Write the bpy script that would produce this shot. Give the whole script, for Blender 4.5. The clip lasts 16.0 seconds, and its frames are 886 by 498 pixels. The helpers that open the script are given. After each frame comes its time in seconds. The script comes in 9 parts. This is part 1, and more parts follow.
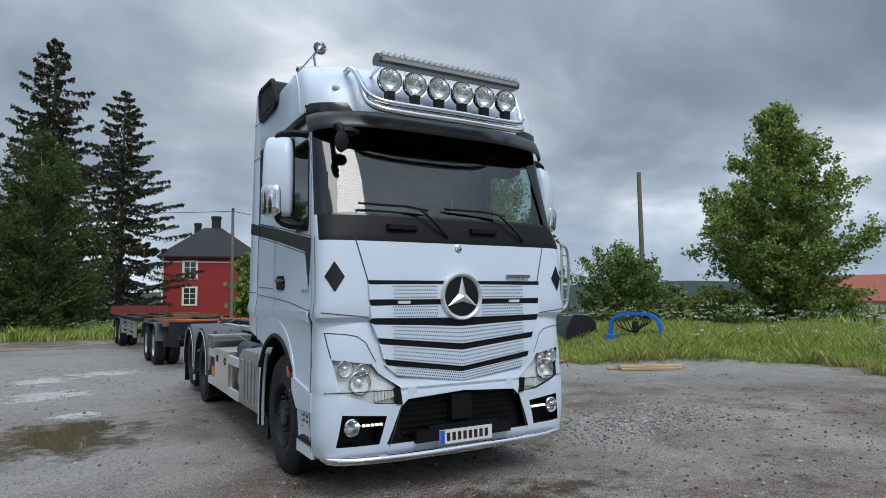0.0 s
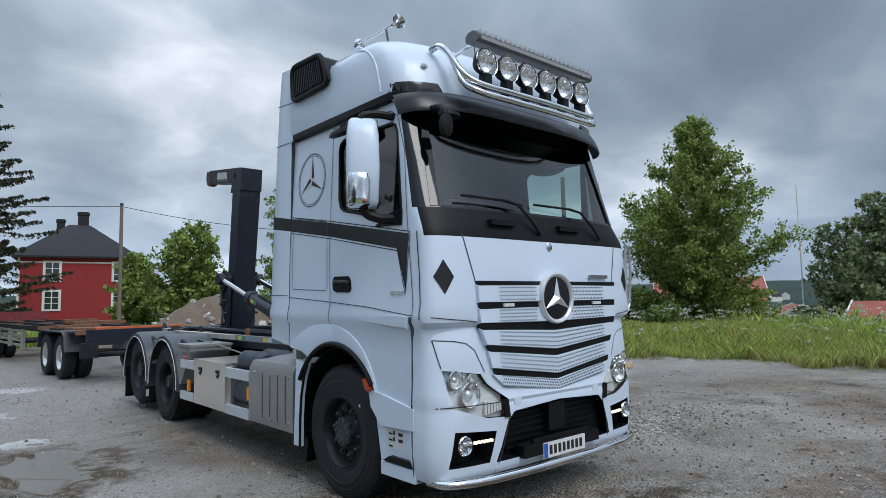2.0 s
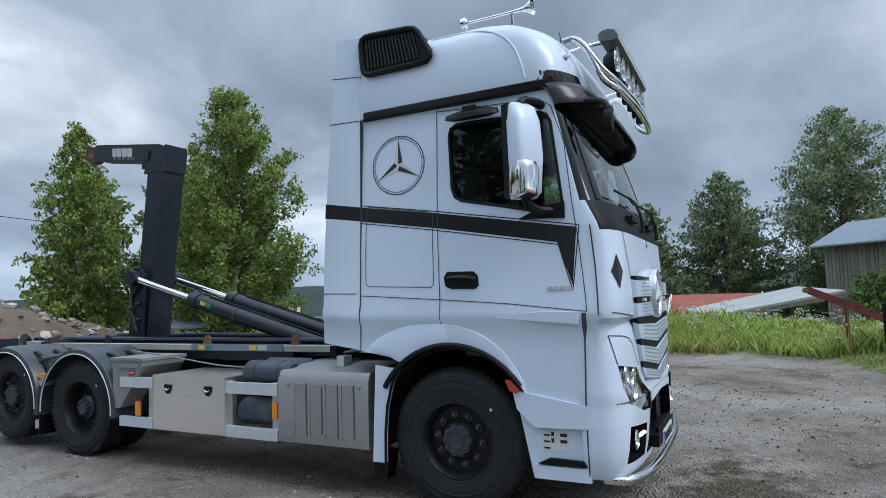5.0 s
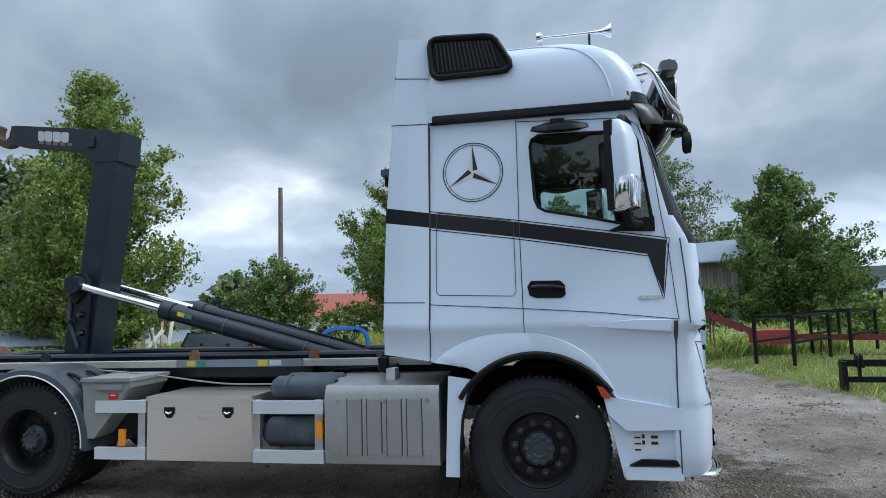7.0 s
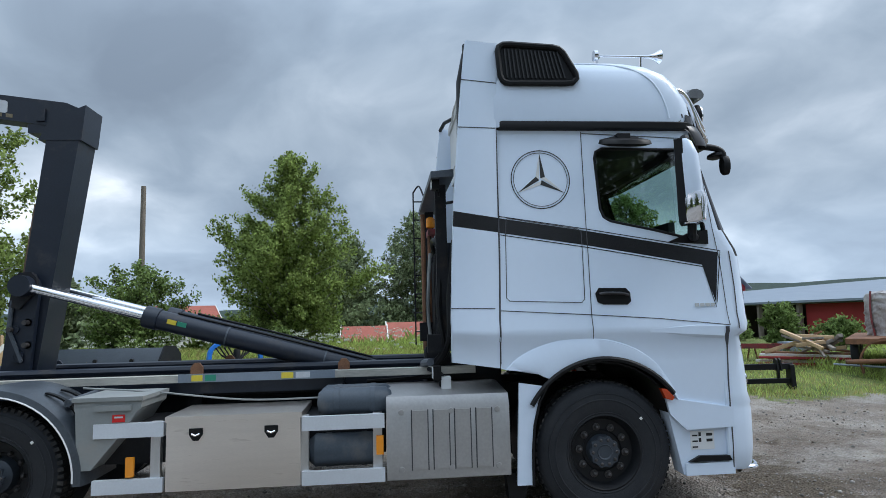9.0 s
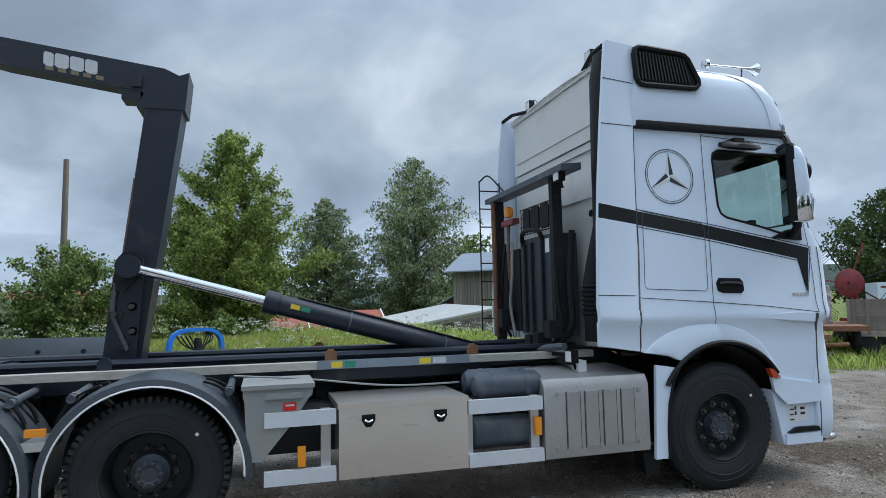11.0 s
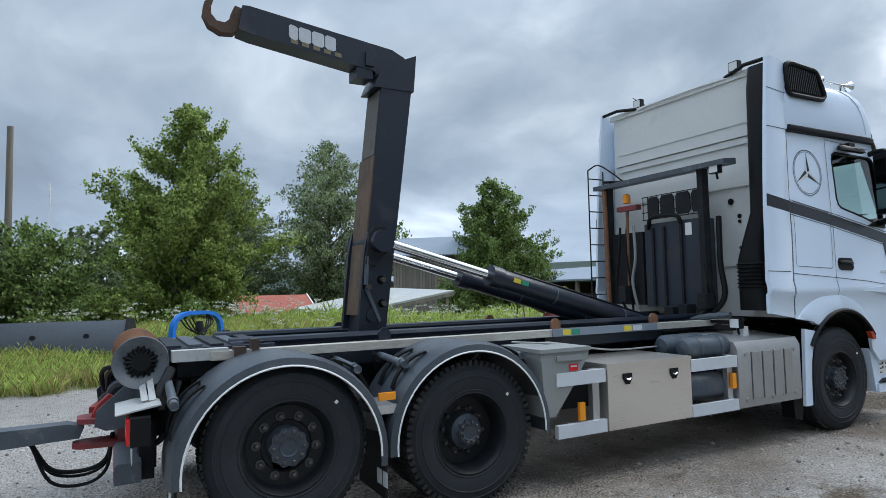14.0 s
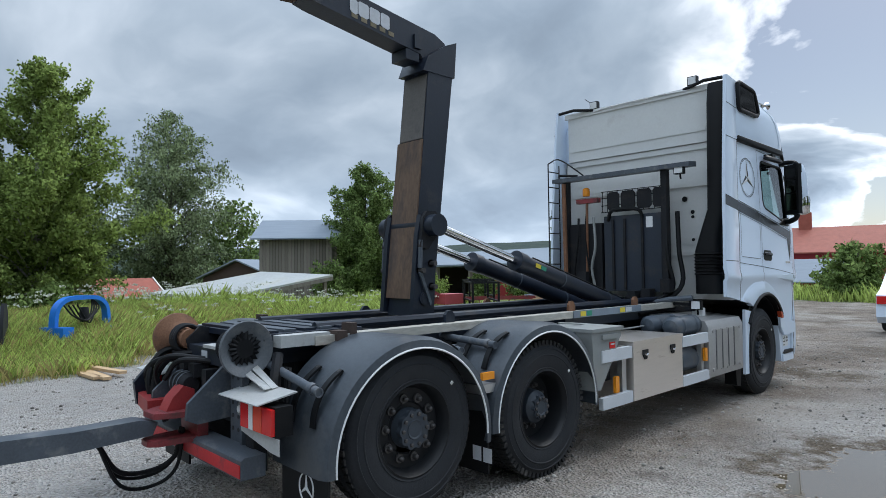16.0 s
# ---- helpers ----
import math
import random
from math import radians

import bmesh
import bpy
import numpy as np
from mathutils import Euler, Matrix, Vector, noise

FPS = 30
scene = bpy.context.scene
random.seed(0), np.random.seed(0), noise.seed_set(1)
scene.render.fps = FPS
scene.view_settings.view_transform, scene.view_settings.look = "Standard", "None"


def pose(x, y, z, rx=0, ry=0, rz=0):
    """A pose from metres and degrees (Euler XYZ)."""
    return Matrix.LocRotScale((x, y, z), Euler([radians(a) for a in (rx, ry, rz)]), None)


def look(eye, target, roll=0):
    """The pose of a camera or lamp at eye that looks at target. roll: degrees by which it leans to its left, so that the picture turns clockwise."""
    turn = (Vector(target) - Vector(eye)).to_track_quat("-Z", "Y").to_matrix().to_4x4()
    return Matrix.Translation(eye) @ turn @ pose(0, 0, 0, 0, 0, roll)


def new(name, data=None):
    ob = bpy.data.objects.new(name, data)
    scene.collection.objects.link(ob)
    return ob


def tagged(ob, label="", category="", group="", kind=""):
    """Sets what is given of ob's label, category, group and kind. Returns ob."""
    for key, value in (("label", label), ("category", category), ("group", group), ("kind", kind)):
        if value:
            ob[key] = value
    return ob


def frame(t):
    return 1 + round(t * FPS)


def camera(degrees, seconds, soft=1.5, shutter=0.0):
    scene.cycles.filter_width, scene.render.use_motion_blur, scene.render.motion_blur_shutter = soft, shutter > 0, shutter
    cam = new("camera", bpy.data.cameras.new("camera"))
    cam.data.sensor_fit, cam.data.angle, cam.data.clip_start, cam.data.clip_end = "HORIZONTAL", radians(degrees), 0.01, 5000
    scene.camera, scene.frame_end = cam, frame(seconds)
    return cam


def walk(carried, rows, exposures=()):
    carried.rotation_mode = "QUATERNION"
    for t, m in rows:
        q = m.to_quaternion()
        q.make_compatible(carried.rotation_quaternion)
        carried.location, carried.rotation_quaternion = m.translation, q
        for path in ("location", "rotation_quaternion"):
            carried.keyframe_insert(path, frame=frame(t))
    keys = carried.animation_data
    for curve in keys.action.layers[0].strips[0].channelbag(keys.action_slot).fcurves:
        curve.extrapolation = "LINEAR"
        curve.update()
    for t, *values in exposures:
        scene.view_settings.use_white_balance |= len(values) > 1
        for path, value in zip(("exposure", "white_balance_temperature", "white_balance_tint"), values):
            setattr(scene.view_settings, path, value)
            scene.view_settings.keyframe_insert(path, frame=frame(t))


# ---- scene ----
cam = camera(71.5, 16.0, soft=0.72)
METRES, EYE, SLOPE, TURN = 15.9, 1.66, 0.85, -29.8
ROWS = [
    (0.0, 0.0, 0.0, 0.0, 0.01, 3.97, 0.19),
    (0.5, -0.025, 0.0079, 0.0018, -2.23, 4.09, 0.27),
    (1.0, -0.0528, 0.0158, 0.0026, -4.85, 4.11, 0.32),
    (1.5, -0.0786, 0.0283, 0.0013, -7.88, 4.16, 0.39),
    (2.0, -0.1082, 0.0393, 0.0004, -11.24, 4.11, 0.47),
    (2.5, -0.1376, 0.0515, 0.0009, -15.03, 4.1, 0.56),
    (3.0, -0.1658, 0.0648, 0.0003, -18.85, 4.13, 0.7),
    (3.5, -0.1949, 0.0764, 0.0008, -22.69, 4.19, 1.01),
    (4.0, -0.2202, 0.0907, -0.0001, -26.26, 4.24, 1.19),
    (6.5, -0.3405, 0.1851, -0.0021, -45.3, 4.65, 0.61),
    (7.0, -0.361, 0.2099, -0.0016, -49.49, 5.21, 0.83),
    (7.5, -0.3793, 0.2341, -0.002, -53.65, 5.85, 0.86),
    (8.0, -0.394, 0.2601, -0.0038, -57.75, 6.36, 0.7),
    (10.5, -0.458, 0.4116, -0.0052, -74.46, 5.44, 0.51),
    (11.0, -0.4722, 0.4441, -0.0054, -76.46, 5.34, 0.32),
    (11.5, -0.4812, 0.4744, -0.0069, -78.23, 5.28, 0.11),
    (12.0, -0.4901, 0.506, -0.0077, -79.92, 5.09, -0.1),
    (12.5, -0.5016, 0.5378, -0.0077, -81.6, 4.67, -0.13),
    (13.0, -0.5115, 0.5696, -0.0101, -83.37, 4.32, 0.08),
    (13.5, -0.5228, 0.6018, -0.0111, -85.51, 4.08, 0.31),
    (14.0, -0.5287, 0.6316, -0.0116, -88.17, 4.03, 0.49),
    (14.5, -0.5322, 0.6616, -0.0112, -91.45, 4.04, 0.45),
    (15.0, -0.535, 0.6914, -0.0096, -95.21, 3.78, 0.34),
    (15.5, -0.5318, 0.7201, -0.011, -99.38, 3.33, 0.17),
    (16.0, -0.5246, 0.7492, -0.0119, -103.89, 2.59, 0.05),
]
walk(cam, [(t, pose(0, 0, 0, SLOPE) @ pose(-2.82, -5.935, EYE, 0, 0, TURN) @ pose(METRES * x, METRES * y, METRES * z, 90 + pitch, roll, yaw)) for t, x, y, z, yaw, pitch, roll in ROWS], [(0.0, -0.02, 6500, 10), (2.0, 0.0, 6350, 10), (4.0, 0.10, 6230, 10), (7.5, 0.32, 6290, 10), (12.0, 0.36, 6350, 10), (14.0, 0.42, 6380, 10), (16.0, 0.34, 6380, 10)])


# ---- world, sun, exposure ----
world = bpy.data.worlds.new("overcast")
scene.world = world
world.use_nodes = True
wn, wl = world.node_tree.nodes, world.node_tree.links
wn.clear()


def wnode(kind, **inputs):
    n = wn.new(kind)
    for k, v in inputs.items():
        n.inputs[int(k[1:])].default_value = v
    return n


SUN_ELEV, SUN_AZ = 50.0, 184.0   # azimuth clockwise from +y
sky = wnode("ShaderNodeTexSky")
sky.sky_type, sky.sun_disc = "NISHITA", False
sky.sun_elevation, sky.sun_rotation = radians(SUN_ELEV), radians(SUN_AZ)
sky.dust_density = 1.0
coord = wnode("ShaderNodeTexCoord")
sep = wnode("ShaderNodeSeparateXYZ")
wl.new(coord.outputs["Generated"], sep.inputs[0])
height = wnode("ShaderNodeMath", _1=0.0)
height.operation = "MAXIMUM"
wl.new(sep.outputs[2], height.inputs[0])
lift = wnode("ShaderNodeMath", _1=0.40)
wl.new(height.outputs[0], lift.inputs[0])
flat = wnode("ShaderNodeCombineXYZ")
for axis in (0, 1):
    div = wnode("ShaderNodeMath")
    div.operation = "DIVIDE"
    wl.new(sep.outputs[axis], div.inputs[0])
    wl.new(lift.outputs[0], div.inputs[1])
    wl.new(div.outputs[0], flat.inputs[axis])
# billows: the layer is bent by a coarse noise before the fine one is read
bend = wnode("ShaderNodeTexNoise", _2=1.3, _3=3.0, _4=0.5)
wl.new(flat.outputs[0], bend.inputs["Vector"])
bent = wnode("ShaderNodeVectorMath")
bent.operation = "MULTIPLY_ADD"
bent.inputs[1].default_value = (0.55, 0.55, 0.55)
wl.new(bend.outputs["Color"], bent.inputs[0])
wl.new(flat.outputs[0], bent.inputs[2])
cloud = wnode("ShaderNodeTexNoise", _2=2.0, _3=9.0, _4=0.50)
wl.new(bent.outputs[0], cloud.inputs["Vector"])
big = wnode("ShaderNodeTexNoise", _2=0.62, _3=2.0, _4=0.5)
wl.new(bent.outputs[0], big.inputs["Vector"])
mass = wnode("ShaderNodeMix", _0=0.40)
wl.new(cloud.outputs[0], mass.inputs[2])
wl.new(big.outputs[0], mass.inputs[3])
# the cover breaks up into white heaps and blue towards the sun
lean_to_sun = wnode("ShaderNodeVectorMath")
lean_to_sun.operation = "DOT_PRODUCT"
lean_to_sun.inputs[1].default_value = (math.sin(radians(170)) * 0.96, math.cos(radians(170)) * 0.96, 0.28)
wl.new(coord.outputs["Generated"], lean_to_sun.inputs[0])
opening = wnode("ShaderNodeMapRange", _1=0.955, _2=0.99, _3=0.0, _4=1.0)
wl.new(lean_to_sun.outputs["Value"], opening.inputs[0])
# and is thickest over the lake and the farm
over_lake = wnode("ShaderNodeVectorMath")
over_lake.operation = "DOT_PRODUCT"
over_lake.inputs[1].default_value = (math.sin(radians(126)) * 0.90, math.cos(radians(126)) * 0.90, 0.43)
wl.new(coord.outputs["Generated"], over_lake.inputs[0])
bank = wnode("ShaderNodeMapRange", _1=0.48, _2=0.93, _3=0.0, _4=-0.095)
wl.new(over_lake.outputs["Value"], bank.inputs[0])
over_house = wnode("ShaderNodeVectorMath")
over_house.operation = "DOT_PRODUCT"
over_house.inputs[1].default_value = (math.sin(radians(20)) * 0.90, math.cos(radians(20)) * 0.90, 0.44)
wl.new(coord.outputs["Generated"], over_house.inputs[0])
second_bank = wnode("ShaderNodeMapRange", _1=0.80, _2=0.98, _3=0.0, _4=-0.045)
wl.new(over_house.outputs["Value"], second_bank.inputs[0])
banks = wnode("ShaderNodeMath")
wl.new(bank.outputs[0], banks.inputs[0])
wl.new(second_bank.outputs[0], banks.inputs[1])
cover = wnode("ShaderNodeMath")
wl.new(mass.outputs[0], cover.inputs[0])
wl.new(banks.outputs[0], cover.inputs[1])
gain = wnode("ShaderNodeMath", _1=2.2, _2=1.0)
gain.operation = "MULTIPLY_ADD"
wl.new(opening.outputs[0], gain.inputs[0])
off_mid = wnode("ShaderNodeMath", _1=-0.47)
wl.new(cover.outputs[0], off_mid.inputs[0])
heaps = wnode("ShaderNodeMath")
heaps.operation = "MULTIPLY"
wl.new(off_mid.outputs[0], heaps.inputs[0])
wl.new(gain.outputs[0], heaps.inputs[1])
raised = wnode("ShaderNodeMath", _1=0.135, _2=0.47)
raised.operation = "MULTIPLY_ADD"
wl.new(opening.outputs[0], raised.inputs[0])
blend = wnode("ShaderNodeMath")
wl.new(heaps.outputs[0], blend.inputs[0])
wl.new(raised.outputs[0], blend.inputs[1])
ramp = wnode("ShaderNodeValToRGB")
ramp.color_ramp.elements[0].position, ramp.color_ramp.elements[0].color = 0.35, (0.190, 0.240, 0.308, 1)
ramp.color_ramp.elements[1].position, ramp.color_ramp.elements[1].color = 0.66, (0.90, 0.95, 1.02, 1)
for at, c in ((0.44, (0.255, 0.320, 0.400, 1)), (0.50, (0.335, 0.405, 0.487, 1)), (0.565, (0.475, 0.545, 0.628, 1))):
    ramp.color_ramp.elements.new(at).color = c
wl.new(blend.outputs[0], ramp.inputs[0])
# an overcast sky is brighter overhead than at the horizon
zen = wnode("ShaderNodeFloatCurve")
zc = zen.mapping.curves[0]
zc.points[0].location, zc.points[1].location = (0.0, 0.50), (1.0, 1.0)
for at in ((0.07, 0.49), (0.20, 0.365), (0.40, 0.37), (0.70, 0.80)):
    zc.points.new(*at)
zen.mapping.update()
wl.new(height.outputs[0], zen.inputs["Value"])
zen3 = wnode("ShaderNodeMath", _1=3.0)
zen3.operation = "MULTIPLY"
wl.new(zen.outputs[0], zen3.inputs[0])
bright = wnode("ShaderNodeVectorMath")
bright.operation = "MULTIPLY"
wl.new(ramp.outputs[0], bright.inputs[0])
wl.new(zen3.outputs[0], bright.inputs[1])
clouds = wnode("ShaderNodeBackground", _1=1.0)
wl.new(bright.outputs[0], clouds.inputs[0])
clear = wnode("ShaderNodeBackground", _1=0.06)
wl.new(sky.outputs[0], clear.inputs[0])
gap = wnode("ShaderNodeMapRange", _1=0.645, _2=0.70, _3=1.0, _4=0.12)
wl.new(blend.outputs[0], gap.inputs[0])
both = wnode("ShaderNodeMixShader")
wl.new(gap.outputs[0], both.inputs[0])
wl.new(clear.outputs[0], both.inputs[1])
wl.new(clouds.outputs[0], both.inputs[2])
wl.new(both.outputs[0], wnode("ShaderNodeOutputWorld").inputs[0])

sun_data = bpy.data.lights.new("sun", "SUN")
sun_data.energy, sun_data.angle, sun_data.color = 1.4, radians(30), (1.0, 0.98, 0.95)
sun = new("sun", sun_data)
sun_from = Vector((math.sin(radians(SUN_AZ)) * math.cos(radians(SUN_ELEV)), math.cos(radians(SUN_AZ)) * math.cos(radians(SUN_ELEV)), math.sin(radians(SUN_ELEV))))
sun.matrix_world = look(sun_from * 60, (0, 0, 0))
scene.view_settings.exposure = 0.0


# ---- materials ----
def mat(name, col, rough=0.5, metal=0.0, var=0.12, scale=6.0, bump=0.0, bscale=60.0, dirt=None, dirt_amount=0.0, dirt_scale=3.0,
        coat=0.0, rnd=0.0, emit=None, power=0.0, stretch=None, spec=None):
    m = bpy.data.materials.new(name)
    m.use_nodes = True
    nt = m.node_tree
    nd, lk = nt.nodes, nt.links
    p = nd["Principled BSDF"]
    p.inputs["Roughness"].default_value, p.inputs["Metallic"].default_value, p.inputs["Coat Weight"].default_value = rough, metal, coat
    if spec is not None:
        p.inputs["Specular IOR Level"].default_value = spec
    tc = nd.new("ShaderNodeTexCoord")
    src = tc.outputs["Object"]
    if stretch:
        mp = nd.new("ShaderNodeMapping")
        mp.inputs["Scale"].default_value = stretch
        lk.new(src, mp.inputs[0])
        src = mp.outputs[0]
    n1, n2 = nd.new("ShaderNodeTexNoise"), nd.new("ShaderNodeTexNoise")
    n1.inputs["Scale"].default_value, n2.inputs["Scale"].default_value = scale, scale * 11
    n1.inputs["Detail"].default_value, n2.inputs["Detail"].default_value = 4, 3
    for n in (n1, n2):
        lk.new(src, n.inputs["Vector"])
    av = nd.new("ShaderNodeMath")
    av.operation = "ADD"
    lk.new(n1.outputs[0], av.inputs[0])
    lk.new(n2.outputs[0], av.inputs[1])
    mr = nd.new("ShaderNodeMapRange")
    mr.inputs[1].default_value, mr.inputs[2].default_value, mr.inputs[3].default_value, mr.inputs[4].default_value = 0.55, 1.45, 1 - var, 1 + var
    lk.new(av.outputs[0], mr.inputs[0])
    out = mr.outputs[0]
    if rnd:
        oi = nd.new("ShaderNodeObjectInfo")
        rr = nd.new("ShaderNodeMapRange")
        rr.inputs[3].default_value, rr.inputs[4].default_value = 1 - rnd, 1 + rnd
        lk.new(oi.outputs["Random"], rr.inputs[0])
        mu = nd.new("ShaderNodeMath")
        mu.operation = "MULTIPLY"
        lk.new(out, mu.inputs[0])
        lk.new(rr.outputs[0], mu.inputs[1])
        out = mu.outputs[0]
    vm = nd.new("ShaderNodeVectorMath")
    vm.operation = "SCALE"
    vm.inputs[0].default_value = col
    lk.new(out, vm.inputs["Scale"])
    colour = vm.outputs[0]
    if dirt:
        dn = nd.new("ShaderNodeTexNoise")
        dn.inputs["Scale"].default_value, dn.inputs["Detail"].default_value, dn.inputs["Roughness"].default_value = dirt_scale, 8, 0.65
        lk.new(src, dn.inputs["Vector"])
        dr = nd.new("ShaderNodeMapRange")
        dr.inputs[1].default_value, dr.inputs[2].default_value, dr.inputs[4].default_value = 0.62 - 0.3 * dirt_amount, 0.72 - 0.1 * dirt_amount, min(1.0, 0.4 + dirt_amount)
        lk.new(dn.outputs[0], dr.inputs[0])
        mx = nd.new("ShaderNodeMix")
        mx.data_type = "RGBA"
        lk.new(dr.outputs[0], mx.inputs[0])
        lk.new(colour, mx.inputs[6])
        mx.inputs[7].default_value = (*dirt, 1)
        colour = mx.outputs[2]
        rm = nd.new("ShaderNodeMapRange")
        rm.inputs[3].default_value, rm.inputs[4].default_value = rough, min(1.0, rough + 0.35)
        lk.new(dr.outputs[0], rm.inputs[0])
        lk.new(rm.outputs[0], p.inputs["Roughness"])
    lk.new(colour, p.inputs["Base Color"])
    if bump:
        bn = nd.new("ShaderNodeTexNoise")
        bn.inputs["Scale"].default_value, bn.inputs["Detail"].default_value = bscale, 4
        lk.new(src, bn.inputs["Vector"])
        bp = nd.new("ShaderNodeBump")
        bp.inputs["Strength"].default_value, bp.inputs["Distance"].default_value = bump, 0.02
        lk.new(bn.outputs[0], bp.inputs["Height"])
        lk.new(bp.outputs[0], p.inputs["Normal"])
    if emit:
        p.inputs["Emission Color"].default_value, p.inputs["Emission Strength"].default_value = (*emit, 1), power
    return m


def glass_mat(name, tint, gloss=0.0):
    m = bpy.data.materials.new(name)
    m.use_nodes = True
    nd, lk = m.node_tree.nodes, m.node_tree.links
    nd.clear()
    tr, gl, mx, fr, o = (nd.new("ShaderNode" + k) for k in ("BsdfTransparent", "BsdfGlossy", "MixShader", "LayerWeight", "OutputMaterial"))
    tr.inputs[0].default_value = (*tint, 1)
    gl.inputs["Roughness"].default_value = 0.02
    fr.inputs[0].default_value = 0.5
    pw, sc, ad = nd.new("ShaderNodeMath"), nd.new("ShaderNodeMath"), nd.new("ShaderNodeMath")
    pw.operation, sc.operation = "POWER", "MULTIPLY"
    pw.inputs[1].default_value, sc.inputs[1].default_value = 4.0, 0.85
    ad.inputs[1].default_value = 0.05 + gloss
    lk.new(fr.outputs["Facing"], pw.inputs[0])
    lk.new(pw.outputs[0], sc.inputs[0])
    lk.new(sc.outputs[0], ad.inputs[0])
    lk.new(ad.outputs[0], mx.inputs[0])
    lk.new(tr.outputs[0], mx.inputs[1])
    lk.new(gl.outputs[0], mx.inputs[2])
    lk.new(mx.outputs[0], o.inputs[0])
    return m


def leaf_mat(name, col, var=0.35):
    m = bpy.data.materials.new(name)
    m.use_nodes = True
    nd, lk = m.node_tree.nodes, m.node_tree.links
    nd.clear()
    df, tl, mx, o, geo, mr, vm = (nd.new("ShaderNode" + k) for k in ("BsdfDiffuse", "BsdfTranslucent", "MixShader", "OutputMaterial", "NewGeometry", "MapRange", "VectorMath"))
    mr.inputs[3].default_value, mr.inputs[4].default_value = 1 - var, 1 + var
    lk.new(geo.outputs["Random Per Island"], mr.inputs[0])
    vm.operation = "SCALE"
    vm.inputs[0].default_value = col
    lk.new(mr.outputs[0], vm.inputs["Scale"])
    lk.new(vm.outputs[0], df.inputs[0])
    lk.new(vm.outputs[0], tl.inputs[0])
    mx.inputs[0].default_value = 0.42
    lk.new(df.outputs[0], mx.inputs[1])
    lk.new(tl.outputs[0], mx.inputs[2])
    lk.new(mx.outputs[0], o.inputs[0])
    return m


DUST = (0.30, 0.26, 0.22)
white = mat("white_paint", (0.68, 0.78, 0.91), 0.36, var=0.015, scale=2, coat=0.35)
# cab white toned greyer for the weaker light on the rear, plus dirt
cab_grey = mat("rear_wall_paint", (0.66, 0.67, 0.66), 0.42, var=0.05, scale=3, dirt=(0.52, 0.51, 0.49), dirt_amount=0.15, dirt_scale=2.5)
black = mat("black_plastic", (0.006, 0.0065, 0.0075), 0.5, var=0.2, scale=9, spec=0.25)
screen_edge = mat("windscreen_edge_print", (0.004, 0.0045, 0.005), 0.06, var=0.1, spec=0.6)
black_gloss = mat("black_film", (0.012, 0.012, 0.014), 0.25, var=0.1)
seam_dark = mat("seam", (0.055, 0.058, 0.066), 0.7)
steel_dark = mat("dark_blue_black_paint", (0.011, 0.0165, 0.029), 0.40, var=0.2, scale=5, dirt=(0.060, 0.054, 0.052), dirt_amount=0.16, dirt_scale=4, bump=0.05)
chassis = mat("chassis_paint", (0.016, 0.017, 0.020), 0.65, var=0.3, scale=6, dirt=(0.06, 0.05, 0.04), dirt_amount=0.25, dirt_scale=5, bump=0.1, spec=0.25)
rust = mat("rust", (0.20, 0.095, 0.05), 0.8, var=0.4, scale=9, bump=0.2, dirt=(0.06, 0.05, 0.05), dirt_amount=0.3)
worn_rail = mat("worn_steel", (0.50, 0.48, 0.43), 0.5, metal=0.3, var=0.25, scale=5, dirt=(0.25, 0.17, 0.10), dirt_amount=0.3, dirt_scale=5, stretch=(1, 0.25, 1))
chrome = mat("chrome", (0.80, 0.80, 0.82), 0.08, metal=1.0, var=0.02)
bright_trim = mat("bright_trim", (0.78, 0.80, 0.82), 0.22, metal=0.45, var=0.03)
alu = mat("aluminium", (0.62, 0.62, 0.62), 0.38, metal=0.85, var=0.08, scale=4, stretch=(1, 8, 1))
steel_box = mat("stainless_steel", (0.82, 0.765, 0.715), 0.30, metal=0.85, var=0.06, scale=3, stretch=(1, 1, 10), dirt=(0.45, 0.40, 0.35), dirt_amount=0.08)
heat_shield = mat("aluminised_sheet", (0.40, 0.395, 0.39), 0.45, metal=0.6, var=0.12, scale=4, dirt=DUST, dirt_amount=0.12, dirt_scale=2)
rubber = mat("tyre_rubber", (0.021, 0.023, 0.027), 0.62, var=0.25, scale=5, bump=0.15, bscale=120, dirt=(0.045, 0.045, 0.045), dirt_amount=0.25, spec=0.3, dirt_scale=3)
tread_mat = mat("tyre_tread", (0.014, 0.014, 0.014), 0.85, var=0.3, scale=8, dirt=(0.11, 0.10, 0.09), dirt_amount=0.35, dirt_scale=6, bump=0.3, bscale=150)
rim_mat = mat("rim_paint", (0.010, 0.011, 0.013), 0.45, var=0.25, scale=10, dirt=(0.04, 0.038, 0.036), dirt_amount=0.12, spec=0.3)
hub_mat = mat("hub_paint", (0.040, 0.050, 0.064), 0.5, var=0.2, scale=12, dirt=(0.06, 0.06, 0.06), dirt_amount=0.15)
nut_mat = mat("nut_steel", (0.075, 0.070, 0.068), 0.5, metal=0.4, dirt=(0.09, 0.05, 0.03), dirt_amount=0.2)
dish_mat = mat("worn_dish", (0.10, 0.112, 0.125), 0.5, var=0.3, scale=7, dirt=(0.22, 0.22, 0.22), dirt_amount=0.25, dirt_scale=6)
plate_grey = mat("scuffed_plate", (0.085, 0.10, 0.12), 0.5, metal=0.2, var=0.25, scale=6, dirt=(0.25, 0.25, 0.25), dirt_amount=0.25, dirt_scale=7)
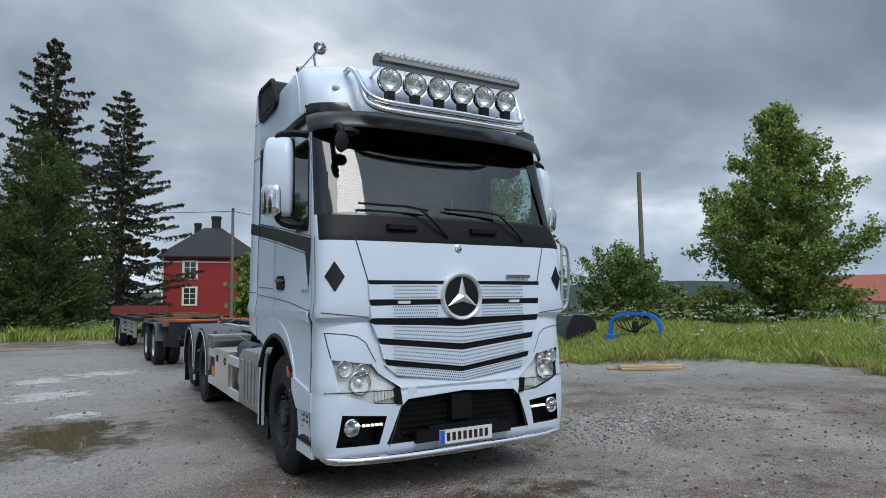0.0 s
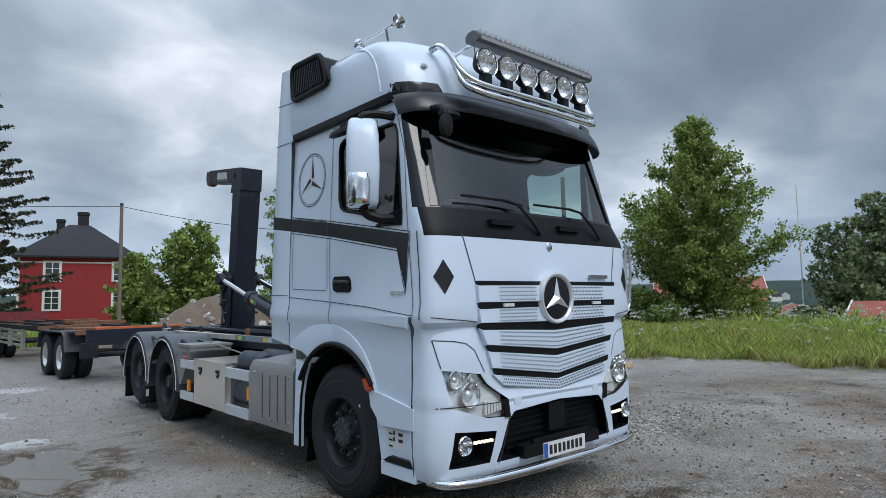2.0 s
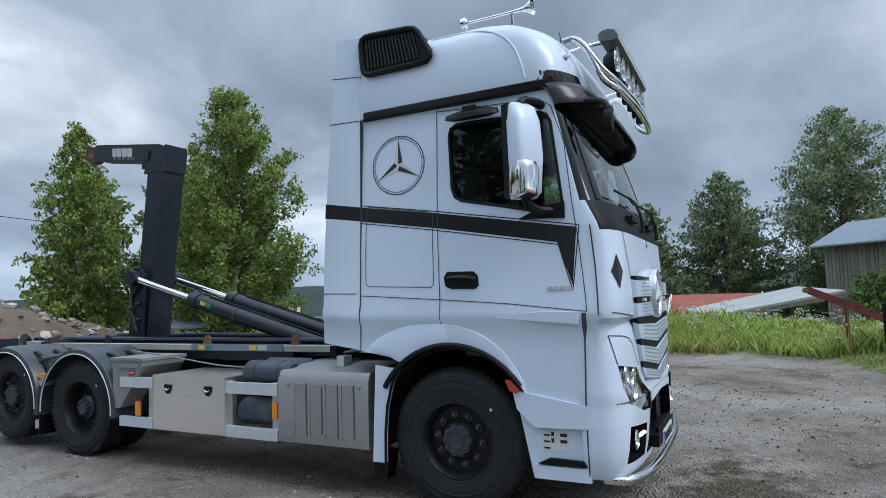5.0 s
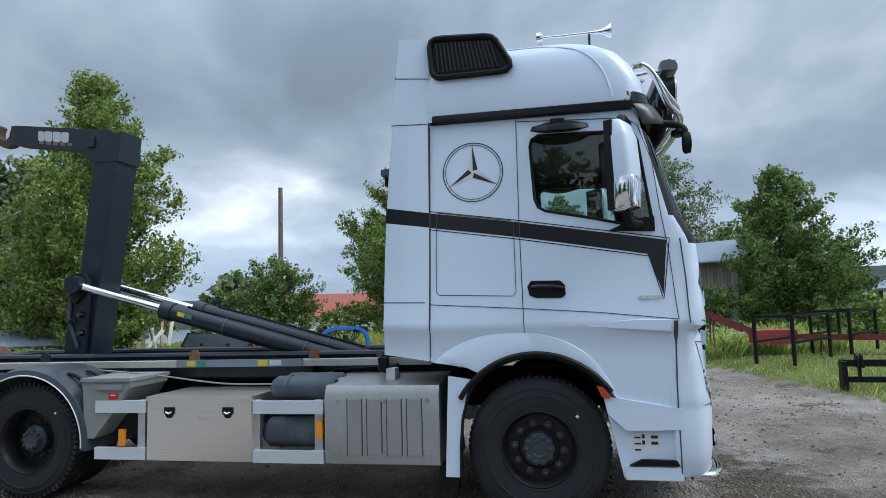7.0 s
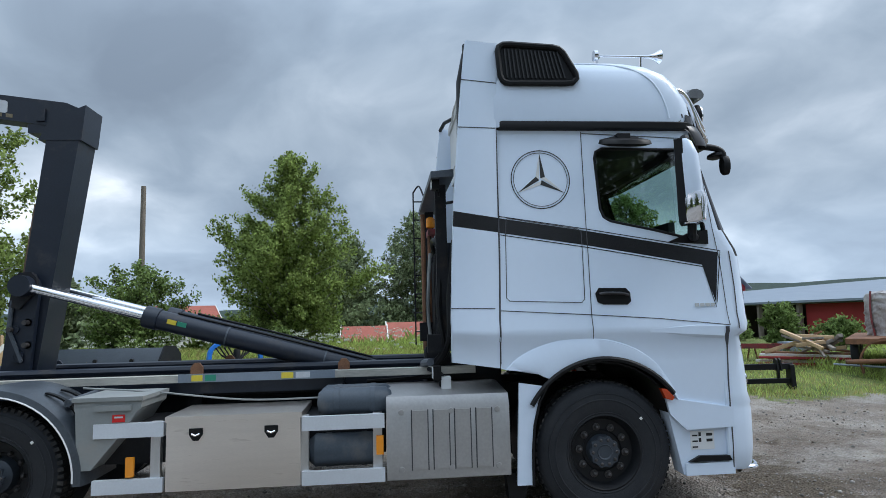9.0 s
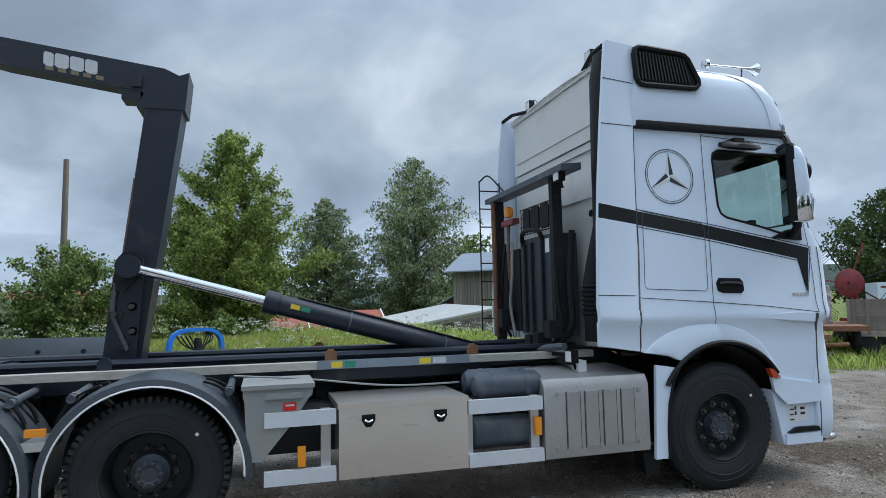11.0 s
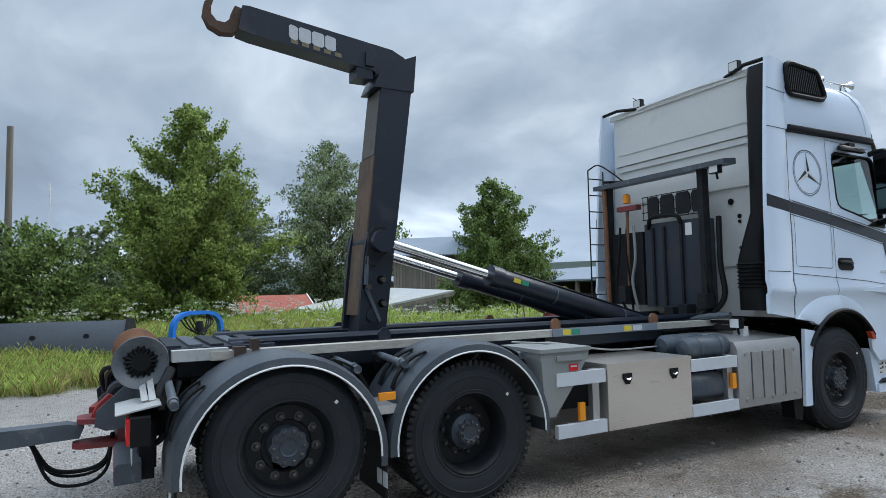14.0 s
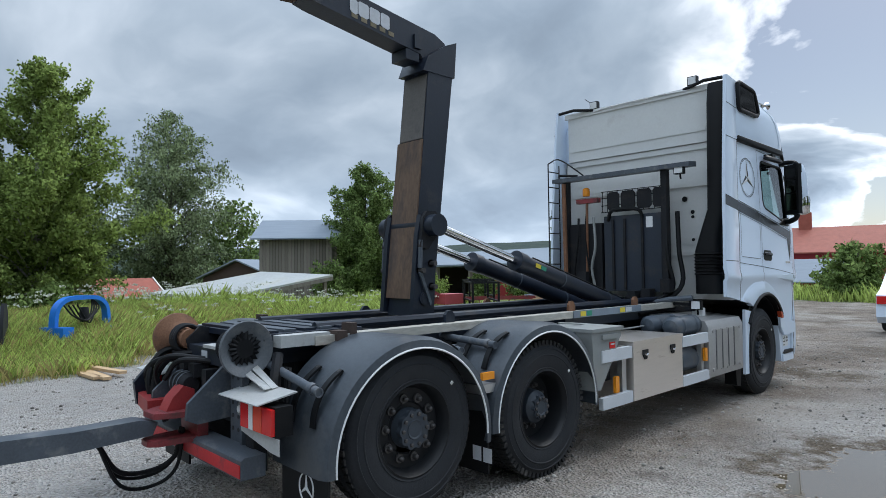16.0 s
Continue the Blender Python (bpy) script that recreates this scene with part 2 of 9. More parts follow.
pale_sheet = mat("pale_sheet_metal", (0.46, 0.47, 0.465), 0.5, metal=0.2, var=0.12, scale=5, dirt=(0.28, 0.24, 0.2), dirt_amount=0.25, dirt_scale=6)
fender_mat = mat("fender_plastic", (0.048, 0.058, 0.070), 0.36, var=0.3, scale=4, dirt=(0.115, 0.115, 0.115), dirt_amount=0.22, dirt_scale=2.2, bump=0.08, bscale=200)
grey_plastic = mat("grey_plastic", (0.25, 0.265, 0.26), 0.6, var=0.08, scale=5, dirt=(0.30, 0.28, 0.25), dirt_amount=0.2)
tank_mat = mat("air_tank_paint", (0.055, 0.072, 0.092), 0.5, var=0.2, scale=6, dirt=(0.16, 0.15, 0.14), dirt_amount=0.35)
amber = mat("amber_lens", (0.85, 0.30, 0.02), 0.25, var=0.05)
red_lens = mat("red_lens", (0.62, 0.015, 0.015), 0.18, var=0.1)
red_paint = mat("red_paint", (0.22, 0.032, 0.036), 0.5, var=0.3, scale=8, dirt=(0.07, 0.045, 0.04), dirt_amount=0.45, dirt_scale=7)
clear_lens = glass_mat("clear_lens", (0.95, 0.97, 0.97), 0.02)
windscreen_glass = glass_mat("windscreen_glass", (0.62, 0.72, 0.69), 0.06)
side_glass = glass_mat("door_glass", (0.68, 0.82, 0.79), 0.04)
interior = mat("cab_interior", (0.045, 0.047, 0.05), 0.8, var=0.15)
interior_light = mat("cab_lining", (0.32, 0.32, 0.31), 0.8, var=0.05)
led = mat("led", (0.9, 0.85, 0.7), 0.3, emit=(1.0, 0.86, 0.60), power=1.0)
mirror = mat("mirror_glass", (0.16, 0.17, 0.18), 0.05, metal=1.0, var=0.0)
plate_blue = mat("plate_blue", (0.02, 0.12, 0.55), 0.4)
plate_white = mat("plate_white", (0.75, 0.76, 0.76), 0.4, var=0.03)
ink = mat("dark_print", (0.02, 0.02, 0.02), 0.5)
decal_white = mat("light_print", (0.55, 0.57, 0.60), 0.5, var=0.15, scale=20)
decal_yellow = mat("yellow_print", (0.70, 0.55, 0.05), 0.5)
decal_green = mat("green_print", (0.03, 0.25, 0.16), 0.5)
blue_paint = mat("blue_paint", (0.01, 0.17, 0.62), 0.45, var=0.2, scale=6, dirt=(0.02, 0.06, 0.15), dirt_amount=0.2)
falu_red = mat("red_house_paint", (0.30, 0.028, 0.030), 0.8, var=0.15, scale=2, bump=0.1)
trim_white = mat("white_trim", (0.75, 0.74, 0.70), 0.6, var=0.05)
roof_black = mat("dark_roofing", (0.022, 0.023, 0.028), 0.85, var=0.15, scale=3)
roof_tile = mat("red_roof", (0.32, 0.09, 0.06), 0.75, var=0.25, scale=3, bump=0.2)
tin = mat("tin_roof", (0.22, 0.26, 0.31), 0.7, metal=0.0, var=0.12, scale=1.0, stretch=(1, 6, 1))
old_wood = mat("grey_boards", (0.23, 0.20, 0.17), 0.85, var=0.35, scale=3, stretch=(3, 3, 0.4), bump=0.2, rnd=0.25)
new_wood = mat("fresh_planks", (0.55, 0.38, 0.22), 0.7, var=0.2, scale=4, stretch=(1, 5, 1), rnd=0.12)
concrete = mat("grey_roof_sheet", (0.42, 0.42, 0.40), 0.7, var=0.15, scale=1)
pole_wood = mat("pole_wood", (0.20, 0.17, 0.14), 0.85, var=0.3, scale=4, stretch=(6, 6, 0.5), bump=0.2)
bark = mat("bark", (0.10, 0.085, 0.07), 0.9, var=0.4, scale=8, bump=0.3)
birch_bark = mat("birch_bark", (0.42, 0.40, 0.37), 0.8, var=0.2, scale=5, dirt=(0.05, 0.045, 0.04), dirt_amount=0.4, dirt_scale=9, stretch=(1, 1, 0.4))
birch_leaf = leaf_mat("birch_leaf", (0.255, 0.325, 0.100), 0.65)
bush_leaf = leaf_mat("bush_leaf", (0.185, 0.255, 0.088), 0.65)
dark_birch = leaf_mat("old_birch_leaf", (0.095, 0.130, 0.050), 0.42)
pale_leaf = leaf_mat("willow_leaf", (0.225, 0.275, 0.150), 0.65)
needle = leaf_mat("spruce_needle", (0.085, 0.088, 0.058), 0.5)
grass_leaf = leaf_mat("grass_blade", (0.43, 0.52, 0.155), 0.6)
dry_grass = leaf_mat("dry_grass", (0.42, 0.36, 0.15), 0.4)
flower = leaf_mat("umbel_flower", (0.62, 0.64, 0.56), 0.15)
stone_mat = mat("rubble", (0.27, 0.235, 0.205), 0.9, var=0.35, scale=2, bump=0.3, rnd=0.35)
soil_mat = mat("soil", (0.16, 0.12, 0.09), 0.95, var=0.35, scale=2, bump=0.4, bscale=12)
bag_mat = mat("silage_wrap", (0.40, 0.38, 0.37), 0.55, var=0.3, scale=6, dirt=(0.14, 0.10, 0.10), dirt_amount=0.5, dirt_scale=3, bump=0.3, bscale=10)


# ---- builders ----
def thing(name, label, category, group="", at=(0, 0, 0), turn=0.0, kind=""):
    ob = new(name)
    ob.empty_display_size = 0.2
    ob.matrix_basis = pose(*at, 0, 0, turn)
    return tagged(ob, label, category, group, kind)


def finish(name, me, material, parent, label, angle=38):
    for mm in (material if isinstance(material, (list, tuple)) else (material,)):
        me.materials.append(mm)
    me.shade_smooth()
    me.set_sharp_from_angle(angle=radians(angle))
    ob = new(name, me)
    if parent:
        ob.parent = parent
    return tagged(ob, label)


def part(name, bm, material, parent=None, label="", angle=38):
    me = bpy.data.meshes.new(name)
    bmesh.ops.recalc_face_normals(bm, faces=bm.faces)
    bm.to_mesh(me)
    bm.free()
    return finish(name, me, material, parent, label, angle)


def share(ob, m, parent=None):
    o = new(ob.name.split(".")[0], ob.data)
    o.parent = parent or ob.parent
    o.matrix_basis = m
    return o


def bevel_all(bm, verts, width, segs=2, limit=30):
    if width <= 0:
        return
    vs = set(verts)
    edges = [e for e in bm.edges if e.verts[0] in vs and e.verts[1] in vs and len(e.link_faces) == 2 and e.calc_face_angle(0) > radians(limit)]
    bmesh.ops.bevel(bm, geom=edges, offset=width, segments=segs, affect="EDGES", profile=0.5, clamp_overlap=True)


def box(bm, x0, x1, y0, y1, z0, z1, bev=0.0, m=None, mi=0):
    vs = [bm.verts.new(((x0, x1)[i & 1], (y0, y1)[i >> 1 & 1], (z0, z1)[i >> 2])) for i in range(8)]
    for f in ((0, 2, 3, 1), (4, 5, 7, 6), (0, 1, 5, 4), (2, 6, 7, 3), (0, 4, 6, 2), (1, 3, 7, 5)):
        bm.faces.new([vs[i] for i in f]).material_index = mi
    if m is not None:
        bmesh.ops.transform(bm, matrix=m, verts=vs)
    bevel_all(bm, vs, bev)
    return bm


def prism(bm, poly, axis, lo, hi, bev=0.0, mi=0, segs=2, limit=30):
    """A polygon in the two axes other than `axis`, drawn out from lo to hi."""
    def at(a, b, c):
        return (c, a, b) if axis == "x" else (a, c, b) if axis == "y" else (a, b, c)
    lo_v = [bm.verts.new(at(a, b, lo)) for a, b in poly]
    hi_v = [bm.verts.new(at(a, b, hi)) for a, b in poly]
    n = len(poly)
    fs = [bm.faces.new(lo_v[::-1]), bm.faces.new(hi_v)]
    for i in range(n):
        fs.append(bm.faces.new((lo_v[i], lo_v[(i + 1) % n], hi_v[(i + 1) % n], hi_v[i])))
    for f in fs:
        f.material_index = mi
    bevel_all(bm, lo_v + hi_v, bev, segs, limit)
    return bm


def loft(bm, loops, caps=True, mi=0, closed=True):
    rows = [[bm.verts.new(p) for p in lp] for lp in loops]
    n = len(loops[0])
    for a, b in zip(rows, rows[1:]):
        for i in range(n if closed else n - 1):
            j = (i + 1) % n
            bm.faces.new((a[i], a[j], b[j], b[i])).material_index = mi
    if caps:
        bm.faces.new(rows[0][::-1]).material_index = mi
        bm.faces.new(rows[-1]).material_index = mi
    return rows


def tube(bm, pts, r, seg=10, mi=0, caps=True):
    """A round bar along a polyline; r may be a list."""
    pts = [Vector(p) for p in pts]
    rs = r if isinstance(r, (list, tuple)) else [r] * len(pts)
    loops, ref = [], None
    for i, p in enumerate(pts):
        d = ((pts[min(i + 1, len(pts) - 1)] - p).normalized() + (p - pts[max(i - 1, 0)]).normalized()).normalized()
        if ref is None:
            ref = d.orthogonal().normalized()
        ref = (ref - d * ref.dot(d)).normalized()
        s = d.cross(ref)
        loops.append([p + (ref * math.cos(a) + s * math.sin(a)) * rs[i] for a in (2 * math.pi * k / seg for k in range(seg))])
    loft(bm, loops, caps, mi)
    return bm


def smooth_path(pts, steps=5):
    """Catmull-Rom through the points."""
    p = [Vector(q) for q in pts]
    p = [2 * p[0] - p[1]] + p + [2 * p[-1] - p[-2]]
    out = []
    for i in range(1, len(p) - 2):
        for k in range(steps):
            t = k / steps
            out.append(0.5 * (2 * p[i] + (p[i + 1] - p[i - 1]) * t + (2 * p[i - 1] - 5 * p[i] + 4 * p[i + 1] - p[i + 2]) * t * t + (3 * p[i] - p[i - 1] - 3 * p[i + 1] + p[i + 2]) * t ** 3))
    return out + [p[-2]]


def lathe(bm, prof, centre, axis, seg=32, mi=0, flip=1, caps=False):
    """prof: (radius, along) pairs round an axis through centre."""
    c = Vector(centre)
    loops = []
    for r, h in prof:
        lp = []
        for k in range(seg):
            a = 2 * math.pi * k / seg
            u, v = r * math.cos(a), r * math.sin(a)
            lp.append(c + Vector((flip * h, u, v) if axis == "x" else (u, flip * h, v) if axis == "y" else (u, v, flip * h)))
        loops.append(lp)
    rows = [[bm.verts.new(p) for p in lp] for lp in loops]
    for a, b in zip(rows, rows[1:]):
        for i in range(seg):
            j = (i + 1) % seg
            bm.faces.new((a[i], a[j], b[j], b[i])).material_index = mi
    if caps:
        bm.faces.new(rows[0][::-1]).material_index = mi
        bm.faces.new(rows[-1]).material_index = mi
    return bm


def nb():
    return bmesh.new()


def outward(bm, way):
    """Turn all faces to look along the given way."""
    bm.normal_update()
    for f in bm.faces:
        if f.normal.dot(Vector(way)) < 0:
            f.normal_flip()
    return bm


def raw(name, verts, faces, material, parent=None, label=""):
    me = bpy.data.meshes.new(name)
    me.from_pydata(verts, [], faces)
    me.update()
    return finish(name, me, material, parent, label, 60)


def carve(bm, cutters):
    """bm less the closed cutters, as a new mesh."""
    me = bpy.data.meshes.new("work")
    bmesh.ops.recalc_face_normals(bm, faces=bm.faces)
    bm.to_mesh(me)
    bm.free()
    ob = new("work", me)
    made = [ob]
    for c in cutters:
        cm = bpy.data.meshes.new("cutter")
        bmesh.ops.recalc_face_normals(c, faces=c.faces)
        c.to_mesh(cm)
        c.free()
        co = new("cutter", cm)
        made.append(co)
        md = ob.modifiers.new("cut", "BOOLEAN")
        md.operation, md.solver, md.object = "DIFFERENCE", "EXACT", co
    dg = bpy.context.evaluated_depsgraph_get()
    out = bpy.data.meshes.new_from_object(ob.evaluated_get(dg))
    for o in made:
        bpy.data.objects.remove(o)
    return out


# ---- ground, water, far country ----
def smooth(a, b, v):
    t = min(1.0, max(0.0, (v - a) / (b - a)))
    return t * t * (3 - 2 * t)


def verge(y):
    """Where the gravel ends on the lake side."""
    return 7.6 + 3.2 * smooth(5.0, 1.8, y) * smooth(-5.0, -3.2, y) - 1.0 * smooth(4.5, 7.5, y) - 3.6 * smooth(-3.2, -5.0, y) + 3.5 * smooth(-6.0, -13.0, y)


def is_grass(x, y):
    """How grassy the ground is, 0 to 1: verges round the gravel yard."""
    wob = 0.9 * noise.noise((x * 0.35, y * 0.35, 3.1)) + 0.4 * noise.noise((x * 1.1, y * 1.1, 7.7))
    g = max(smooth(-0.5, 0.9, x - verge(y) + wob), smooth(-0.8, 0.8, y - 25.2 + wob - 0.12 * x), smooth(-0.8, 0.8, -y - 22 + wob - 0.2 * x), smooth(-1, 1, -x - 22 + wob))
    return g


def ground_z(x, y):
    r = math.hypot(x, y)
    z = 0.025 * noise.noise((x * 0.5, y * 0.5, 0.0)) + 0.012 * noise.noise((x * 1.7, y * 1.7, 2.0)) - 0.012
    z *= smooth(0.6, 1.6, max(abs(x) - 0.9, 0.0) + max(-y - 2.0, y - 7.5, 0.0) + 0.6)
    brow = max(6.6, verge(y) - 0.2)
    east = smooth(brow, brow + 3.4, x) * smooth(-6.0, 0.0, y) * (1 - smooth(24, 40, y))
    z += (0.13 * smooth(4.6, 7.0, x) + 0.10 * smooth(7.0, 9.5, x)) * smooth(-3.6, -5.6, y) * (1 - smooth(-14.0, -20.0, y))
    z += 0.55 * east - 1.9 * smooth(14.5, 24.0, x) * smooth(-9, -1, y) * (1 - smooth(30, 60, y))
    z -= 7.5 * smooth(26.0, 95.0, x) * smooth(-40, 40, y + 0.3 * x)
    z -= 0.032 * smooth(2.6, 1.0, math.hypot(x / 1.3, y / 1.2))
    z += 0.004 * smooth(1.0, 0.0, math.hypot((x + 3.0) / 1.1, (y - 2.9) / 1.2))
    z += is_grass(x, y) * 0.06 * (1 + noise.noise((x * 0.8, y * 0.8, 5.0)))
    z -= 0.0148 * y * smooth(70.0, 200.0, r)
    az = math.degrees(math.atan2(x, y))
    lake = smooth(80, 110, x) * smooth(22, 34, az) * (1 - smooth(88, 96, az)) * (1 - smooth(640, 820, r))
    z -= 6.0 * lake
    hills = smooth(520, 2300, r) * (62 + 34 * noise.noise((x * 0.0011, y * 0.0011, 1.0)) + 10 * noise.noise((x * 0.004, y * 0.004, 4.0)))
    return z + hills * (1 - lake)


N = 250
span = [6.6 * math.sinh(7.1 * (2 * i / N - 1)) for i in range(N + 1)]
gv = [(u + 2.0, v + 3.0) for v in span for u in span]
gverts = [(x, y, ground_z(x, y)) for x, y in gv]
gfaces = [(j * (N + 1) + i, j * (N + 1) + i + 1, (j + 1) * (N + 1) + i + 1, (j + 1) * (N + 1) + i) for j in range(N) for i in range(N)]


def ground_material():
    m = bpy.data.materials.new("yard_and_fields")
    m.use_nodes = True
    nd, lk = m.node_tree.nodes, m.node_tree.links
    p = nd["Principled BSDF"]
    p.inputs["Roughness"].default_value = 0.9
    p.inputs["Specular IOR Level"].default_value = 0.25
    geo = nd.new("ShaderNodeNewGeometry")

    def tex(scale, detail=5, rough=0.6):
        n = nd.new("ShaderNodeTexNoise")
        n.inputs["Scale"].default_value, n.inputs["Detail"].default_value, n.inputs["Roughness"].default_value = scale, detail, rough
        lk.new(geo.outputs["Position"], n.inputs["Vector"])
        return n.outputs[0]

    def rampc(v, stops):
        r = nd.new("ShaderNodeValToRGB")
        e = r.color_ramp.elements
        e[0].position, e[0].color = stops[0][0], (*stops[0][1], 1)
        e[1].position, e[1].color = stops[-1][0], (*stops[-1][1], 1)
        for a, c in stops[1:-1]:
            e.new(a).color = (*c, 1)
        lk.new(v, r.inputs[0])
        return r.outputs[0]

    def mix(f, a, b):
        x = nd.new("ShaderNodeMix")
        x.data_type = "RGBA"
        for s, v in ((0, f), (6, a), (7, b)):
            if hasattr(v, "links"):
                lk.new(v, x.inputs[s])
            else:
                x.inputs[s].default_value = v if s == 0 else (*v, 1)
        return x.outputs[2]

    def rng(v, a, b, c=0.0, d=1.0):
        x = nd.new("ShaderNodeMapRange")
        for k, q in enumerate((a, b, c, d)):
            x.inputs[k + 1].default_value = q
        lk.new(v, x.inputs[0])
        return x.outputs[0]

    soil = rampc(tex(0.55, 9, 0.70), [(0.34, (0.120, 0.092, 0.070)), (0.44, (0.265, 0.215, 0.172)), (0.53, (0.385, 0.328, 0.272)), (0.64, (0.58, 0.52, 0.46))])
    vor = nd.new("ShaderNodeTexVoronoi")
    vor.inputs["Scale"].default_value = 40
    lk.new(geo.outputs["Position"], vor.inputs["Vector"])
    grit = rampc(vor.outputs["Color"], [(0.15, (0.17, 0.145, 0.12)), (0.5, (0.36, 0.32, 0.285)), (0.85, (0.60, 0.56, 0.52))])
    soil = mix(rng(tex(1.3, 8), 0.48, 0.60, 0.10, 0.60), soil, grit)
    soil = mix(rng(tex(60, 3), 0.3, 0.7, 0.0, 0.50), soil, (0.11, 0.09, 0.072))
    # paler dried stretches and darker trodden ones, metres across
    soil = mix(rng(tex(0.30, 7, 0.62), 0.50, 0.60, 0.0, 0.60), soil, mix(rng(tex(22, 4), 0.35, 0.65), (0.36, 0.325, 0.285), (0.60, 0.565, 0.52)))
    soil = mix(rng(tex(0.42, 8, 0.66), 0.47, 0.38, 0.0, 0.65), soil, (0.135, 0.105, 0.080))
    # damp clods and ruts
    soil = mix(rng(tex(0.9, 12, 0.80), 0.56, 0.62, 0.0, 0.9), soil, (0.115, 0.085, 0.062))
    # paler crushed stone towards the back of the yard
    at3 = nd.new("ShaderNodeAttribute")
    at3.attribute_name = "crushed"
    soil = mix(at3.outputs["Fac"], soil, mix(rng(tex(3.0, 8), 0.35, 0.65, 0.40, 0.92), grit, (0.47, 0.46, 0.445)))
    grass = rampc(tex(1.6, 5), [(0.3, (0.075, 0.115, 0.028)), (0.5, (0.18, 0.235, 0.065)), (0.7, (0.30, 0.29, 0.11))])
    wood = rampc(tex(0.035, 6, 0.7), [(0.35, (0.018, 0.032, 0.028)), (0.55, (0.030, 0.050, 0.040)), (0.7, (0.062, 0.092, 0.055))])
    at1 = nd.new("ShaderNodeAttribute")
    at1.attribute_name = "grassy"
    at2 = nd.new("ShaderNodeAttribute")
    at2.attribute_name = "wooded"
    col = mix(rng(tex(2.2, 6), 0.0, 1.0), soil, soil)
    edge = nd.new("ShaderNodeMath")
    edge.operation = "ADD"
    lk.new(at1.outputs["Fac"], edge.inputs[0])
    lk.new(rng(tex(2.5, 6), 0.3, 0.7, -0.45, 0.45), edge.inputs[1])
    col = mix(rng(edge.outputs[0], 0.4, 0.7), col, grass)
    # far woods: the veil of air is put into their blue-green colour
    col = mix(at2.outputs["Fac"], col, wood)
    # shallow puddles and pale patches
    def spots(places, lo, hi, ragged=0.75):
        total = None
        for cx, cy, rx, ry in places:
            shift, size, ln = nd.new("ShaderNodeVectorMath"), nd.new("ShaderNodeVectorMath"), nd.new("ShaderNodeVectorMath")
            shift.operation, size.operation, ln.operation = "SUBTRACT", "MULTIPLY", "LENGTH"
            shift.inputs[1].default_value, size.inputs[1].default_value = (cx, cy, 0), (1 / rx, 1 / ry, 0)
            lk.new(geo.outputs["Position"], shift.inputs[0])
            lk.new(shift.outputs[0], size.inputs[0])
            lk.new(size.outputs[0], ln.inputs[0])
            wob = nd.new("ShaderNodeMath")
            lk.new(ln.outputs["Value"], wob.inputs[0])
            lk.new(rng(tex(2.6, 9, 0.68), 0.3, 0.7, -ragged, ragged), wob.inputs[1])
            m_ = rng(wob.outputs[0], lo, hi, 1.0, 0.0)
            if total is None:
                total = m_
            else:
                mx_ = nd.new("ShaderNodeMath")
                mx_.operation = "MAXIMUM"
                lk.new(total, mx_.inputs[0])
                lk.new(m_, mx_.inputs[1])
                total = mx_.outputs[0]
        return total

    pale_spots = spots(((-3.35, 6.75, 0.55, 0.65), (-2.5, 10.1, 0.7, 0.5), (-3.6, 9.2, 0.5, 0.6), (-2.9, 4.3, 0.35, 0.3)), 0.75, 1.1)
    col = mix(pale_spots, col, mix(rng(tex(7, 6), 0.3, 0.7), (0.55, 0.545, 0.54), (0.78, 0.775, 0.77)))
    damp = spots(((-3.1, 2.75, 0.85, 1.1), (-0.4, -1.9, 1.3, 0.5)), 0.7, 1.3)
    col = mix(damp, col, mix(rng(tex(9, 6), 0.3, 0.7), (0.10, 0.078, 0.055), (0.17, 0.135, 0.10)))
    wet = spots(((-3.05, 2.7, 0.50, 0.75), (-2.75, 3.3, 0.34, 0.42)), 0.90, 0.98, 0.40)
    col = mix(wet, col, (0.12, 0.095, 0.062))
    lk.new(rng(wet, 0.0, 1.0, 0.9, 0.02), p.inputs["Roughness"])
    lk.new(rng(wet, 0.0, 1.0, 0.25, 0.9), p.inputs["Specular IOR Level"])
    lk.new(col, p.inputs["Base Color"])
    bp = nd.new("ShaderNodeBump")
    bp.inputs["Strength"].default_value, bp.inputs["Distance"].default_value = 1.0, 0.045
    hsum = nd.new("ShaderNodeMath")
    lk.new(tex(9, 6, 0.65), hsum.inputs[0])
    lk.new(vor.outputs["Distance"], hsum.inputs[1])
    lk.new(hsum.outputs[0], bp.inputs["Height"])
    lk.new(rng(wet, 0.0, 0.6, 1.0, 0.0), bp.inputs["Strength"])
    lk.new(bp.outputs[0], p.inputs["Normal"])
    return m


ground = raw("ground", gverts, gfaces, ground_material())
tagged(ground, "brown-grey gravel yard with grass verges and wooded hills beyond", "ground", kind="structure")
ga = ground.data.attributes.new("grassy", "FLOAT", "POINT")
ga.data.foreach_set("value", [is_grass(x, y) for x, y in gv])
gc = ground.data.attributes.new("crushed", "FLOAT", "POINT")
gc.data.foreach_set("value", [min(1.0, max(0.85 * smooth(3.5, 8.0, y + 0.5 * abs(x)), 0.6 * smooth(-2.5, 0.5, y) * smooth(-1.4, -2.4, x)) * (1 - smooth(14, 22, y)) + 0.7 * math.exp(-((x - 3.0) / 1.6) ** 2 - ((y + 0.1) / 0.7) ** 2)) for x, y in gv])
gw = ground.data.attributes.new("wooded", "FLOAT", "POINT")
gw.data.foreach_set("value", [max(smooth(300, 520, math.hypot(x, y)), 0.0) for x, y in gv])

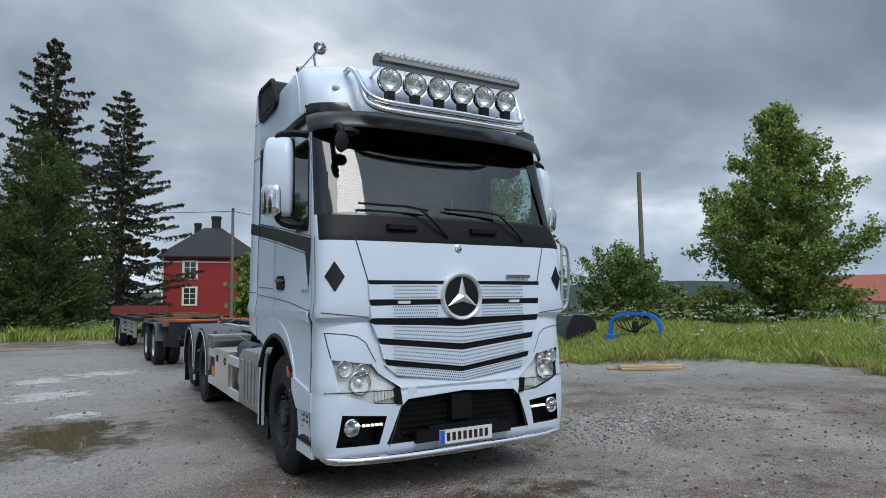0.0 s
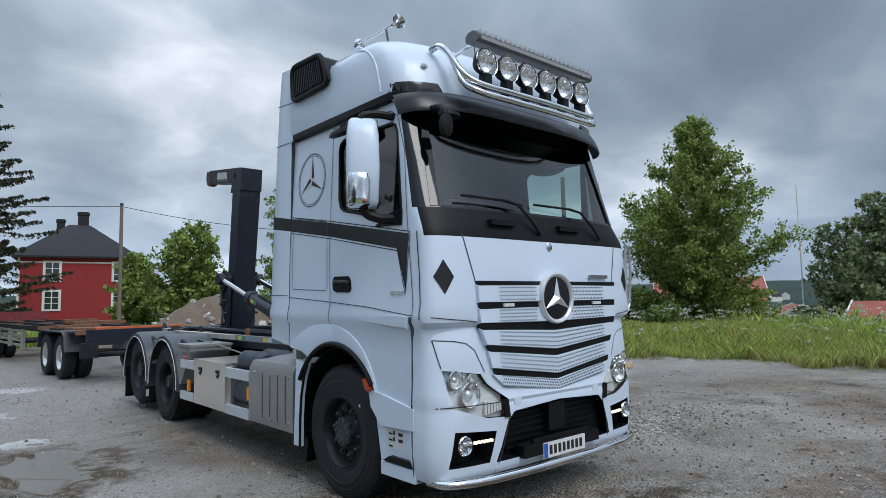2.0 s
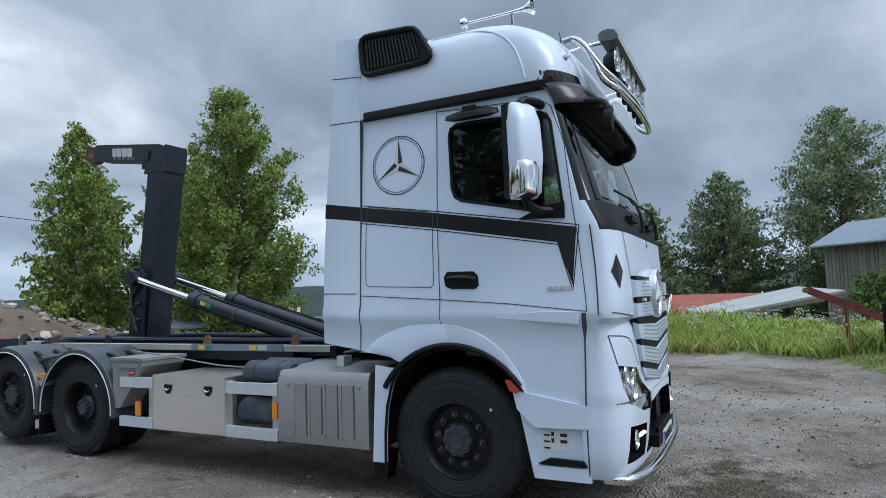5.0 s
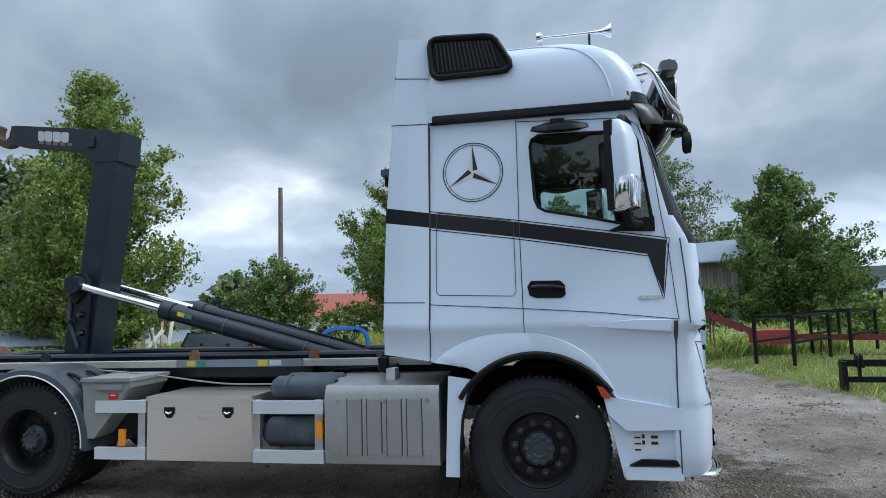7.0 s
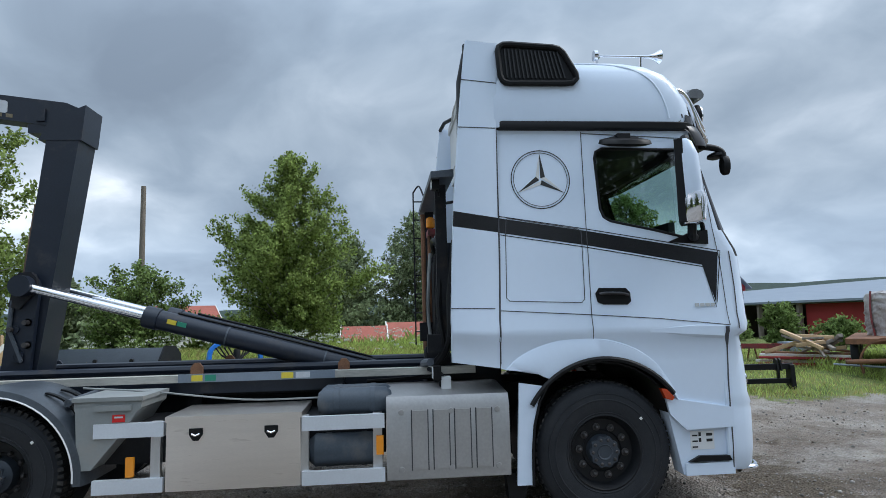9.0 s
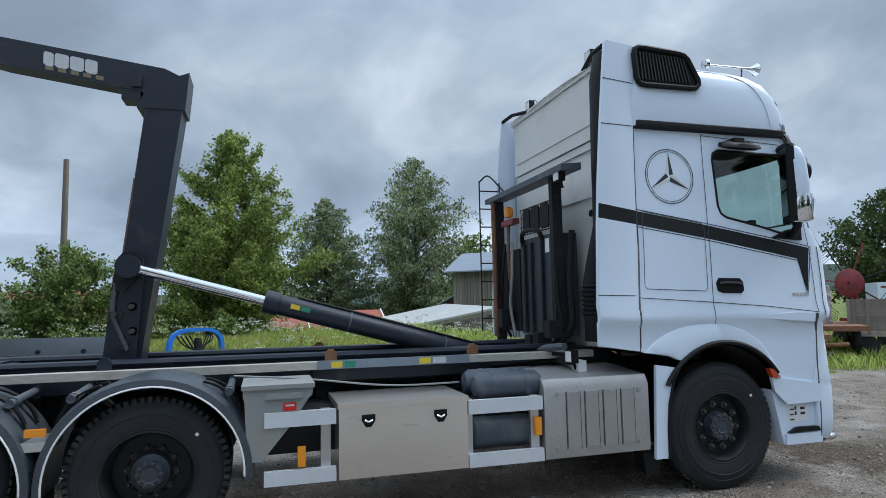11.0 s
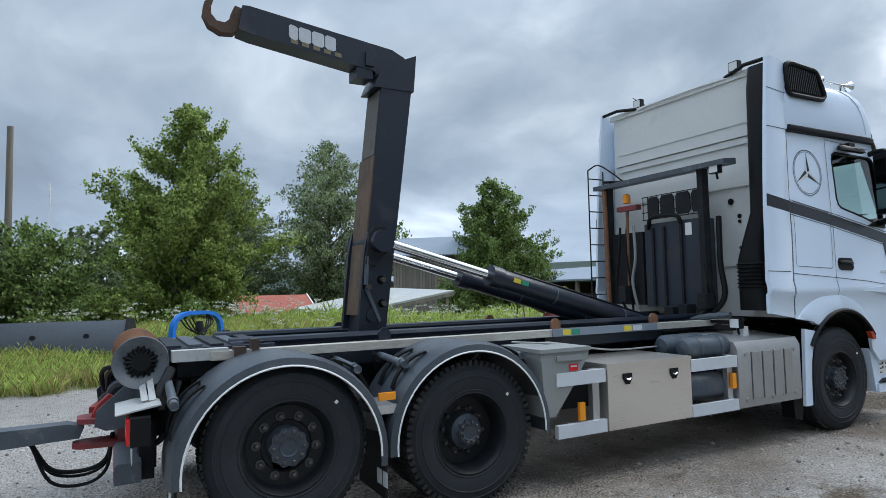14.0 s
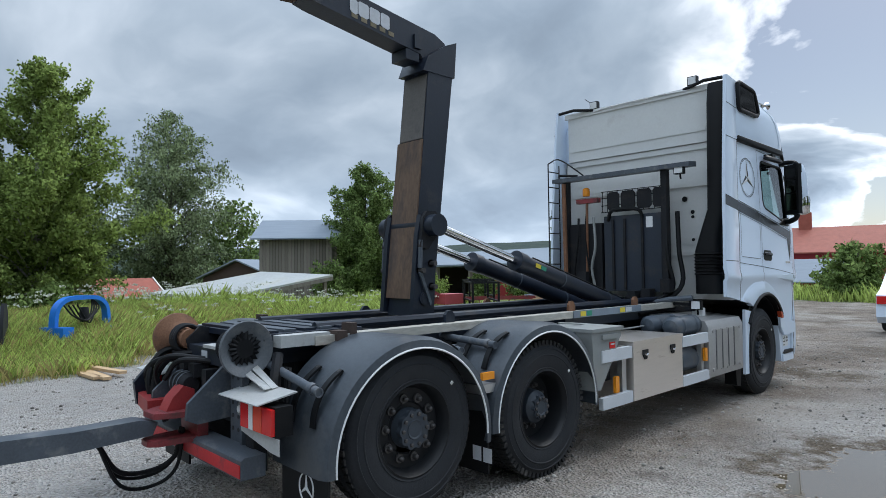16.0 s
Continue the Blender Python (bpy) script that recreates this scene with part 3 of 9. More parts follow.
water_mat = mat("lake_water", (0.16, 0.19, 0.22), 0.12, var=0.05, scale=0.02, bump=0.05, bscale=0.6, spec=1.0)
lake = raw("lake", [(70, -140, -8.1), (1500, -140, -8.1), (1500, 1300, -27.3), (70, 1300, -27.3)], [(0, 1, 2, 3)], water_mat)
tagged(lake, "grey lake under an overcast sky", "water", kind="structure")


# ---- plants ----
def leaf_mesh(name, centres, size, material, parent, seed, droop=0.0, aspect=1.7):
    """Small rhombic leaves at the given centres, one mesh."""
    rng_ = np.random.default_rng(seed)
    c = np.asarray(centres)
    n = len(c)
    u = rng_.normal(size=(n, 3))
    u[:, 2] -= droop
    u /= np.linalg.norm(u, axis=1)[:, None]
    v = np.cross(u, rng_.normal(size=(n, 3)))
    v /= np.linalg.norm(v, axis=1)[:, None]
    s = size * rng_.uniform(0.6, 1.3, (n, 1))
    q = np.stack([c - u * s * aspect / 2, c + v * s / 2, c + u * s * aspect / 2, c - v * s / 2], axis=1).reshape(-1, 3)
    me = bpy.data.meshes.new(name)
    me.vertices.add(4 * n)
    me.vertices.foreach_set("co", q.ravel())
    me.loops.add(4 * n)
    me.loops.foreach_set("vertex_index", np.arange(4 * n, dtype=np.int32))
    me.polygons.add(n)
    me.polygons.foreach_set("loop_start", np.arange(0, 4 * n, 4, dtype=np.int32))
    me.polygons.foreach_set("loop_total", np.full(n, 4, dtype=np.int32))
    me.materials.append(material)
    me.update()
    ob = new(name, me)
    ob.parent = parent
    return ob


def broadleaf(x, y, top, width, label, leaf, trunk_mat, seed, leaves=16000, leaf_size=0.13, base=0.10, category="tree", stems=1, peak=0.36, z=None, hang=0.0, thin=1.0):
    """A leafy tree: tapered stem, rising limbs, twigs, and leaves set along the twigs."""
    rnd = random.Random(seed)
    z0 = ground_z(x, y) - 0.05 if z is None else z
    t = thing("tree" if category == "tree" else "bush", label, category, at=(x, y, z0))
    h = top - z0
    lob = [rnd.uniform(0, 6.283) for _ in range(4)]

    def envelope(f, a):
        e = (0.70 + 0.30 * (max(0.0, f) / peak) ** 0.5) if f < peak else max(0.0, 1 - ((f - peak) / (1 - peak)) ** 1.9) ** 0.72
        lobes = 1 + 0.12 * math.sin(2 * a + lob[0] + 5 * f) + 0.13 * math.sin(3 * a + lob[1] - 9 * f) + 0.08 * math.sin(17 * f + lob[2] + 2 * a)
        return 0.5 * width * e * lobes

    bm = nb()
    twigs = []
    for st in range(stems):
        foot = Vector((rnd.uniform(-0.12, 0.12), rnd.uniform(-0.12, 0.12), 0)) * width if stems > 1 else Vector((0, 0, 0))
        lean = Vector((rnd.uniform(-1, 1), rnd.uniform(-1, 1), 0)) * (0.05 if stems == 1 else 0.26) * width
        tall = 0.96 if st == 0 else rnd.uniform(0.65, 0.95)
        axis = [foot + lean * f * f + Vector((0.012 * h * math.sin(6 * f + seed), 0.012 * h * math.cos(5 * f + seed), h * tall * f)) for f in (0, 0.25, 0.5, 0.75, 1)]
        r0 = (0.012 * h + 0.03) * (1 if stems == 1 else 0.6)
        tube(bm, axis, [r0, r0 * 0.8, r0 * 0.55, r0 * 0.3, 0.01], 8)
        limbs = int((105 if stems == 1 else 32) * (h / 7) ** 0.6) + 6
        for k in range(limbs):
            ft = base + (1.0 - base) * ((k + rnd.random()) / limbs) ** 1.15
            a = k * 2.4 + rnd.uniform(-0.5, 0.5)
            rad = envelope(ft, a) * rnd.uniform(0.2, 1.0) ** 0.5 / (1 if stems == 1 else 1.25)
            fb = max(0.03, min(0.97, (ft - 0.75 * rad / h * rnd.uniform(0.6, 1.3)) / tall))
            i = min(3, int(fb * 4))
            p = axis[i].lerp(axis[i + 1], fb * 4 - i)
            tip = Vector((axis[i].x + math.cos(a) * rad, axis[i].y + math.sin(a) * rad, ft * h))
            ln = (tip - p).length
            mid = p.lerp(tip, 0.5) + Vector((0, 0, 0.10 * ln))
            if hang:
                tip.z -= hang * 0.3 * ln
            tube(bm, [p, mid, tip], [r0 * 0.3 * (1.1 - ft) + 0.008, r0 * 0.18 * (1.1 - ft) + 0.005, 0.004], 5, caps=False)
            for j in range(int(7 + 7 * ln)):
                g = 0.18 + 0.82 * (j + rnd.random()) / int(7 + 7 * ln)
                q = p.lerp(mid, g * 2) if g < 0.5 else mid.lerp(tip, g * 2 - 1)
                d = (tip - p).normalized() * 0.55 + Vector((rnd.gauss(0, 0.6), rnd.gauss(0, 0.6), rnd.gauss(0.3 - hang, 0.4)))
                d.normalize()
                twigs.append((q, d, (0.058 * width + 0.10 * ln) * rnd.uniform(0.5, 1.35)))
    part("trunk", bm, trunk_mat, t)
    g = np.random.default_rng(seed)
    org = np.array([q[:] for q, _, _ in twigs])
    way = np.array([d[:] for _, d, _ in twigs])
    lng = np.array([s for _, _, s in twigs])
    keep = g.random(len(lng)) < thin
    wt = lng * keep
    pick = g.choice(len(lng), leaves, p=wt / wt.sum())
    along = g.random(leaves) ** 0.75
    pos = org[pick] + way[pick] * (lng[pick] * along)[:, None]
    pos[:, 2] -= hang * 0.5 * lng[pick] * along ** 2
    pos += g.normal(size=(leaves, 3)) * (0.045 + 0.15 * lng[pick] * (1.15 - along))[:, None]
    pos = pos[pos[:, 2] > 0.12]
    leaf_mesh("crown", pos, leaf_size, leaf, t, seed, droop=0.5 + hang)
    return t


def spruce(x, y, top, width, seed, label):
    rnd = random.Random(seed)
    z0 = ground_z(x, y)
    t = thing("spruce", label, "tree", at=(x, y, z0))
    h = top - z0
    bm = nb()
    tube(bm, [(0, 0, 0), (0.05, 0, h * 0.5), (0, 0, h)], [0.28, 0.16, 0.02], 8)
    pos = []
    tiers = 34
    for k in range(tiers):
        f = 0.05 + 0.945 * (k / (tiers - 1))
        ln0 = 0.5 * width * (1 - f) ** 0.62 * (0.8 + 0.2 * min(1, f * 5)) * rnd.uniform(0.72, 1.12) + 0.22
        turn = rnd.uniform(0, 6.283)
        count = 7 if f < 0.75 else 5
        for j in range(count):
            a = turn + 6.283 * j / count + rnd.uniform(-0.35, 0.35)
            ln = ln0 * rnd.choice((0.4, 0.6, 0.85, 1.0, 1.1, 1.3))
            p = Vector((0, 0, h * f + rnd.uniform(-0.18, 0.18)))
            out = Vector((math.cos(a), math.sin(a), 0))
            side = Vector((-math.sin(a), math.cos(a), 0))
            slope = 0.35 * f - 0.26
            mid = p + out * 0.6 * ln + Vector((0, 0, slope * ln * 0.6 - 0.05 * ln))
            tip = p + out * ln + Vector((0, 0, slope * ln * 0.8 + 0.06 * ln))
            tube(bm, [p, mid, tip], [0.035, 0.022, 0.006], 4, caps=False)
            for i in range(int(10 + 13 * ln)):
                g = 0.12 + 0.88 * rnd.random() ** 0.8
                q = p.lerp(mid, g / 0.6) if g < 0.6 else mid.lerp(tip, (g - 0.6) / 0.4)
                s = rnd.choice((-1, 1)) * rnd.uniform(0.05, 0.24) * ln * (1.15 - g)
                drop = rnd.uniform(0.10, 0.42) * (1.2 - 0.7 * g)
                for m in range(5):
                    u = (m + rnd.random()) / 5
                    pos.append((q.x + side.x * s * u + out.x * 0.1 * u + rnd.gauss(0, 0.03), q.y + side.y * s * u + out.y * 0.1 * u + rnd.gauss(0, 0.03), q.z - drop * u * u + rnd.gauss(0, 0.035)))
    part("trunk", bm, bark, t)
    leaf_mesh("crown", pos, 0.105, needle, t, seed, droop=0.8, aspect=2.6)
    return t


broadleaf(15.2, 5.0, 7.25, 4.7, "tall birch in full green leaf on the grassy bank", birch_leaf, birch_bark, 11, 78000, 0.064, base=0.08, peak=0.40, thin=0.75)
broadleaf(8.6, 12.2, 8.2, 4.8, "tall leafy birch behind the long grass", birch_leaf, birch_bark, 12, 76000, 0.064, base=0.08, peak=0.40, thin=0.75)
broadleaf(11.3, 24.2, 9.8, 4.8, "slim birch with drooping branches", birch_leaf, birch_bark, 13, 24000, 0.10, hang=0.7, thin=0.6)
broadleaf(12.3, 8.7, 3.2, 3.3, "low spreading willow bush beside the bare pole", bush_leaf, bark, 14, 18000, 0.06, category="bush", stems=5, base=0.04, peak=0.45)
broadleaf(40.0, -7.3, 13.0, 9.0, "pale tall willow beyond the sheds", pale_leaf, bark, 15, 46000, 0.115, base=0.10, peak=0.55, hang=0.45, thin=0.75)
broadleaf(40.0, -0.7, 9.6, 6.6, "pale tall willow beyond the sheds", pale_leaf, bark, 16, 40000, 0.115, peak=0.55, hang=0.45, thin=0.75)
broadleaf(18.6, -8.45, 6.4, 4.8, "dense dark green tree beside the grey shed", bush_leaf, bark, 17, 70000, 0.070, base=0.03, thin=0.8)
spruce(-5.2, 40.0, 18.6, 8.6, 21, "tall dark spruce with ragged branches")
spruce(-0.8, 50.0, 18.9, 10.4, 22, "dark spruce with hanging branches near the red house")
broadleaf(-5.0, 28.0, 9.4, 6.6, "green birch with a white trunk in front of spruces", dark_birch, birch_bark, 23, 46000, 0.09, base=0.03)
broadleaf(-9.5, 31.0, 8.6, 7.6, "green birch at the edge of the yard", dark_birch, birch_bark, 24, 36000, 0.10, base=0.03)


# ---- the truck: front axle at y = 0, front towards -y ----
truck = thing("hooklift_truck", "white three-axle hooklift truck parked on the gravel yard", "truck")


def half_y(x, w, ys, yc, n):
    """Front line of a cab section at x."""
    k = min(1.0, abs(x) / w)
    return ys - (ys - yc) * (1 - k ** n) ** (1.0 / n)


def section(z, w, yr, ys, yc, n, k=14, rear_r=0.05):
    pts = [(w - rear_r, yr), (w, yr - rear_r), (w, ys + 0.01)]
    for i in range(1, k + 1):
        a = 0.5 * math.pi * i / k
        c, s = math.cos(a) ** (2 / n), math.sin(a) ** (2 / n)
        pts.append((w * c if i < k else 0.0, ys - (ys - yc) * s))
    left = [(-x, y) for x, y in pts[:-1]][::-1]
    return [(x, y, z) for x, y in pts + left]


def level(levels, z):
    """Section values between the given levels."""
    for a, b in zip(levels, levels[1:]):
        if a[0] <= z <= b[0]:
            f = (z - a[0]) / (b[0] - a[0])
            return [p + (q - p) * f for p, q in zip(a, b)]
    return levels[0] if z < levels[0][0] else levels[-1]


# z, half width, rear y, side's end y, centre front y, squareness
CAB = [(0.80, 1.235, 0.88, -1.04, -1.29, 3.2), (1.20, 1.247, 0.88, -1.05, -1.305, 3.4), (1.40, 1.247, 0.88, -1.05, -1.31, 3.4), (1.44, 1.268, 0.88, -1.07, -1.333, 4.6), (1.50, 1.268, 0.88, -1.08, -1.337, 5.0), (1.57, 1.25, 0.88, -1.08, -1.335, 5.0), (2.06, 1.25, 0.88, -1.05, -1.31, 4.8),
       (2.12, 1.248, 0.88, -1.03, -1.30, 4.6), (2.28, 1.24, 0.88, -0.99, -1.255, 3.2), (2.65, 1.225, 0.88, -0.93, -1.13, 3.0), (3.02, 1.21, 0.88, -0.86, -1.0, 3.0), (3.16, 1.205, 0.88, -0.84, -0.96, 3.0)]
ROOF = [(3.16, 1.235, 0.86, -0.72, -1.06, 3.2), (3.24, 1.245, 0.86, -0.72, -1.05, 3.2), (3.40, 1.245, 0.86, -0.70, -1.02, 3.2), (3.55, 1.235, 0.86, -0.62, -0.96, 3.0), (3.65, 1.22, 0.86, -0.52, -0.885, 3.0),
        (3.72, 1.185, 0.85, -0.40, -0.79, 2.8), (3.765, 1.13, 0.83, -0.26, -0.67, 2.7), (3.79, 1.05, 0.80, -0.1, -0.5, 2.6), (3.80, 0.85, 0.72, 0.2, -0.2, 2.4)]
BUMP = [(0.33, 1.215, -1.0, -1.06, -1.315, 3.6), (0.37, 1.235, -1.0, -1.06, -1.345, 3.6), (0.52, 1.25, -1.0, -1.06, -1.365, 3.6), (0.80, 1.25, -1.0, -1.06, -1.375, 3.6), (0.835, 1.245, -1.0, -1.06, -1.365, 3.6), (0.86, 1.25, -1.0, -1.06, -1.375, 3.6), (0.94, 1.247, -1.0, -1.061, -1.349, 3.5),
        (1.15, 1.238, -1.0, -1.065, -1.345, 3.4), (1.35, 1.222, -1.0, -1.07, -1.332, 3.3), (1.395, 1.19, -1.0, -1.075, -1.315, 3.3)]


def front(levels, x, z, off=0.0):
    _, w, _, ys, yc, n = level(levels, z)
    return half_y(x, w, ys, yc, n) - off


def patch(bm, levels, c00, c10, c11, c01, off=0.004, nu=8, nv=6, mi=0, thick=0.0):
    """A sheet that follows the front, over a four-cornered field in x and z."""
    grid = []
    for j in range(nv + 1):
        row = []
        for i in range(nu + 1):
            u, v = i / nu, j / nv
            x = (c00[0] * (1 - u) + c10[0] * u) * (1 - v) + (c01[0] * (1 - u) + c11[0] * u) * v
            z = (c00[1] * (1 - u) + c10[1] * u) * (1 - v) + (c01[1] * (1 - u) + c11[1] * u) * v
            row.append(bm.verts.new((x, front(levels, x, z, off), z)))
        grid.append(row)
    for j in range(nv):
        for i in range(nu):
            bm.faces.new((grid[j][i], grid[j][i + 1], grid[j + 1][i + 1], grid[j + 1][i])).material_index = mi
    return bm


slat_grey = mat("slat_plastic", (0.013, 0.0135, 0.015), 0.55)
WINDOW = [(-0.10, 2.985), (-0.045, 2.955), (-0.03, 2.90), (-0.05, 2.47), (-0.075, 2.40), (-0.13, 2.365), (-0.50, 2.285), (-0.90, 2.185), (-0.935, 2.20), (-0.935, 2.27), (-0.865, 2.89), (-0.835, 2.95), (-0.78, 2.975)]


def inner(levels, d, z0, z1):
    bm = nb()
    loft(bm, [section(z, w - d, yr - d, ys + d * 0.5, yc + d, n) for z, w, yr, ys, yc, n in ((q[0], *level(levels, q[0])[1:]) for q in [(z0,)] + [l for l in levels if z0 < l[0] < z1] + [(z1,)])])
    return bm


bm = nb()
loft(bm, [section(*lv) for lv in CAB])
cut_arch = nb()
prism(cut_arch, [(0.68 * math.cos(a) + 0.0, 0.56 + 0.68 * math.sin(a)) for a in (math.pi * 2 * k / 40 for k in range(40))], "x", -2, 2)
cut_rear = nb()
prism(cut_rear, [(0.40, 0.5), (2, 0.5), (2, 1.245), (0.90, 1.205), (0.40, 1.12)], "x", -2, 2)
cut_side = nb()
prism(cut_side, WINDOW, "x", -2, 2)
cut_front = nb()
prism(cut_front, [(-1.135, 2.30), (1.135, 2.30), (1.06, 3.04), (-1.06, 3.04)], "y", -2, -0.78)
cab_mesh = carve(bm, [inner(CAB, 0.055, 1.30, 3.10), cut_arch, cut_rear, cut_side, cut_front])
for f in cab_mesh.polygons:
    c, nrm = f.center, f.normal
    _, w, yr, ys, yc, n = level(CAB, c.z)
    depth = max(abs(c.x) - w, c.y - yr, half_y(c.x, w, ys, yc, n) - c.y)
    if depth < -0.012:
        f.material_index = 1
    elif c.z > 2.085 and c.y < -0.80 and nrm.y < -0.40:
        f.material_index = 3 if c.z > 2.285 else 1
    elif c.y > 0.86:
        f.material_index = 2
cab = finish("cab_body", cab_mesh, [white, black, cab_grey, screen_edge], truck, "white painted cab shell", 30)

bm = nb()
loft(bm, [section(*lv) for lv in ROOF])
roof = part("roof", bm, white, truck, "white high roof", 45)
for s in (-1, 1):
    bm = nb()
    tube(bm, smooth_path([(s * (level(ROOF, z)[1] - 0.002), y, z) for y, z in ((0.12, 3.745), (-0.15, 3.738), (-0.38, 3.69), (-0.53, 3.60), (-0.62, 3.48), (-0.67, 3.34), (-0.69, 3.24))], 5), 0.011, 8)
    part("crease", bm, white, roof)
    bm = nb()
    x = s * 0.99
    y = front(ROOF, x, 3.43)
    box(bm, x - 0.05, x + 0.05, y - 0.012, y + 0.03, 3.415, 3.445, 0.008, Matrix.Translation((x, y, 0)) @ Matrix.Rotation(radians(-32 * s), 4, "Z") @ Matrix.Translation((-x, -y, 0)))
    part("marker_plate", bm, cab_grey, roof)
# black band under the roof
bm = nb()
loft(bm, [section(z, w + 0.006, yr, ys, yc, n) for z, w, yr, ys, yc, n in ((3.14, 1.222, 0.80, -0.72, -1.04, 3.2), (3.15, 1.246, 0.80, -0.73, -1.075, 3.2), (3.20, 1.2515, 0.80, -0.73, -1.075, 3.2), (3.21, 1.242, 0.80, -0.72, -1.06, 3.2))])
part("roof_band", bm, black, truck, "black trim band below the roof", 45)

# z, half width, front y, rear y, rise towards the rear
FAIRING = [(1.20, 1.249, 0.835, 1.215, 0.055), (1.41, 1.250, 0.83, 1.215, 0.03), (1.445, 1.2695, 0.83, 1.215, 0.02), (1.50, 1.2695, 0.83, 1.215, 0.015), (1.575, 1.2525, 0.83, 1.215, 0.01), (2.06, 1.2525, 0.815, 1.195, 0.0),
           (2.28, 1.246, 0.812, 1.183, 0.0), (2.65, 1.244, 0.807, 1.158, 0.0), (3.15, 1.243, 0.80, 1.115, 0.0), (3.54, 1.243, 0.783, 1.077, 0.0), (3.875, 1.238, 0.72, 1.035, 0.03)]

# windscreen
bm = nb()
rows = []
for j in range(11):
    z = 2.27 + 0.79 * j / 10
    _, w, yr, ys, yc, n = level(CAB, z)
    e = 1.15 - 0.075 * j / 10
    rows.append([(x, half_y(x, w, ys, yc, n) + 0.012, z) for x in (e * math.sin(math.pi / 2 * (i / 14 - 1) * 0.999) if i < 14 else e * math.sin(math.pi / 2 * (i / 14 - 1) * 0.999) for i in range(29))])
loft(bm, rows, caps=False, closed=False)
wind = part("windscreen", outward(bm, (0, -1, 0)), windscreen_glass, truck, "tinted windscreen")
bm = nb()
patch(bm, CAB, (-1.10, 2.985), (1.10, 2.985), (1.085, 3.07), (-1.085, 3.07), 0.004, 24, 3)
part("shade_band", outward(bm, (0, -1, 0)), screen_edge, wind, "black shade band across the top")
for s in (-1, 1):
    bm = nb()
    patch(bm, CAB, (s * 1.075, 2.29), (s * 1.145, 2.29), (s * 1.08, 3.05), (s * 1.01, 3.05), 0.005, 6, 12)
    part("edge_band", outward(bm, (0, -1, 0)), screen_edge, wind, "black printed edge of the glass")
for s in (-1, 1):
    bm = nb()
    vs = [bm.verts.new((s * (level(CAB, z)[1] - 0.018), y, z)) for y, z in WINDOW]
    bm.faces.new(vs)
    part("door_window", outward(bm, (s, 0, 0)), side_glass, truck, "tinted door window")
    bm = nb()
    tube(bm, [(s * (level(CAB, z)[1] - 0.004), y, z) for y, z in WINDOW + WINDOW[:2]], 0.013, 6)
    part("window_seal", bm, black, truck)
    # rear side fairing
    bm = nb()
    loft(bm, [[(s * (x - 0.045), y0, z), (s * (x - 0.004), y0, z), (s * x, y0 + 0.006, z), (s * x, y1 - 0.02, z + dz), (s * (x - 0.006), y1 - 0.004, z + dz), (s * (x - 0.045), y1, z + dz)] for z, x, y0, y1, dz in FAIRING])
    part("side_fairing", bm, white, truck)
    bm = nb()
    loft(bm, [[(s * (x - 0.03), y0 - 0.005, z), (s * (x - 0.0005), y0 - 0.005, z), (s * (x - 0.0005), y0 + 0.001, z), (s * (x - 0.03), y0 + 0.001, z)] for z, x, y0, y1, dz in FAIRING[:-2]])
    part("seam", bm, seam_dark, truck)
    for (ya, za), (yb, zb) in (((0.86, 1.665), (1.21, 1.675)), ((0.81, 3.145), (1.115, 3.155)), ((0.785, 3.53), (1.08, 3.56))):
        bm = nb()
        prism(bm, [(ya, za), (yb, zb), (yb, zb + 0.007), (ya, za + 0.007)], "x", s * 1.24, s * (1.2545 if za < 2 else 1.2455))
        part("seam", bm, seam_dark, truck)


def side_strip(name, poly, mater, off=0.0015, s=-1, label="", deep=0.004):
    bm = nb()
    vs = []
    for y, z in poly:
        _, w, _, ys, yc, n = level(CAB, z)
        if y < ys:
            t = (ys - y) / (ys - yc)
            x = w * (1 - min(1, t) ** n) ** (1 / n)
        else:
            x = w
        vs.append((s * (x + off), y, z))
    lo = [bm.verts.new(p) for p in vs]
    hi = [bm.verts.new((p[0] - s * deep, p[1], p[2])) for p in vs]
    bm.faces.new(lo)
    bm.faces.new(hi[::-1])
    for i in range(len(lo)):
        j = (i + 1) % len(lo)
        bm.faces.new((lo[i], hi[i], hi[j], lo[j]))
    return part(name, bm, mater, truck, label)


def line_strip(name, pts, width, mater, off=0.0015, s=-1, closed=False):
    """A narrow strip along a line on the cab's side."""
    raw_pts = [Vector((a, b)) for a, b in pts] + ([Vector(pts[0])] if closed else [])
    p = []
    for a, b in zip(raw_pts, raw_pts[1:]):
        cnt = max(1, int((b - a).length / 0.05))
        p += [a.lerp(b, k / cnt) for k in range(cnt)]
    if not closed:
        p.append(raw_pts[-1])
    off = max(off, 0.004)
    nrm = []
    for i in range(len(p)):
        a = p[i - 1] if i or closed else p[0]
        b = p[(i + 1) % len(p)] if i < len(p) - 1 or closed else p[-1]
        d = (b - a).normalized()
        nrm.append(Vector((-d.y, d.x)) * width / 2)
    bm = nb()
    rows = []
    for sg in (1, -1):
        rows.append([])
        for q, nn in zip(p, nrm):
            y, z = q + nn * sg
            _, w, _, ys, yc, n = level(CAB, z)
            x = w if y >= ys else w * (1 - min(1, (ys - y) / (ys - yc)) ** n) ** (1 / n)
            rows[-1].append(bm.verts.new((s * (x + off), y, z)))
    m = len(p)
    for i in range(m if closed else m - 1):
        j = (i + 1) % m
        bm.faces.new((rows[0][i], rows[0][j], rows[1][j], rows[1][i]))
    return part(name, bm, mater, truck)


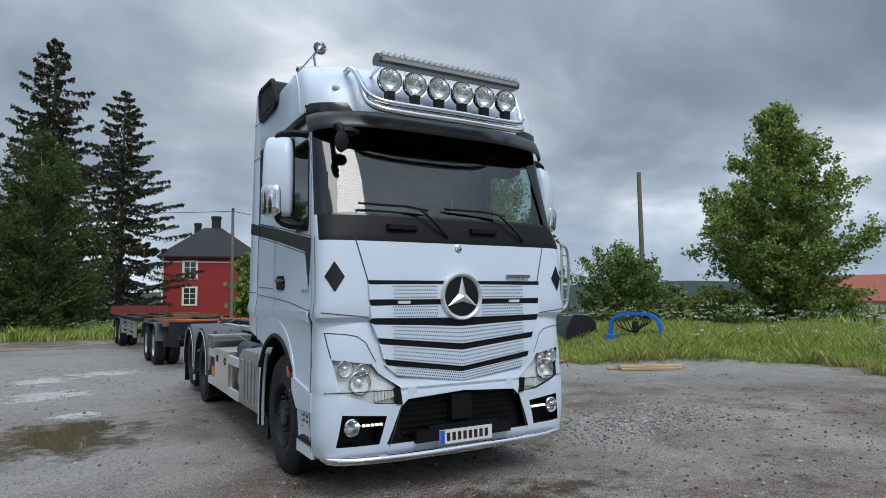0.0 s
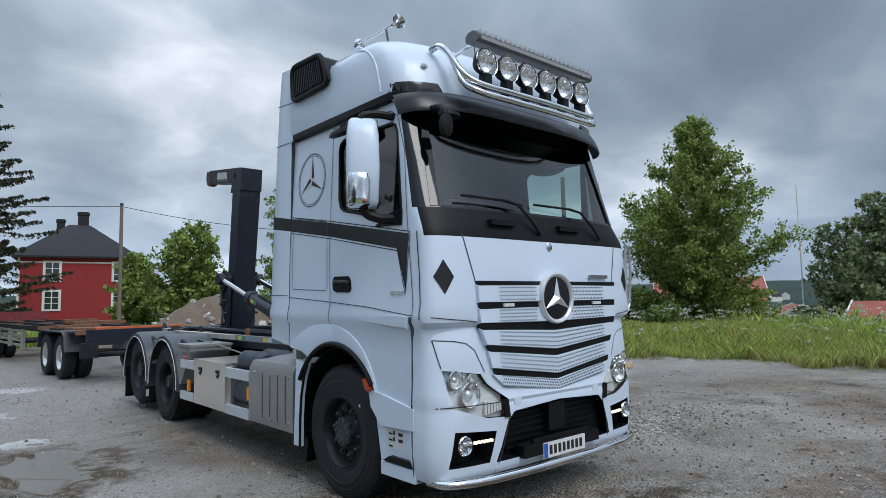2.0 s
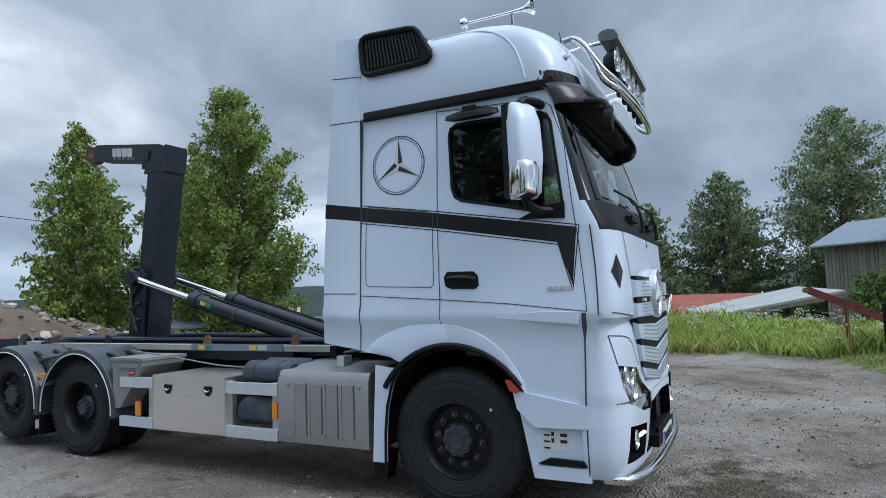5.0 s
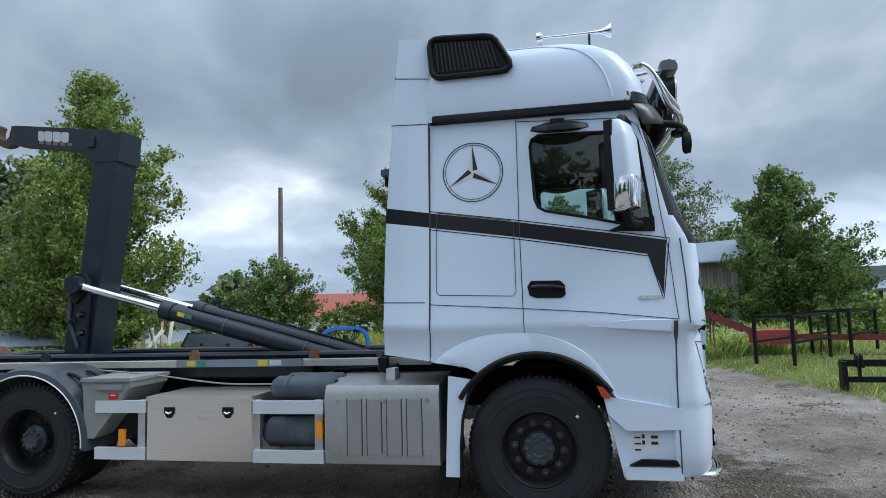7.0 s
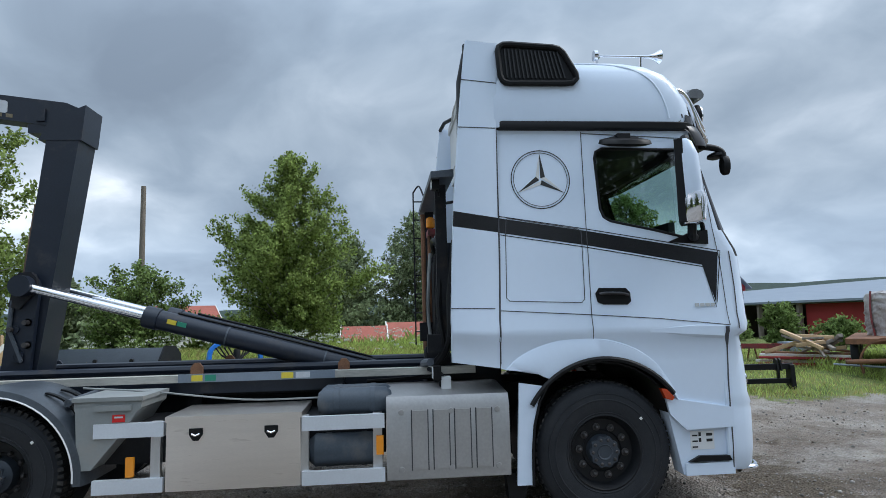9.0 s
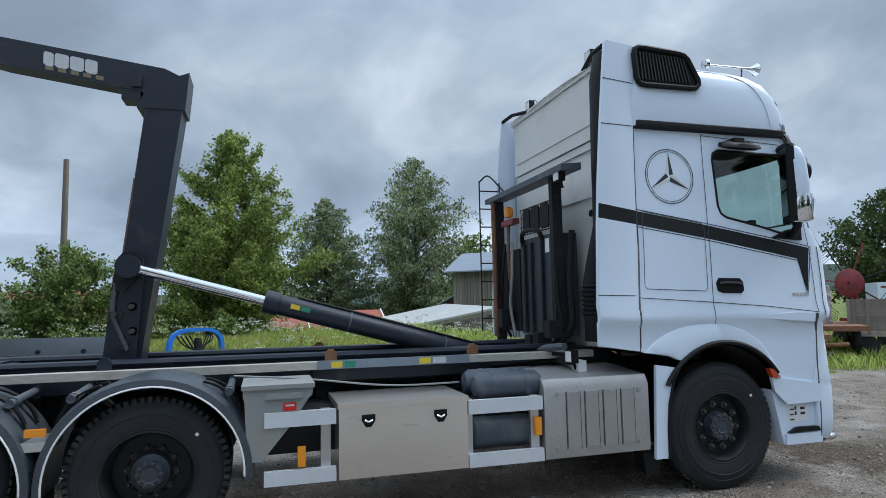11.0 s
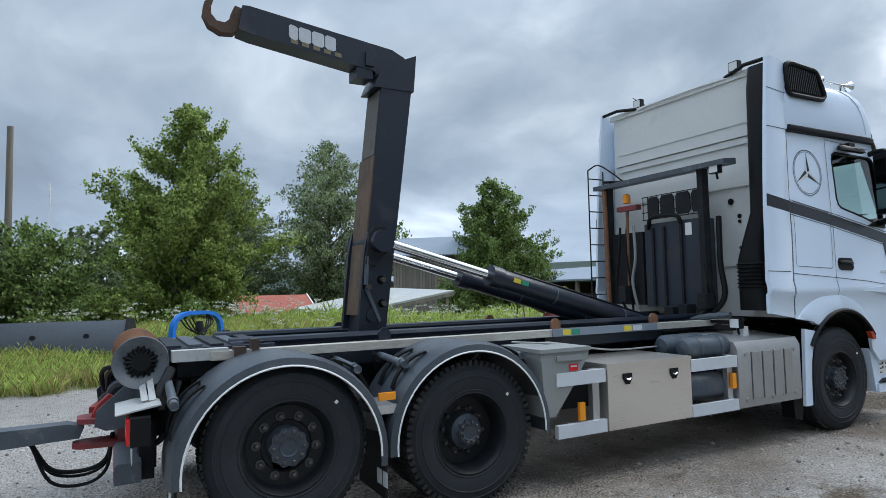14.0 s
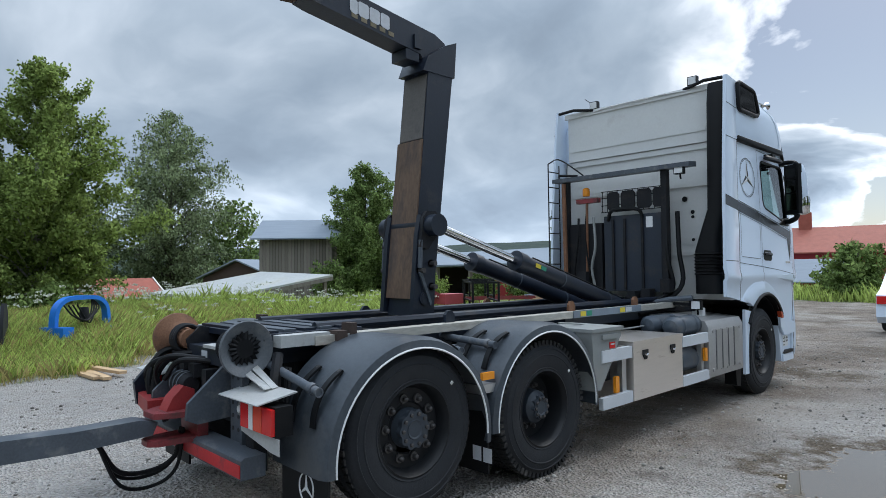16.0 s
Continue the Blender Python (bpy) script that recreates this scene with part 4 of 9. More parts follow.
for s in (-1, 1):
    # door seams and panel lines
    line_strip("seam", [(0.075, 3.13), (0.08, 2.33), (0.075, 1.60), (0.07, 1.25)], 0.0065, seam_dark, s=s)
    line_strip("seam", [(0.792, 3.13), (0.797, 2.80), (0.806, 2.1), (0.820, 1.6), (0.828, 1.23)], 0.0065, seam_dark, s=s)
    line_strip("seam", [(0.07, 3.115), (-0.78, 3.075), (-0.87, 3.01), (-0.96, 2.72), (-1.0, 2.3), (-1.04, 2.0), (-1.08, 1.49)], 0.0065, seam_dark, s=s)
    line_strip("seam", [(0.815, 1.650), (0.07, 1.60), (-0.5, 1.555), (-1.08, 1.49)], 0.0065, seam_dark, s=s)
    line_strip("seam", [(0.745, 2.375), (0.735, 2.395), (0.71, 2.392), (0.15, 2.302), (0.125, 2.28), (0.125, 1.73), (0.15, 1.70), (0.74, 1.725), (0.765, 1.75), (0.755, 2.2)], 0.006, seam_dark, s=s, closed=True)
    # black flash along the side
    side_strip("stripe", [(0.845, 2.405), (0.08, 2.285), (-1.03, 2.09), (-0.985, 1.68), (-0.885, 1.99), (0.08, 2.165), (0.845, 2.285)], black_gloss, 0.0025, s, "black film stripe")
    line_strip("stripe_line", [(0.845, 2.42), (0.08, 2.30), (-1.05, 2.103), (-0.985, 1.635), (-0.895, 1.972), (0.08, 2.148), (0.845, 2.268)], 0.007, black_gloss, 0.003, s)
    bm = nb()
    prism(bm, [(0.812, 2.281), (1.18, 2.335), (1.172, 2.46), (0.81, 2.40)], "x", s * 1.2425, s * 1.246)
    part("stripe", bm, black_gloss, truck)
    # ring and three-armed emblem drawn in thin lines
    for rad, wd in ((0.245, 0.008), (0.226, 0.005)):
        line_strip("emblem_ring", [(0.44 + rad * math.cos(a), 2.72 + rad * math.sin(a)) for a in (2 * math.pi * k / 48 for k in range(48))], wd, ink, 0.003, s, True)
    for k in range(3):
        a = math.pi / 2 + k * 2 * math.pi / 3
        d, q = Vector((math.cos(a), math.sin(a))), Vector((-math.sin(a), math.cos(a)))
        c = Vector((0.44, 2.72))
        side_strip("emblem_arm", [c + d * 0.225, c + q * 0.040 + d * 0.02, c + d * 0.012], ink, 0.003, s)
        side_strip("emblem_arm", [c + d * 0.225, c - d * 0.0 - q * 0.012, c - q * 0.040 + d * 0.02], cab_grey, 0.0028, s)
    # badge as plain bars
    for k in range(4):
        y0 = -0.80 - 0.045 * k
        side_strip("badge_bar", [(y0, 1.645), (y0 - 0.036, 1.645), (y0 - 0.036, 1.672), (y0, 1.672)], bright_trim, 0.006, s)
    # door handle in its recess
    bm = nb()
    prism(bm, [(0.035, 1.77), (0.005, 1.815), (-0.22, 1.81), (-0.255, 1.775), (-0.26, 1.70), (-0.23, 1.675), (-0.03, 1.68), (0.02, 1.70)], "x", s * 1.240, s * 1.256, 0.006)
    handle = part("door_handle", bm, black, truck, "black recessed door handle")
    bm = nb()
    tube(bm, smooth_path([(s * 1.256, 0.0, 1.765), (s * 1.275, -0.05, 1.77), (s * 1.275, -0.18, 1.765), (s * 1.256, -0.24, 1.75)], 4), 0.016, 8)
    part("grip", bm, black_gloss, handle)
    # diamond on the corner panel
    bm = nb()
    patch(bm, CAB, (s * 1.135, 1.64), (s * 1.055, 1.765), (s * 1.135, 1.89), (s * 1.208, 1.765), 0.004, 10, 10)
    part("diamond_sign", bm, black_gloss, truck, "black diamond sticker")
    # wheel arch flare: a flat pressing wider towards the rear
    bm = nb()
    crest = smooth_path([(0, 0.80, 1.185), (0, 0.70, 1.285), (0, 0.52, 1.375), (0, 0.28, 1.425), (0, 0.02, 1.42), (0, -0.22, 1.355), (0, -0.40, 1.245), (0, -0.52, 1.10), (0, -0.59, 0.97)], 4)
    lip = smooth_path([(0, 0.70, 1.175), (0, 0.55, 1.15), (0, 0.42, 1.107), (0, 0.25, 1.203), (0, 0.0, 1.25), (0, -0.25, 1.203), (0, -0.42, 1.107), (0, -0.53, 1.002), (0, -0.60, 0.90)], 4)
    loops = []
    for p, q in zip(crest, lip):
        d = (q - p) * 0.10
        loops.append([(s * x, v.y, v.z) for x, v in ((1.238, p), (1.2545, p + d), (1.2635, p.lerp(q, 0.85)), (1.258, q), (1.20, q))])
    loft(bm, loops, caps=True)
    part("arch_flare", bm, white, truck)
    bm = nb()
    pts = [(s * 1.262, 0.688 * math.cos(radians(a)), 0.56 + 0.688 * math.sin(radians(a))) for a in range(30, 146, 5)]
    tube(bm, pts, 0.022, 6)
    part("arch_lip", bm, black, truck, "black rubber arch lip")
    # door sill step panel below the door
    bm = nb()
    prism(bm, [(-0.50, 0.925), (-1.06, 0.83), (-1.06, 0.675), (-0.66, 0.665), (-0.53, 0.79)], "x", s * 1.225, s * 1.256, 0.012)
    part("sill_panel", bm, white, truck)
    bm = nb()
    prism(bm, [(-0.53, 0.80), (-0.66, 0.69), (-1.05, 0.70), (-1.05, 0.31), (-0.63, 0.31)], "x", s * 1.05, s * 1.215, 0.012)
    box(bm, min(s * 1.18, s * 1.24), max(s * 1.18, s * 1.24), -1.05, -0.64, 0.305, 0.40, 0.01)
    part("step_panel", bm, white, truck)
    bm = nb()
    prism(bm, [(-0.67, 0.41), (-0.76, 0.455), (-1.01, 0.45), (-1.03, 0.41)], "x", s * 1.16, s * 1.246, 0.006)
    part("step_tread", bm, black, truck, "black ribbed step tread")
    bm = nb()
    box(bm, min(s * 1.2155, s * 1.2175), max(s * 1.2155, s * 1.2175), -0.90, -0.70, 0.50, 0.645)
    part("info_plate", bm, plate_white, truck)
    for k in range(7):
        bm = nb()
        yy, zz = -0.715 - (0.065, 0.055, 0.06)[k % 3] * (k % 3), 0.605 - 0.045 * (k // 3)
        box(bm, min(s * 1.2178, s * 1.220), max(s * 1.2178, s * 1.220), yy - (0.045, 0.02, 0.05)[k % 3], yy, zz, zz + (0.012, 0.03, 0.022)[k % 3])
        part("info_bar", bm, ink, truck)
    # side marker
    bm = nb()
    prism(bm, [(-0.455, 1.0), (-0.50, 0.995), (-0.56, 0.93), (-0.54, 0.905), (-0.49, 0.92)], "x", s * 1.235, s * 1.285, 0.008)
    part("side_marker", bm, mat("marker_lens", (0.45, 0.06, 0.02), 0.2), truck, "orange side marker lamp")
    # roof air intake
    bm = nb()
    INT = [(0.735, 3.555), (0.75, 3.60), (0.765, 3.80), (0.755, 3.845), (0.72, 3.865), (0.66, 3.868), (0.30, 3.848), (0.245, 3.835), (0.205, 3.80), (0.105, 3.62), (0.10, 3.575), (0.135, 3.54), (0.20, 3.532), (0.67, 3.528), (0.71, 3.535)]
    prism(bm, INT, "x", s * 1.02, s * 1.250, 0.025, segs=3)
    rim_pts = [(s * 1.256, y, z) for y, z in INT]
    tube(bm, rim_pts + rim_pts[:2], 0.025, 8)
    intake = part("air_intake", bm, black, truck, "black slatted air intake")
    for k in range(15):
        f = k / 14
        yb, lean_ = 0.69 - 0.49 * f, 0.03 + 0.07 * f
        bm = nb()
        prism(bm, [(yb - 0.006, 3.575), (yb + 0.006, 3.575), (yb + lean_ * 0.6 + 0.006, 3.825 - 0.02 * f), (yb + lean_ * 0.6 - 0.006, 3.825 - 0.02 * f)], "x", s * 1.250, s * 1.264)
        part("slat", bm, slat_grey, intake)
    # main mirror with chrome lower cap
    bm = nb()
    loops = []
    for z, y0, y1, d in ((2.30, -0.68, -0.76, 0.11), (2.34, -0.66, -0.80, 0.130), (2.6, -0.665, -0.825, 0.140), (2.85, -0.65, -0.81, 0.135), (2.96, -0.645, -0.77, 0.12), (2.985, -0.65, -0.74, 0.10)):
        cy, hy = (y0 + y1) / 2, (y0 - y1) / 2
        loops.append([(s * (1.445 + 0.9 * d * math.copysign(abs(math.cos(a)) ** 0.5, math.cos(a))), cy + hy * math.copysign(abs(math.sin(a)) ** 0.6, math.sin(a)), z) for a in (2 * math.pi * k / 20 for k in range(20))])
    loft(bm, loops)
    mir = part("mirror", bm, white, truck, "tall white mirror housing", 50)
    bm = nb()
    loops = []
    for z, y0, y1, d in ((2.295, -0.66, -0.78, 0.07), (2.315, -0.665, -0.835, 0.088), (2.49, -0.67, -0.855, 0.092), (2.545, -0.68, -0.835, 0.085)):
        cy, hy = (y0 + y1) / 2, (y0 - y1) / 2
        loops.append([(s * (1.482 + d * math.copysign(abs(math.cos(a)) ** 0.5, math.cos(a))), cy + hy * math.copysign(abs(math.sin(a)) ** 0.6, math.sin(a)), z) for a in (2 * math.pi * k / 20 for k in range(20))])
    loft(bm, loops)
    part("mirror_cap", bm, chrome, mir, "chrome mirror cap", 50)
    bm = nb()
    box(bm, s * 1.445 - 0.118, s * 1.445 + 0.118, -0.700, -0.635, 2.305, 2.98, 0.03)
    part("mirror_back", bm, black, mir)
    bm = nb()
    box(bm, s * 1.445 - 0.085, s * 1.445 + 0.085, -0.6345, -0.6305, 2.60, 2.92, 0.0)
    box(bm, s * 1.445 - 0.085, s * 1.445 + 0.085, -0.6345, -0.6305, 2.36, 2.58, 0.0)
    part("mirror_glass", bm, mirror, mir)
    pivot = Matrix.Translation((s * 1.445, -0.73, 0))
    mir.matrix_basis = pivot @ Matrix.Rotation(radians(30 * s), 4, "Z") @ pivot.inverted()
    bm = nb()
    tube(bm, smooth_path([(s * 1.20, -0.80, 3.02), (s * 1.32, -0.76, 3.03), (s * 1.44, -0.72, 3.0), (s * 1.45, -0.72, 2.9)], 4), 0.032, 8)
    part("mirror_arm", bm, black, truck)
    bm = nb()
    tube(bm, smooth_path([(s * 1.22, -0.86, 2.22), (s * 1.33, -0.78, 2.22), (s * 1.43, -0.73, 2.27), (s * 1.45, -0.73, 2.4)], 4), 0.036, 8)
    prism(bm, [(-0.60, 2.18), (-0.95, 2.16), (-0.95, 2.28), (-0.80, 2.26)], "x", s * 1.215, s * 1.26, 0.012)
    part("mirror_arm", bm, black, truck)
    # kerb mirror above the door
    bm = nb()
    loops = []
    for z, r in ((2.985, 0.12), (3.0, 0.17), (3.035, 0.16), (3.055, 0.09)):
        loops.append([(s * (1.30 + 0.55 * r * math.cos(a)), -0.27 + 1.35 * r * math.sin(a), z - 0.05 * 0.55 * math.cos(a)) for a in (2 * math.pi * k / 20 for k in range(20))])
    loft(bm, loops)
    box(bm, min(s * 1.20, s * 1.32), max(s * 1.20, s * 1.32), -0.31, -0.20, 3.04, 3.085, 0.012)
    part("kerb_mirror", bm, black, truck, "black kerb mirror over the door", 50)

for s in (-1, 1):
    bm = nb()
    zs = (0.34, 0.45, 0.60, 0.80, 0.86, 1.0, 1.15, 1.30, 1.38, 1.41, 1.44, 1.48)
    xw = [max(level(CAB, z)[1], level(BUMP, z)[1] if z < 1.395 else 0.0) + 0.004 for z in zs]
    yw = [-1.040 - 0.030 * max(0.0, z - 0.9) for z in zs]
    loft(bm, [[(s * x, y - (0.0045 if z < 1.36 else 0.016), z), (s * x, y + (0.0045 if z < 1.36 else 0.016), z), (s * (x - 0.03), y + 0.01, z), (s * (x - 0.03), y - 0.01, z)] for x, y, z in zip(xw, yw, zs)])
    part("door_gap", bm, seam_dark, truck)
    # folded ledge of the lower door
    bm = nb()
    w0, w1 = 1.262, 1.280
    loft(bm, [[(s * (w0 - 0.03), y, z1), (s * (w0 + f * (w1 - w0)), y, z1 - 0.015), (s * (w0 + f * (w1 - w0)), y, z0 + 0.004), (s * (w0 - 0.03), y, z0 - 0.03)] for y, z0, z1, f in ((0.15, 1.462, 1.468, -0.2), (-0.20, 1.452, 1.478, 0.1), (-0.55, 1.435, 1.495, 0.5), (-0.80, 1.415, 1.508, 0.8), (-1.02, 1.40, 1.50, 1.0))])
    part("door_ledge", bm, white, truck)
    line_strip("seam", [(-1.125, 2.10), (-1.15, 1.8), (-1.16, 1.46)], 0.010, seam_dark, 0.002, s)
bm = nb()
tube(bm, smooth_path([(1.24, -1.24, 2.10), (1.33, -1.22, 2.06), (1.36, -1.21, 1.85), (1.34, -1.20, 1.55), (1.27, -1.22, 1.46)], 5), 0.014, 8)
tube(bm, [(1.25, -1.235, 2.10), (1.26, -1.22, 1.46)], 0.012, 8)
for k in range(5):
    tube(bm, [(1.255, -1.23, 1.56 + 0.11 * k), (1.345, -1.21, 1.56 + 0.11 * k)], 0.007, 6)
part("corner_guard", bm, alu, truck, "thin metal guard on the far cab corner")
# ---- front ----
for s in (-1, 1):
    for lv, run in ((CAB, ((1.235, 1.478), (1.10, 1.462), (0.95, 1.448), (0.86, 1.435))), (BUMP, ((1.19, 1.315), (1.05, 1.305), (0.95, 1.285), (0.88, 1.235), (0.845, 1.16), (0.80, 1.075))), (BUMP, ((1.19, 1.315), (1.17, 1.20), (1.150, 1.115)))):
        bm = nb()
        for (xa, za), (xb, zb) in zip(run, run[1:]):
            d = Vector((xb - xa, zb - za)).normalized() * 0.0035
            patch(bm, lv, (s * (xa - d.y), za + d.x), (s * (xb - d.y), zb + d.x), (s * (xb + d.y), zb - d.x), (s * (xa + d.y), za - d.x), 0.003, 4, 1)
        part("seam", bm, seam_dark, truck)
bowl_bright = mat("bright_reflector", (0.93, 0.94, 0.95), 0.20, metal=0.9, var=0.04)
bm = nb()
loft(bm, [section(z, w, yr, ys, yc, n, rear_r=0.01) for z, w, yr, ys, yc, n in BUMP])
cuts = [nb() for _ in range(5)]
prism(cuts[0], [(-0.71, 0.415), (0.71, 0.415), (0.60, 0.70), (0.53, 0.765), (0.0, 0.795), (-0.53, 0.765), (-0.60, 0.70)], "y", -2, -1.20)
for k, s in ((1, -1), (2, 1)):
    prism(cuts[k], [(s * 1.115, 0.425), (s * 0.775, 0.425), (s * 0.715, 0.645), (s * 1.075, 0.675)], "y", -2, -1.17)
    prism(cuts[k + 2], [(s * 1.145, 1.105), (s * 0.835, 1.06), (s * 0.78, 0.985), (s * 0.60, 0.865), (s * 0.63, 0.735), (s * 0.80, 0.745), (s * 1.08, 0.835)], "y", -2, -1.12)
bmesh_front = carve(bm, cuts)
for f in bmesh_front.polygons:
    c = f.center
    if c.y > front(BUMP, c.x, c.z) + 0.012 and abs(c.x) < 1.18 and c.y < -1.06 and 0.36 < c.z < 1.3:
        f.material_index = 1
bumper = finish("bumper", bmesh_front, [white, black], truck, "white front bumper", 32)
# bonnet line above the grille
for x0, x1, z0, z1 in ((-0.965, -0.865, 2.085, 1.735), (-0.865, -0.835, 1.735, 1.43), (0.965, 0.865, 2.085, 1.735), (0.865, 0.835, 1.735, 1.43)):
    bm = nb()
    sg = 0.005 if x0 > 0 else -0.005
    patch(bm, CAB, (x1 - sg, z1), (x1 + sg, z1), (x0 + sg, z0), (x0 - sg, z0), 0.003, 1, 8)
    part("seam", bm, seam_dark, truck)
# grille
bm = nb()
pts = [(-0.86, 1.735), (-0.835, 1.40), (-0.76, 1.22), (-0.71, 1.05), (-0.60, 0.95), (0.0, 0.875), (0.60, 0.95), (0.71, 1.05), (0.76, 1.22), (0.835, 1.40), (0.86, 1.735)]
prism(bm, pts, "y", -1.354, -1.25)
grille = part("grille", bm, black, truck, "black grille opening")
SLATS = [(1.712, 1.568, 0.868, 0.862, 0.0, 0.0), (1.540, 1.418, 0.858, 0.85, 0.0, 0.012), (1.390, 1.258, 0.842, 0.792, 0.04, 0.075), (1.230, 1.088, 0.778, 0.742, 0.085, 0.10), (1.060, 0.945, 0.732, 0.62, 0.10, 0.085)]
holes_v, holes_f = [], []
for zt, zb, wt, wb, dt, db in SLATS:
    bm = nb()
    loops = []
    for x, f in [(-1, 1), (-0.5, 0.5), (-0.02, 0.02), (0.02, 0.02), (0.5, 0.5), (1, 1)]:
        top, bot = zt - dt * (1 - f), zb - db * (1 - f)
        bow = -1.342 - 0.012 * (1 - f * f)
        loops.append([(x * wt, bow + 0.03, top), (x * wt, bow - 0.012, top - 0.012), (x * wb, bow - 0.018, bot + 0.012), (x * wb, bow + 0.03, bot)])
    loft(bm, loops)
    part("grille_slat", bm, white, grille, "", 25)
    # perforations
    for r in range(4):
        g = (r + 0.9) / 4.8
        for k in range(62):
            x = (k - 30.5) / 31 * 0.66 * (0.97 if zt < 1.1 else 1.0) + (0.0053 if r % 2 else -0.0053)
            f = abs(x) / ((wt + wb) / 2)
            top, bot = zt - dt * (1 - f), zb - db * (1 - f)
            if zt > 1.42 and abs(x + 0.02) < 0.225:
                continue
            z = top + (bot - top) * g
            bow = -1.342 - 0.012 * (1 - f * f) - 0.0155 - 0.006 * g
            b0 = len(holes_v)
            holes_v += [(x + 0.0060 * math.cos(a), bow, z + 0.0068 * math.sin(a)) for a in (math.pi * q / 3 for q in range(6))]
            holes_f.append(tuple(range(b0, b0 + 6)))
tagged(raw("perforation", holes_v, holes_f, ink, grille), kind="stuff")
for x in (-0.56, 0.56):
    bm = nb()
    box(bm, x - 0.055, x + 0.055, -1.372, -1.350, 1.542, 1.566, 0.004)
    part("grille_lamp", bm, plate_white, grille, "small pale lamp in the grille")
# round emblem
bm = nb()
lathe(bm, [(0.170, -0.06), (0.203, -0.06), (0.208, 0.015), (0.198, 0.034), (0.182, 0.032), (0.172, 0.012)], (-0.01, -1.370, 1.60), "y", 48, flip=-1)
emblem = part("emblem", bm, bright_trim, truck, "chrome ring emblem", 60)
bm = nb()
lathe(bm, [(0.17, 0.012), (0.001, 0.012)], (-0.01, -1.370, 1.60), "y", 40, flip=-1)
part("emblem_disc", bm, black_gloss, emblem)
bm = nb()
for k in range(3):
    a = math.pi / 2 + k * 2 * math.pi / 3
    d, q = Vector((math.cos(a), 0, math.sin(a))), Vector((-math.sin(a), 0, math.cos(a)))
    c = Vector((-0.01, -1.388, 1.60))
    top = bm.verts.new(c + Vector((0, -0.03, 0)))
    tip = bm.verts.new(c + d * 0.172)
    l, r = bm.verts.new(c + q * 0.038 + d * 0.02), bm.verts.new(c - q * 0.038 + d * 0.02)
    bm.faces.new((top, l, tip))
    bm.faces.new((top, tip, r))
part("emblem_star", bm, bright_trim, emblem, "", 10)
bm = nb()
lathe(bm, [(0.036, 0.0), (0.036, 0.012), (0.028, 0.018), (0.001, 0.02)], (0.0, -1.305, 2.02), "y", 24, flip=-1)
part("small_badge", bm, chrome, truck)
bm = nb()
for k in range(6):
    box(bm, 0.50 + 0.045 * k, 0.535 + 0.045 * k, -1.352, -1.335, 1.765, 1.795, 0.003)
part("name_bars", bm, mat("grey_chrome", (0.30, 0.31, 0.33), 0.25, metal=0.7), truck)
